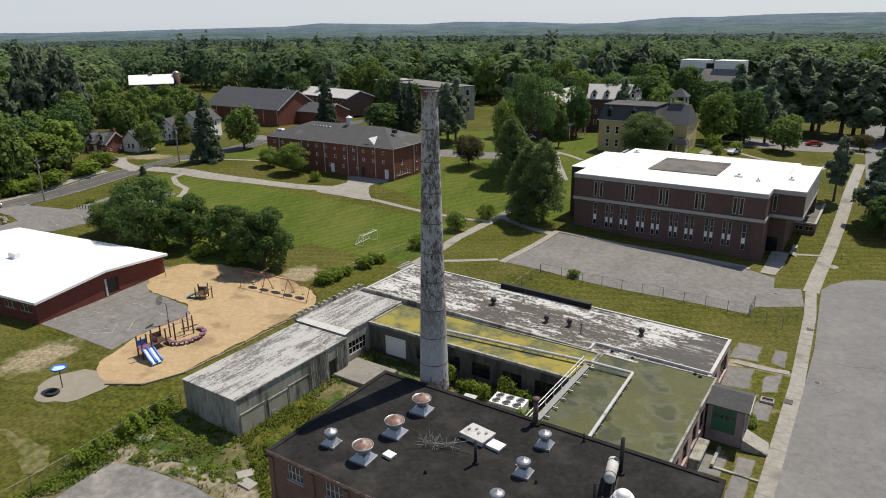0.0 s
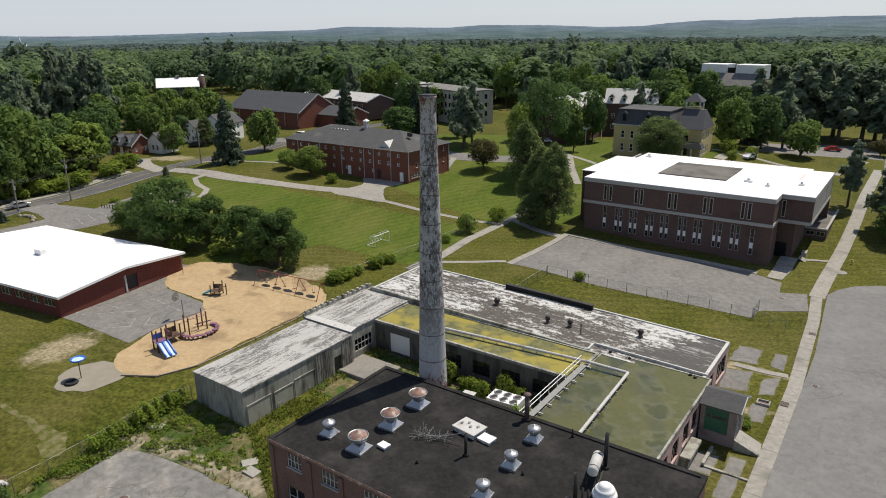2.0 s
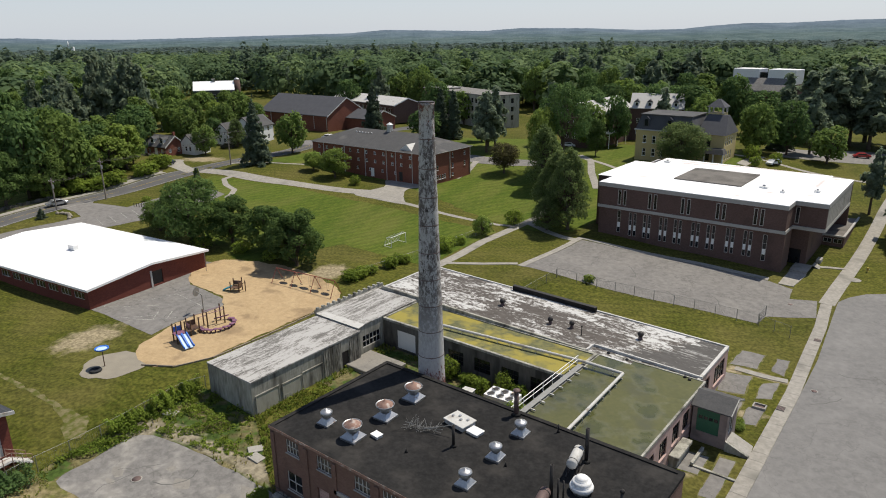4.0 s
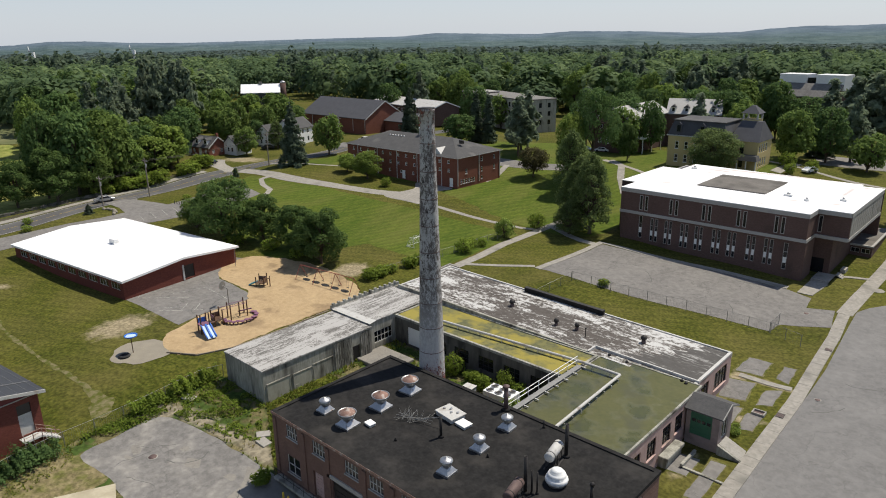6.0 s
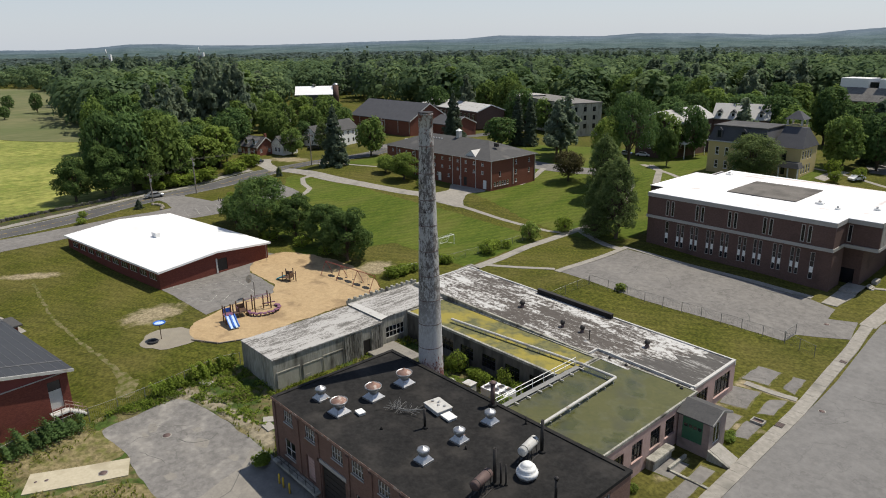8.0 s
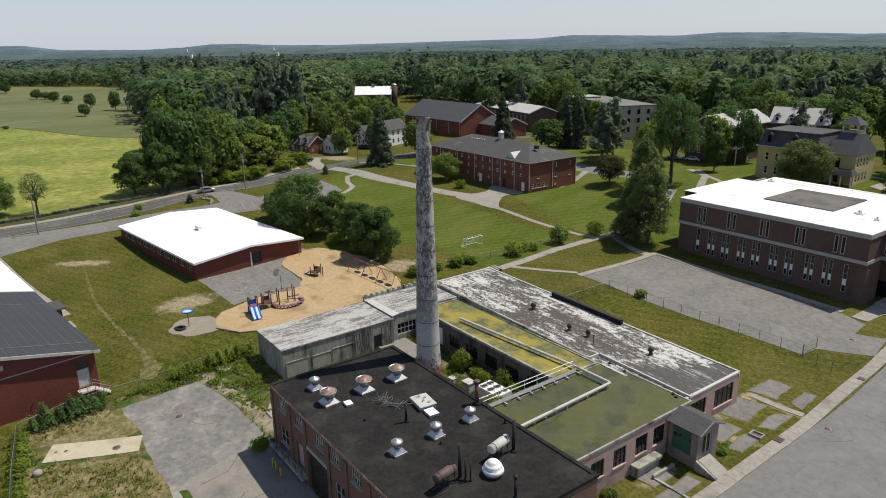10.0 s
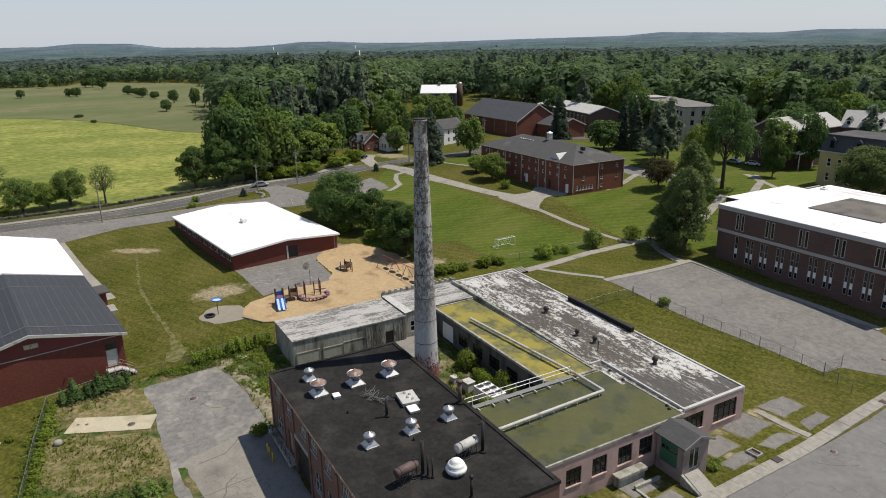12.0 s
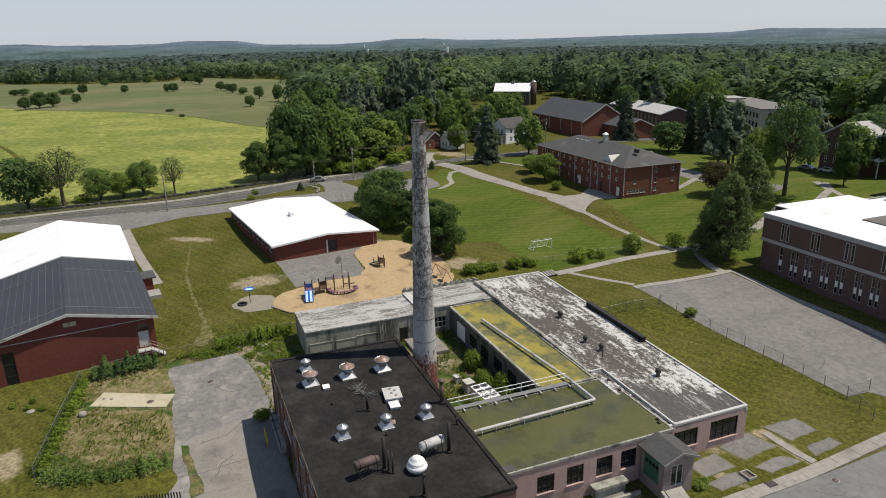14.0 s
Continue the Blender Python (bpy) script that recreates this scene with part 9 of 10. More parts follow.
part("backboard", rod((0.9, 0, 3.25), (0.96, 0, 3.25), 0.68, n=24), FENCE_METAL, hoop, "fan-shaped grey backboard")
bm = bmesh.new()
for k in range(16):
    a, b = k * 0.3927, (k + 1) * 0.3927
    rod((1.3 + 0.24 * math.cos(a), 0.24 * math.sin(a), 2.95), (1.3 + 0.24 * math.cos(b), 0.24 * math.sin(b), 2.95), 0.015, n=5, bm=bm)
part("rim", bm, PLAY_RED, hoop)
funnel = thing("ball_funnel", "blue funnel ball target on a pole", "play equipment", pose(-74.0, 33.3, hz(-74, 33.3) + 0.05))
part("pole", rod((0, 0, 0), (0, 0, 2.3), 0.06, n=10), PLAY_BROWN, funnel)
part("funnel", turned([(0.14, 2.1), (0.5, 2.25), (0.82, 2.4), (0.86, 2.55), (0.78, 2.57), (0.68, 2.45), (0.3, 2.32)], 26), PLAY_BLUE, funnel, "blue plastic funnel ring")
part("basin", turned([(0.66, 2.44), (0.3, 2.33), (0.02, 2.3)], 24), PLAY_PALE, funnel)
tyre = thing("tyre", "black rubber tyre lying on gravel", "tyre", pose(-73.7, 32.0, hz(-73.7, 32.0) + 0.06))
part("tread", turned([(0.35, 0), (0.7, 0.02), (0.78, 0.12), (0.7, 0.22), (0.35, 0.24), (0.33, 0.12)], 24), RUBBER, tyre)
pole_ = thing("tether_pole", "thin steel tetherball pole in sand", "pole", pose(-93, 60.5, hz(-93, 60.5)))
part("pole", rod((0, 0, 0), (0, 0, 3.2), 0.05, n=8), FENCE_METAL, pole_)
for a, b in (((-70.6, 36.3), (-66.9, 38.6)), ((-66.9, 38.6), (-65.2, 43)), ((-65.2, 43), (-65.0, 52)), ((-65.0, 52), (-65.0, 62))):
    n_ = max(2, int((Vector(a) - Vector(b)).length / 2.4))
    for k in range(n_):
        p, q = Vector(a).lerp(Vector(b), k / n_), Vector(a).lerp(Vector(b), (k + 0.96) / n_)
        d = (q - p).normalized() * 0
        ang = math.degrees(math.atan2(q.y - p.y, q.x - p.x))
        tm = tagged(part("edging_timber", box(0, (q - p).length, -0.09, 0.09, -0.05, 0.18, bevel=0.02), WOOD), "weathered timber edging of the playground", "edging", "playground edging")
        tm.matrix_basis = pose(p.x, p.y, hz(p.x, p.y) + 0.03, 0, 0, ang)
for a, b in (((-91.4, 41.9), (-84.6, 48.6)), ((-87.6, 51.6), (-80.0, 51.2)), ((-84.2, 41.9), (-79.7, 46.7)), ((-85.8, 41.6), (-83.0, 45.0)), ((-94.0, 43.8), (-89.6, 47.0)), ((-91.4, 41.9), (-94.0, 43.8)), ((-89.2, 46.5), (-87.6, 51.6)), ((-82.0, 44.4), (-83.6, 46.2)), ((-80.6, 45.8), (-82.2, 47.6))):
    drape("court_line", strip([a, b], 0.14), LINE, 0.052, "faded painted court line", "marking", kind="structure")
rnd = random.Random(3)
for area, n_ in (((-94, -79, 42, 54), 9), ((-46, -13, 95, 113), 10), ((-2.5, 7, 60, 112), 9), ((-56, -42, 20, 30), 6), ((-36, -10, 14, 27), 5)):
    for k in range(n_):
        x, y, a = rnd.uniform(area[0], area[1]), rnd.uniform(area[2], area[3]), rnd.uniform(0, 6.28)
        line = [(x, y)]
        for s in range(5):
            a += rnd.uniform(-0.6, 0.6)
            line.append((line[-1][0] + math.cos(a) * rnd.uniform(0.5, 1.3), line[-1][1] + math.sin(a) * rnd.uniform(0.5, 1.3)))
        if all(area[0] < px < area[1] and area[2] < py < area[3] for px, py in line) and not (area[0] == -94 and any(py > 40 + (px + 78) * -0.0 and px > -79 for px, py in line)):
            drape("pavement_crack", strip(line, rnd.uniform(0.06, 0.13)), CRACK, 0.05, "dark crack line in the asphalt", "crack", kind="structure")


# ---- goal, fences, poles ----
goal = thing("football_goal", "white tubular football goal with net", "goal", pose(-75.0, 90.0, hz(-75, 90), 0, 0, 92))
for x in (-2.1, 2.1):
    part("post", rod((x, 0, 0), (x, 0, 1.95), 0.06, n=10), WHITE, goal)
    part("back_stay", rod((x, 0, 1.95), (x, 1.0, 1.9), 0.04, n=8), WHITE, goal)
    part("back_post", rod((x, 1.0, 1.9), (x, 1.9, 0.03), 0.04, n=8), WHITE, goal)
    part("ground_bar", rod((x, 0, 0.04), (x, 1.9, 0.04), 0.04, n=8), WHITE, goal)
part("crossbar", rod((-2.1, 0, 1.95), (2.1, 0, 1.95), 0.06, n=10), WHITE, goal)
part("crossbar", rod((-2.1, 1.9, 0.04), (2.1, 1.9, 0.04), 0.04, n=8), WHITE, goal)
net = bmesh.new()
for k in range(15):
    x = -2.1 + k * 0.3
    rod((x, 1.0, 1.9), (x, 1.9, 0.05), 0.008, n=3, bm=net, caps=False)
    rod((x, 0.02, 1.95), (x, 1.0, 1.9), 0.008, n=3, bm=net, caps=False)
for k in range(7):
    f = k / 6
    rod((-2.1, 1.0 + 0.9 * f, 1.9 - 1.85 * f), (2.1, 1.0 + 0.9 * f, 1.9 - 1.85 * f), 0.008, n=3, bm=net, caps=False)
part("net", net, WHITE, goal)


def fence(points, h, label, gap=2.8, wires=5):
    t = thing("chain_link_fence", label, "fence")
    for a, b in zip(points, points[1:]):
        a, b = Vector(a), Vector(b)
        n = max(1, round((b - a).length / gap))
        for k in range(n):
            p, q = a.lerp(b, k / n), a.lerp(b, (k + 1) / n)
            zp, zq = hz(p.x, p.y), hz(q.x, q.y)
            part("post", rod((p.x, p.y, zp - 0.2), (p.x, p.y, zp + h + 0.05), 0.04, n=7), FENCE_METAL, t)
            part("top_rail", rod((p.x, p.y, zp + h), (q.x, q.y, zq + h), 0.022, n=6), FENCE_METAL, t)
            bm = bmesh.new()
            m = max(4, int((q - p).length / 0.22))
            for i in range(m):
                for s in (0, 1):
                    u, v = p.lerp(q, i / m), p.lerp(q, min(1.0, (i + 1) / m))
                    zu, zv = zp + (zq - zp) * i / m, zp + (zq - zp) * (i + 1) / m
                    lo, hi = (0.05, h) if s else (h, 0.05)
                    bm2 = rod((u.x, u.y, zu + lo), (v.x, v.y, zv + hi), 0.0045, n=3, bm=bm, caps=False)
            part("mesh_panel", bm, FENCE_METAL, t)
    p = points[-1]
    part("post", rod((p[0], p[1], hz(*p) - 0.2), (p[0], p[1], hz(*p) + h + 0.05), 0.04, n=7), FENCE_METAL, t)
    return t


fence([(-42.6, 92.4), (-36, 93.4), (-24, 94.6), (-12.2, 95.6), (-7.9, 94.4)], 1.7, "rusty chain-link fence beside the car park")
fence([(-42.6, 92.2), (-43.0, 86.5), (-43.4, 80.0)], 1.5, "short chain-link fence behind the long wing")
fence([(-12.4, 95.9), (-12.3, 99.5)], 1.7, "chain-link gate fence beside the car park")
fence([(-69.5, 71), (-67.6, 84.5), (-66.8, 94), (-66.4, 106)], 1.4, "chain-link fence along the playing field")
fence([(-59.4, 38.2), (-60.2, 36), (-60.3, 26), (-60.2, 19.5), (-59.4, 14), (-57.7, 9.0), (-48.5, 7.6), (-36.6, 6.3)], 1.8, "vine-grown chain-link fence round the yard")
fence([(-34.6, 48.3), (-22.4, 48.3)], 1.5, "low steel railing behind the boiler house", 1.5)
black = thing("black_slat_fence", "short black slatted fence panel", "fence")
for k in range(16):
    x, y = -27.2 + k * 0.05, 16.6 + k * 0.27
    part("slat", box(-0.07, 0.07, -0.02, 0.02, 0, 1.6), DARK_METAL, black).matrix_basis = pose(x, y, hz(x, y), 0, 0, 80)


def stone_wall(points, h, label):
    """A low dry wall of rough fieldstones, each stone a part."""
    rng_ = random.Random(5)
    t = thing("stone_wall", label, "wall")
    stones = []
    for k in range(5):
        bm = box(-0.5, 0.5, -0.5, 0.5, -0.5, 0.5, bevel=0.16)
        for v in bm.verts:
            v.co *= rng_.uniform(0.85, 1.1)
        me = bpy.data.meshes.new("stone")
        bm.to_mesh(me)
        bm.free()
        me.materials.append(FIELDSTONE)
        stones.append(me)
    for a, b in zip(points, points[1:]):
        a, b = Vector(a), Vector(b)
        way, at_ = (b - a).normalized(), 0.0
        while at_ < (b - a).length:
            w = rng_.uniform(0.7, 1.3)
            p = a + way * (at_ + w / 2)
            top = h * rng_.uniform(0.8, 1.15)
            ob = new("stone", stones[rng_.randrange(5)])
            ob.parent = t
            ob.matrix_basis = pose(p.x, p.y, hz(p.x, p.y) + top / 2 - 0.1, rng_.uniform(-6, 6), rng_.uniform(-6, 6), math.degrees(math.atan2(way.y, way.x)) + rng_.uniform(-12, 12)) @ Matrix.Diagonal((w * 1.06, rng_.uniform(0.5, 0.8), top + 0.2, 1))
            at_ += w
    return t


stone_wall([(-156.3, -30), (-156.6, 0), (-156.8, 20), (-156.9, 38), (-158.2, 52), (-159.2, 64)], 0.7, "low dark fieldstone wall between meadow and road")


def utility_pole(x, y, h, arm=True, lamp=False, label="weathered wooden utility pole with crossarm"):
    t = thing("utility_pole", label, "pole", pose(x, y, hz(x, y) - 0.2, 0, 0, 5), group="utility poles")
    part("shaft", rod((0, 0, 0), (0, 0, h), 0.17, 0.12, n=12), POLE_WOOD, t)
    if arm:
        part("crossarm", box(-1.1, 1.1, -0.06, 0.06, h - 0.8, h - 0.65), POLE_WOOD, t)
        for k in (-1.0, -0.4, 0.4, 1.0):
            part("insulator", rod((k, 0, h - 0.65), (k, 0, h - 0.48), 0.05, n=8), GALV, t)
        part("transformer", rod((0.32, 0, h - 2.2), (0.32, 0, h - 1.4), 0.22, n=14), GALV, t)
    if lamp:
        part("lamp_arm", rod((0, 0, h - 0.3), (1.4, 0, h + 0.2), 0.035, n=8), GALV, t)
        part("lamp_head", box(1.2, 1.8, -0.12, 0.12, h + 0.1, h + 0.22, bevel=0.03), GALV, t)
    return t


POLES = [(-148.2, 70.9, 9.6), (-147.9, 59.8, 7.2), (-151.2, 107.0, 9.6), (-160.5, 140, 9.6)]
for x, y, h in POLES:
    utility_pole(x, y, h)
lp = utility_pole(-141.2, 21.4, 9.4, False, True, "grey lamp pole beside the school lot")
wires = thing("power_lines", "thin black power lines between poles", "cable")
order = [(-147.9, 59.8, 7.2), (-148.2, 70.9, 9.6), (-151.2, 107.0, 9.6), (-160.5, 140, 9.6)]
for a, b in zip(order, order[1:]):
    for o in (-1.0, 0.4, 1.0):
        bm = bmesh.new()
        pts = []
        for k in range(9):
            f = k / 8
            x, y = a[0] + (b[0] - a[0]) * f + o, a[1] + (b[1] - a[1]) * f
            za, zb = hz(a[0], a[1]) + a[2] - 0.7, hz(b[0], b[1]) + b[2] - 0.7
            pts.append((x, y, za + (zb - za) * f - 1.2 * math.sin(math.pi * f)))
        rings = [[bm.verts.new((x + 0.016 * c, y, z + 0.016 * s)) for c, s in ((1, 0), (0, 1), (-1, 0), (0, -1))] for x, y, z in pts]
        for lo, hi in zip(rings, rings[1:]):
            for i in range(4):
                bm.faces.new((lo[i], lo[(i + 1) % 4], hi[(i + 1) % 4], hi[i]))
        part("wire", bm, DARK_METAL, wires)

# stairs down from the footpath
st = thing("garden_steps", "weathered concrete garden steps at the footpath", "steps", pose(-62.0, 85.0, 0, 0, 0, -8))
for k in range(6):
    zt = hz(-62.0 + 0.06 * k, 85.0 - 0.5 * k) + 0.42 - k * 0.06
    part("tread", box(-1.25, 1.25, -0.5 * (k + 1) + 0.2, -0.5 * k, zt - 0.07, zt, bevel=0.01), CONCRETE, st)
    part("riser", box(-1.2, 1.2, -0.5 * k - 0.49, -0.5 * k, zt - 0.7, zt - 0.071), DARK_STUCCO, st)

# ---- hedges, vines and weeds ----
def scatter_bushes(line, n, h0, h1, spread, kinds, seed, group):
    r = random.Random(seed)
    seg = [(Vector(a), Vector(b)) for a, b in zip(line, line[1:])]
    lens = [(b - a).length for a, b in seg]
    for k in range(n):
        s = r.uniform(0, sum(lens))
        for (a, b), l in zip(seg, lens):
            if s <= l:
                break
            s -= l
        p = a.lerp(b, min(1, s / l))
        h = r.uniform(h0, h1)
        plant(kinds[k % len(kinds)], p.x + r.uniform(-spread, spread), p.y + r.uniform(-spread, spread), h, h * r.uniform(0.6, 1.05), group=group)


def vine_screen(points, bays, tall, wide, leaves, seed, label, material, group):
    """Climbers on a fence, one plant a bay: stems, and leaves that hang over the wire in uneven heaps."""
    r = np.random.default_rng(seed)
    ends = [Vector(p) for p in points]
    spans = [(b - a).length for a, b in zip(ends, ends[1:])]

    def on_line(d):
        for k, span in enumerate(spans):
            if d <= span or k == len(spans) - 1:
                return ends[k].lerp(ends[k + 1], min(1.0, d / span)), (ends[k + 1] - ends[k]).normalized()
            d -= span

    total = sum(spans)
    for k in range(bays):
        mid, way = on_line((k + 0.5) * total / bays)
        t = thing("vine", label, "vine", pose(mid.x, mid.y, hz(mid.x, mid.y), 0, 0, math.degrees(math.atan2(way.y, way.x))), group=group)
        length = total / bays
        n = int(leaves * r.uniform(0.6, 1.2))
        u = r.uniform(-0.62, 0.62, n) * length
        crest = np.array([tall * (0.62 + 0.75 * noise.noise((k * length + a, seed * 3.0, 0.0)) + 0.3 * noise.noise((3 * (k * length + a), seed, 2.0))) for a in u])
        crest = np.clip(crest, 0.15, tall * 1.25)
        f = r.random(n) ** 0.6
        across = r.normal(0, 1, n) * wide * (0.35 + 0.65 * (1 - np.abs(2 * f - 1.1)).clip(0, 1)) * (0.4 + crest / tall)
        p = np.stack([u, across, f * crest], 1)
        q = np.stack([0 * u, np.sign(across) * 0.6, 0.5 + f], 1)
        v, fc = leaf_cards(p, q, 0.2, r, 1.3, 0.6)
        from_arrays("leaves", v, fc, material, t)
        stems = bmesh.new()
        for m in range(5):
            a = r.uniform(-0.5, 0.5) * length
            limb(stems, (a, 0, -0.1), (a + r.uniform(-0.5, 0.5), r.uniform(-0.15, 0.15), tall * r.uniform(0.4, 0.8)), 0.025, 0.01, 5)
        part("stem", stems, BARK, t)


def leaf_carpet(name, outline, n, tall, leaf, material, label, seed, size=2.0):
    """Low leafy weeds over a plan outline in drifts of uneven height, as one body."""
    r = np.random.default_rng(seed)
    xs_w, ys_w = [p[0] for p in outline], [p[1] for p in outline]
    pts = []
    for k in range(n):
        x, y = r.uniform(min(xs_w), max(xs_w)), r.uniform(min(ys_w), max(ys_w))
        up_ = noise.noise((x / size, y / size, seed)) + 0.5 * noise.noise((x / size * 3, y / size * 3, seed + 4)) + 0.08
        if up_ > 0 and inside(x, y, outline):
            pts.append((x, y, hz(x, y) + 0.04 + tall * min(1.0, 1.6 * up_) * r.random() ** 0.7))
    p = np.array(pts)
    v, f = leaf_cards(p, np.tile([0.0, 0.0, 1.0], (len(p), 1)), leaf, r, 1.4, 0.7)
    tagged(from_arrays(name, v, f, material), label, "weeds", kind="stuff")


vine_screen([(-60.2, 37.6), (-60.2, 27.0)], 5, 2.5, 0.6, 1700, 1, "leafy green vines heaped on the chain-link fence", VINE, "vines on the yard fence")
vine_screen([(-60.2, 26.6), (-60.2, 21.5)], 2, 0.9, 0.4, 260, 2, "thin green vines low on the chain-link fence", VINE, "vines on the yard fence")
vine_screen([(-59.6, 18.4), (-58.6, 10.6)], 4, 2.8, 1.0, 1700, 3, "dense dark leafy bushes beside the school hall", LEAF_DARK, "bushes by the school hall")
vine_screen([(-57.7, 9.2), (-48.5, 7.8), (-37.4, 6.6)], 9, 1.6, 0.6, 900, 4, "bright leafy vines along the yard fence", VINE, "vines on the yard fence")
vine_screen([(-36.2, 7.6), (-34.6, 12), (-34.0, 15.6), (-34.8, 19.2)], 5, 1.6, 0.9, 1200, 5, "leafy bushes along the plot edge", LEAF_MID, "bushes at the plot edge")
leaf_carpet("fence_weeds", [(-60.2, 38), (-60.2, 22), (-58.4, 24), (-58, 30.2), (-53.4, 31), (-48, 32.6), (-45, 34), (-50.4, 38.3)], 26000, 0.8, 0.17, VINE, "lush green weeds between fence and shed", 6)
leaf_carpet("plot_weeds", [(-59, 10), (-60, 20), (-57.4, 20.2), (-54.4, 11), (-50, 9), (-46, 18.8), (-37.5, 19.4), (-35, 18), (-36, 8), (-48.5, 8)], 9000, 0.35, 0.14, WEED_LEAF, "short green weeds on the dry plot", 7, 1.5)
leaf_carpet("shed_weeds", [(-50.2, 38.4), (-39, 31.9), (-38.9, 47.6), (-50.2, 47.6)], 9000, 0.4, 0.14, VINE, "green weeds along the grey shed", 8, 1.5)
leaf_carpet("courtyard_weeds", [(-44, 52), (-50.5, 58), (-50.5, 60), (-23.5, 60), (-23.5, 56.4), (-36, 55)], 3000, 0.6, 0.17, LEAF_OAK, "wild green weeds filling the courtyard", 9, 1.8)
scatter_bushes([(-69.6, 71.5), (-67.8, 83.5)], 14, 1.3, 2.0, 0.4, ("bush",), 3, "field hedge")
scatter_bushes([(-49.5, 39.5), (-44, 36.5), (-42, 35)], 5, 0.5, 1.0, 1.2, ("bush", "bush_light"), 4, "yard weeds")
scatter_bushes([(-42.5, 58.3), (-38, 58.8), (-33, 58.8)], 6, 0.9, 1.8, 0.7, ("bush",), 6, "courtyard bushes")
for kind, x, y, h, r in (("bush_light", -25.4, 53.2, 4.4, 1.9), ("bush_light", -26.6, 53.4, 2.8, 1.4), ("bush", -30.6, 58.6, 3.2, 1.4), ("bush", -28.6, 58.8, 2.4, 1.3), ("bush", -33.1, 57.6, 2.2, 1.2), ("bush", -38.3, 58.2, 3.0, 1.5), ("bush", -36.4, 55.6, 1.2, 0.9)):
    plant(kind, x, y, h, r, group="courtyard bushes")
scatter_bushes([(-40.2, 30.8), (-38.6, 30.6)], 4, 0.8, 1.3, 0.5, ("bush",), 10, "yard weeds")
scatter_bushes([(-38.4, 94.6), (-37.6, 94.4)], 2, 1.2, 1.5, 0.2, ("bush",), 11, "fence weeds")
scatter_bushes([(-51.8, 6.0), (-55.5, 2.0)], 4, 0.6, 1.0, 1.2, ("bush",), 12, "yard weeds")


VERGE = [(-57.7, 9.0), (-59.4, 14), (-60.2, 19.5), (-60.3, 36), (-58.8, 38.2), (-50.4, 38.2), (-38.8, 31.5), (-46.5, 31.6), (-52, 31.6), (-58.4, 29.6), (-58.2, 24), (-57.6, 20.4), (-53.9, 11.9), (-50.9, 10.4), (-47, 19.2), (-39, 19.8), (-34.4, 18.5), (-34.4, 11), (-36.4, 6.4), (-48.5, 7.7)]


def tuft_field(name, area, n, size, material, label, seed, keep=None):
    """Grass and weed tufts of three bent blades each, as one body."""
    r = np.random.default_rng(seed)
    vs, fs, base = [], [], 0
    for k in range(n):
        x, y = r.uniform(area[0], area[1]), r.uniform(area[2], area[3])
        if keep and not inside(x, y, keep):
            continue
        if noise.noise((x / 3.5, y / 3.5, seed)) < -0.05:
            continue
        z = hz(x, y) + 0.02
        s = size * r.uniform(0.5, 1.4)
        for j in range(4):
            a = r.uniform(0, 6.28)
            dx, dy = math.cos(a), math.sin(a)
            w = s * 0.22
            vs += [(x - dy * w, y + dx * w, z), (x + dy * w, y - dx * w, z), (x + dx * s * 0.5 + dy * w * 0.3, y + dy * s * 0.5 - dx * w * 0.3, z + s), (x + dx * s * 0.5 - dy * w * 0.3, y + dy * s * 0.5 + dx * w * 0.3, z + s)]
            fs.append((base, base + 1, base + 2, base + 3))
            base += 4
    tagged(from_arrays(name, vs, fs, material), label, "weeds", kind="stuff")


DRY_LEAF = leaf_mat("dry_grass_blades", (0.2, 0.19, 0.06), (0.3, 0.27, 0.11), 0.35)
tuft_field("yard_weeds", (-63, -28, 2, 38), 5200, 0.28, WEED_LEAF, "green weed tufts round the service yard", 1, VERGE)
tuft_field("dry_weeds", (-63, -28, 2, 38), 2600, 0.2, DRY_LEAF, "dry grass tufts round the service yard", 2, VERGE)
tuft_field("shed_grass", (-50.3, -38.8, 32, 48), 3800, 0.26, WEED_LEAF, "overgrown grass beside the grey shed", 3, [(-50.3, 38.4), (-38.8, 31.6), (-38.8, 47.8), (-50.3, 47.8)])
tuft_field("court_weeds", (-51, -23.4, 48, 60), 3800, 0.3, WEED_LEAF, "weeds growing in the courtyard", 4)

# ---- street and yard details ----
def cover(x, y, r, up, label, mt=None):
    t = thing("manhole_cover", label, "manhole", pose(x, y, hz(x, y) + up), group="manhole covers")
    part("ring", turned([(r, -0.05), (r, 0.012), (r * 0.82, 0.014)], 24), mt or CONCRETE, t)
    part("lid", turned([(r * 0.8, -0.02), (r * 0.8, 0.02), (0.02, 0.025)], 24), TANK_RUST, t)


cover(-51.9, 25.2, 0.55, 0.045, "rusty round manhole cover in the yard")
cover(-49.3, 17.6, 0.5, 0.125, "rusty manhole cover on the concrete slab")
cover(-51.8, 12.9, 0.22, 0.125, "small rusty cap on the concrete slab")
cover(-52.2, 12.0, 0.18, 0.125, "small rusty cap on the concrete slab")
cover(-2.4, 82, 0.4, 0.045, "worn manhole cover in the street", LINE)
cover(-10.4, 105.8, 0.45, 0.045, "worn manhole cover in the car park")
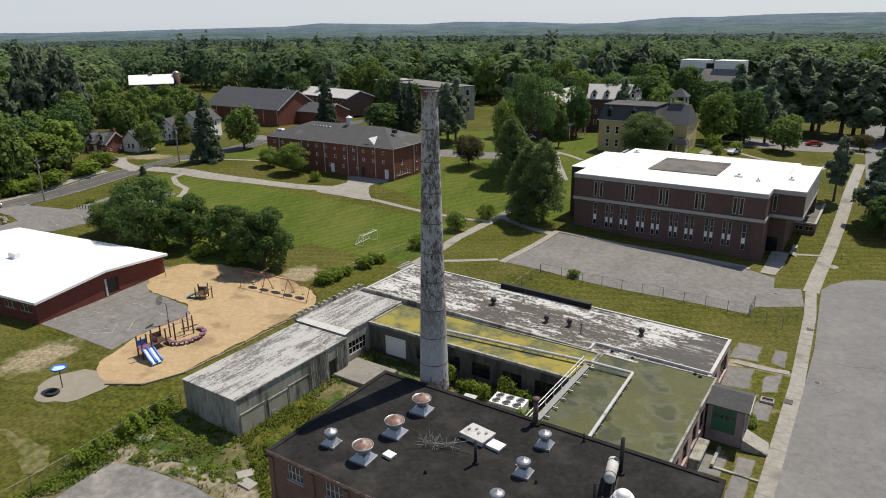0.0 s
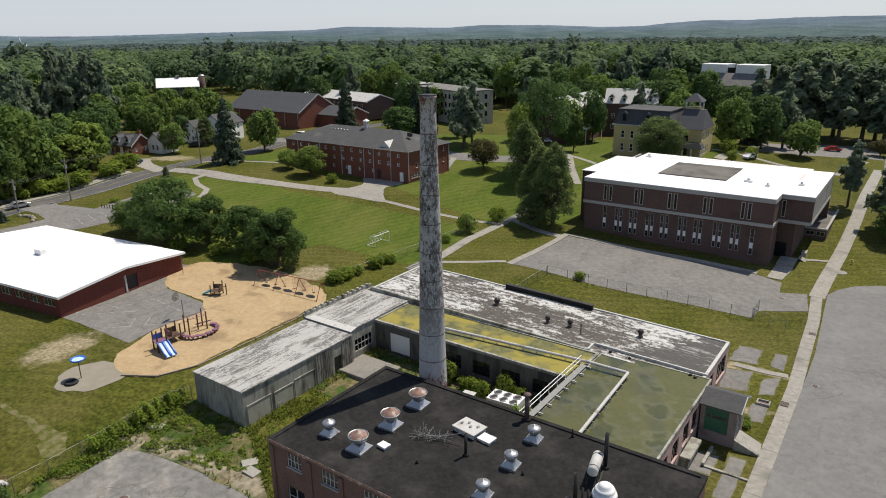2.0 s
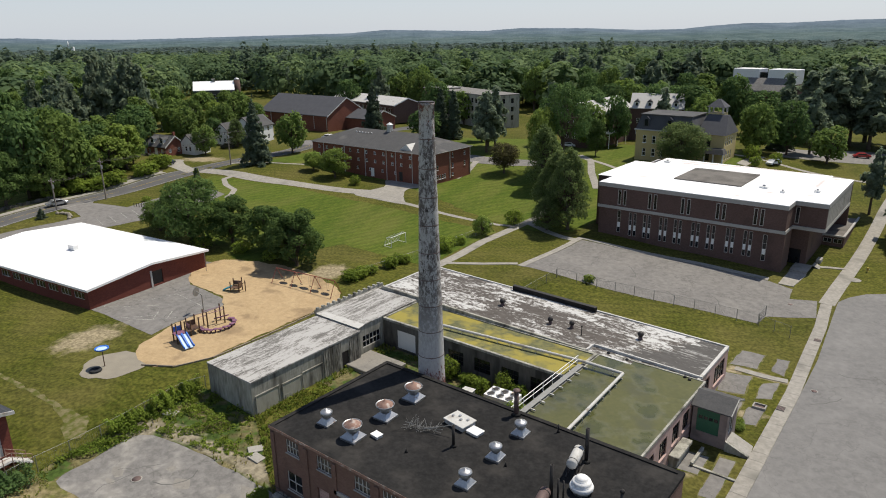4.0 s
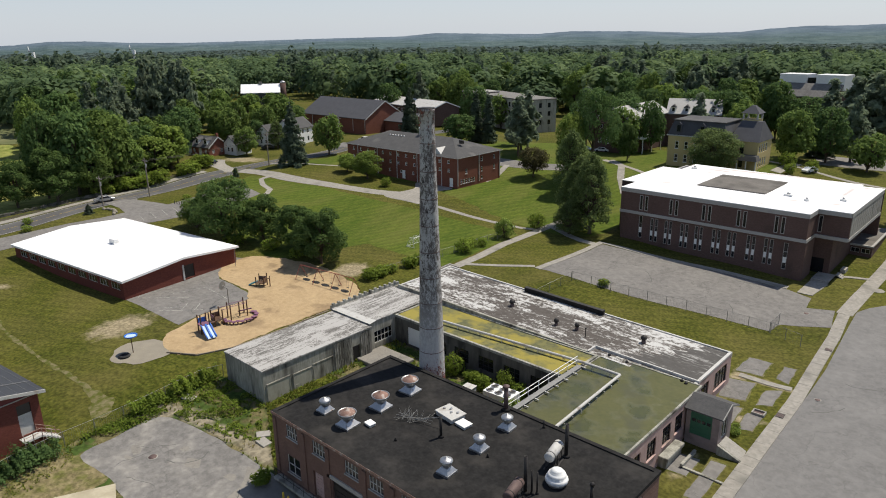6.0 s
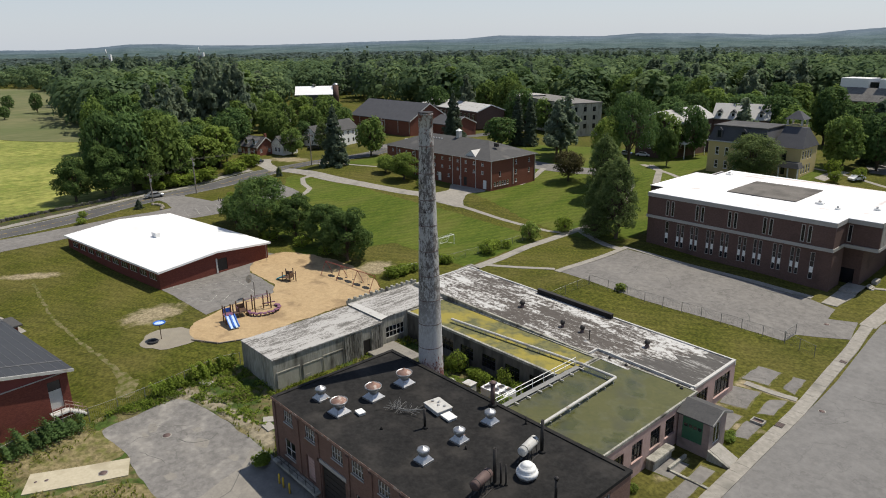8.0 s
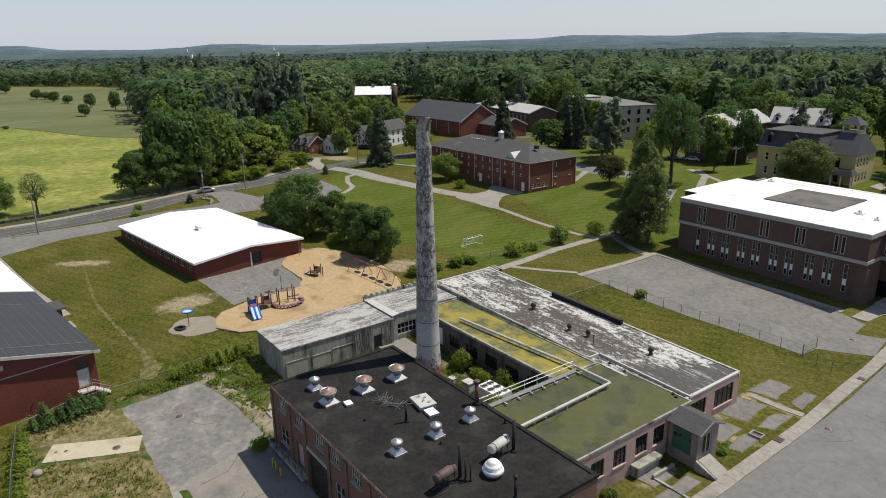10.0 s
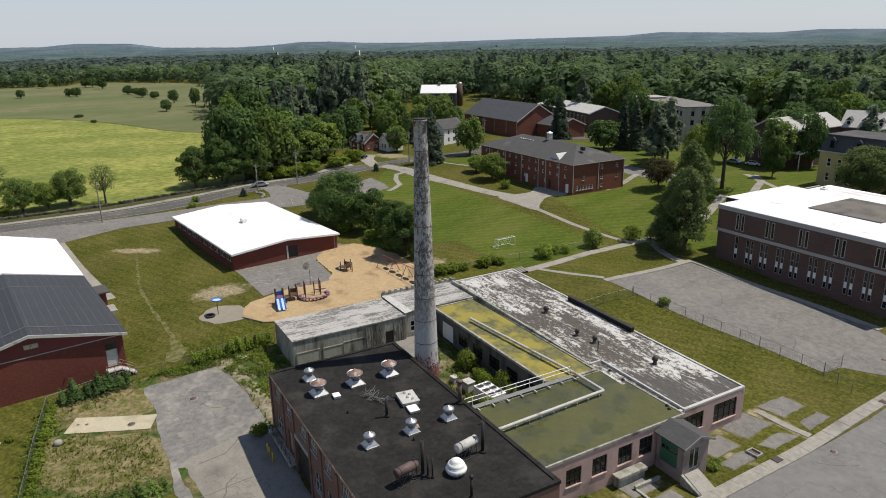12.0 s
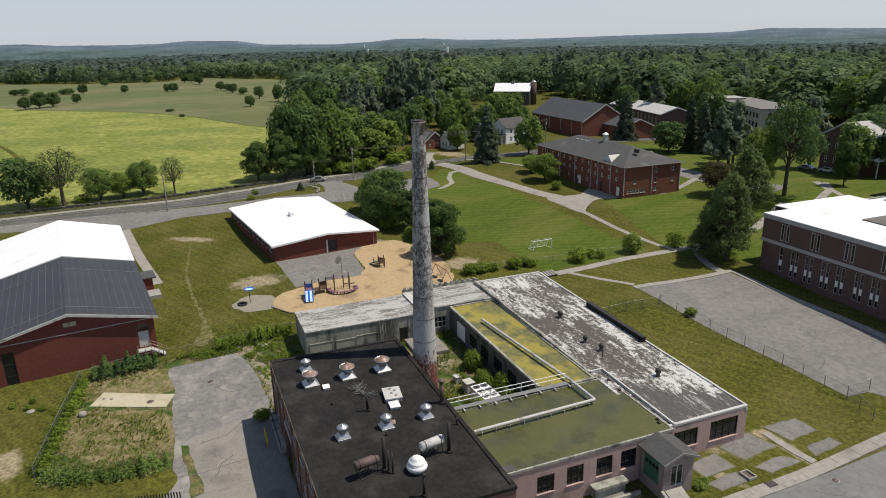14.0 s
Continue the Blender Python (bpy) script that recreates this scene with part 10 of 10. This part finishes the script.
for x, y in ((-4.6, 75.8), (-4.7, 95.5)):
    g_ = thing("storm_drain", "iron storm drain grate in the kerb", "drain", pose(x, y, hz(x, y) + 0.165, 0, 0, 2), group="storm drains")
    part("frame", box(-0.42, 0.42, -0.55, 0.55, -0.05, 0.012), DARK_METAL, g_)
    for k in range(6):
        part("bar", box(-0.36 + k * 0.13, -0.3 + k * 0.13, -0.48, 0.48, 0.013, 0.03), TANK_RUST, g_)
cf = thing("catch_basin", "low concrete catch basin in the grass", "drain", pose(-6.6, 74.8, hz(-6.6, 74.8), 0, 0, 2))
for a, b, c, d in ((-0.7, 0.7, -0.55, -0.4), (-0.7, 0.7, 0.4, 0.55), (-0.7, -0.55, -0.4, 0.4), (0.55, 0.7, -0.4, 0.4)):
    part("side", box(a, b, c, d, 0, 0.3, bevel=0.015), CONCRETE, cf)
part("bed", box(-0.54, 0.54, -0.39, 0.39, 0, 0.1), TANK_RUST, cf)
for x, y in ((-35.2, 30.2), (-34.4, 30.2), (-33.2, 30.2)):
    b_ = thing("bollard", "yellow steel bollard by the wall", "bollard", pose(x, y, hz(x, y)), group="yard bollards")
    part("post", turned([(0.1, 0), (0.1, 1.1), (0.06, 1.2), (0.01, 1.22)], 12), YELLOW_PAINT, b_)
for x, y, z, a in ((-58.5, 33.0, 0, 20), (-45.8, 35.0, 0, 60), (-44.6, 34.2, 0, 0)):
    p_ = tagged(part("loose_slab", box(-0.8, 0.8, -0.55, 0.55, 0, 0.16, bevel=0.03), CONCRETE), "loose pale concrete slab on the ground", "slab", "loose slabs")
    p_.matrix_basis = pose(x, y, hz(x, y) + 0.02, 2, 3, a)
pit = thing("concrete_pit", "small concrete cap beside the tank slab", "slab", pose(-48.9, 9.8, hz(-48.9, 9.8)))
part("cap", turned([(0.5, 0), (0.45, 0.5), (0.2, 0.62), (0.02, 0.64)], 16), CONCRETE, pit)
disc_ = tagged(part("stone_cap", turned([(0.5, 0), (0.48, 0.1), (0.02, 0.13)], 16), CONCRETE), "round pale stone cap in lawn", "slab")
disc_.location = (-52.5, 3.6, hz(-52.5, 3.6))
for k in range(8):
    x = -62.5 + (k % 4) * 0.55
    bk = thing("bench_post", "low dark post beside the lot", "post", pose(-136.6 + k * 0.5, 71.4 + k * 0.3, hz(-136.6 + k * 0.5, 71.4 + k * 0.3)), group="bike rack posts")
    part("post", rod((0, 0, 0), (0, 0, 0.9), 0.08, n=8), DARK_METAL, bk)
gd = thing("guard_rail", "low steel guard rail beside the street", "railing")
for k in range(12):
    x, y = 9.2, 50 + k * 2.6
    part("post", box(x - 0.08, x + 0.08, y - 0.08, y + 0.08, hz(x, y) - 0.1, hz(x, y) + 0.7), DARK_METAL, gd)
part("beam", rod((9.2, 49.5, hz(9.2, 50) + 0.6), (9.2, 80, hz(9.2, 80) + 0.6), 0.09, n=8), GALV, gd)
for x, y, h, r in ((-144, 55.1, 2.2, 1.4), (-147.2, 43.6, 1.6, 1.2), (-148.7, 94.9, 2.6, 1.1), (-142.4, 41.9, 1.5, 1.3), (-138.9, 75.6, 1.2, 1.2)):
    plant("spruce" if h > 2 else "bush", x, y, h, r, group="verge shrubs", label="small dark shrub on the roadside verge")
plant("copper", -6.4, 223, 5, 4)
for x, y, k, h, r in ((-173, 113.5, "linden", 9.5, 4), (-262, 170, "linden", 9, 5), (-270, 176, "maple", 8, 5), (-258, 180, "ash", 9, 4.5), (-276, 182, "linden", 8, 4.5)):
    plant(k, x, y, h, r)
for k in range(7):
    rk = tagged(part("boulder", bmesh.new(), GRAVEL), "grey boulder at the lot island", "rock", "island boulders")
    bm = bmesh.new()
    bmesh.ops.create_icosphere(bm, subdivisions=2, radius=0.5)
    for v in bm.verts:
        v.co *= 1 + 0.3 * noise.noise(v.co * 2.0 + Vector((k * 3, 0, 0)))
    bm.to_mesh(rk.data)
    bm.free()
    bx, by = -144.5 + k * 0.9, 59.6 - 0.12 * (k - 3) ** 2
    rk.matrix_basis = pose(bx, by, hz(bx, by) + 0.2, 0, 0, k * 50) @ Matrix.Diagonal((1.1, 0.8, 0.7, 1))

scatter_bushes([(-161.5, 63), (-159.3, 72), (-159, 82), (-161, 90), (-166, 95)], 22, 2.0, 4.2, 1.0, ("bush",), 31, "woodland edge bushes")
scatter_bushes([(-166, 66), (-182, 66.5), (-205, 69.5), (-230, 73.5), (-258, 80)], 24, 2.2, 4.6, 1.2, ("bush",), 32, "woodland edge bushes")

scatter_bushes([(-10.3, 48.8), (-10.2, 56.5)], 7, 0.5, 1.2, 0.4, ("bush_light", "bush"), 41, "weeds by the pink wall")
scatter_bushes([(-6.9, 69.0), (-7.2, 70.2)], 3, 0.6, 1.1, 0.3, ("bush_light",), 42, "weeds by the hut")

# tree patterns that stand nowhere are taken away
for kind, proto in PROTOS.items():
    if kind not in USED:
        for ob in (*proto.children_recursive, proto):
            bpy.data.objects.remove(ob)

# slabs of the street pavement, with open joints
slab_bm = box(-0.5, 0.5, -0.5, 0.5, -0.05, 0.0, bevel=0.006)
slab_me = bpy.data.meshes.new("slab")
slab_bm.to_mesh(slab_me)
slab_bm.free()
slab_me.materials.append(PATH)
kerb = bpy.data.objects["pavement_kerb"]
kerb_line = [(-4.17, 12), (-4.1, 40), (-4.3, 80), (-5.2, 100), (-6.0, 108)]
slab_rng = random.Random(8)
y = 12.8
while y < 107.5:
    x = float(np.interp(y, [p[1] for p in kerb_line], [p[0] for p in kerb_line]))
    x2 = float(np.interp(y + 0.5, [p[1] for p in kerb_line], [p[0] for p in kerb_line]))
    ob = new("slab", slab_me)
    ob.parent = kerb
    ob.matrix_basis = pose(x, y, hz(x, y) + 0.158 + slab_rng.uniform(-0.01, 0.012), math.degrees(math.atan2(hz(x, y + 0.7) - hz(x, y - 0.7), 1.4)), slab_rng.uniform(-0.6, 0.6), -math.degrees(math.atan2(x2 - x, 0.5))) @ Matrix.Diagonal((1.52, 1.525, 1, 1))
    y += 1.54
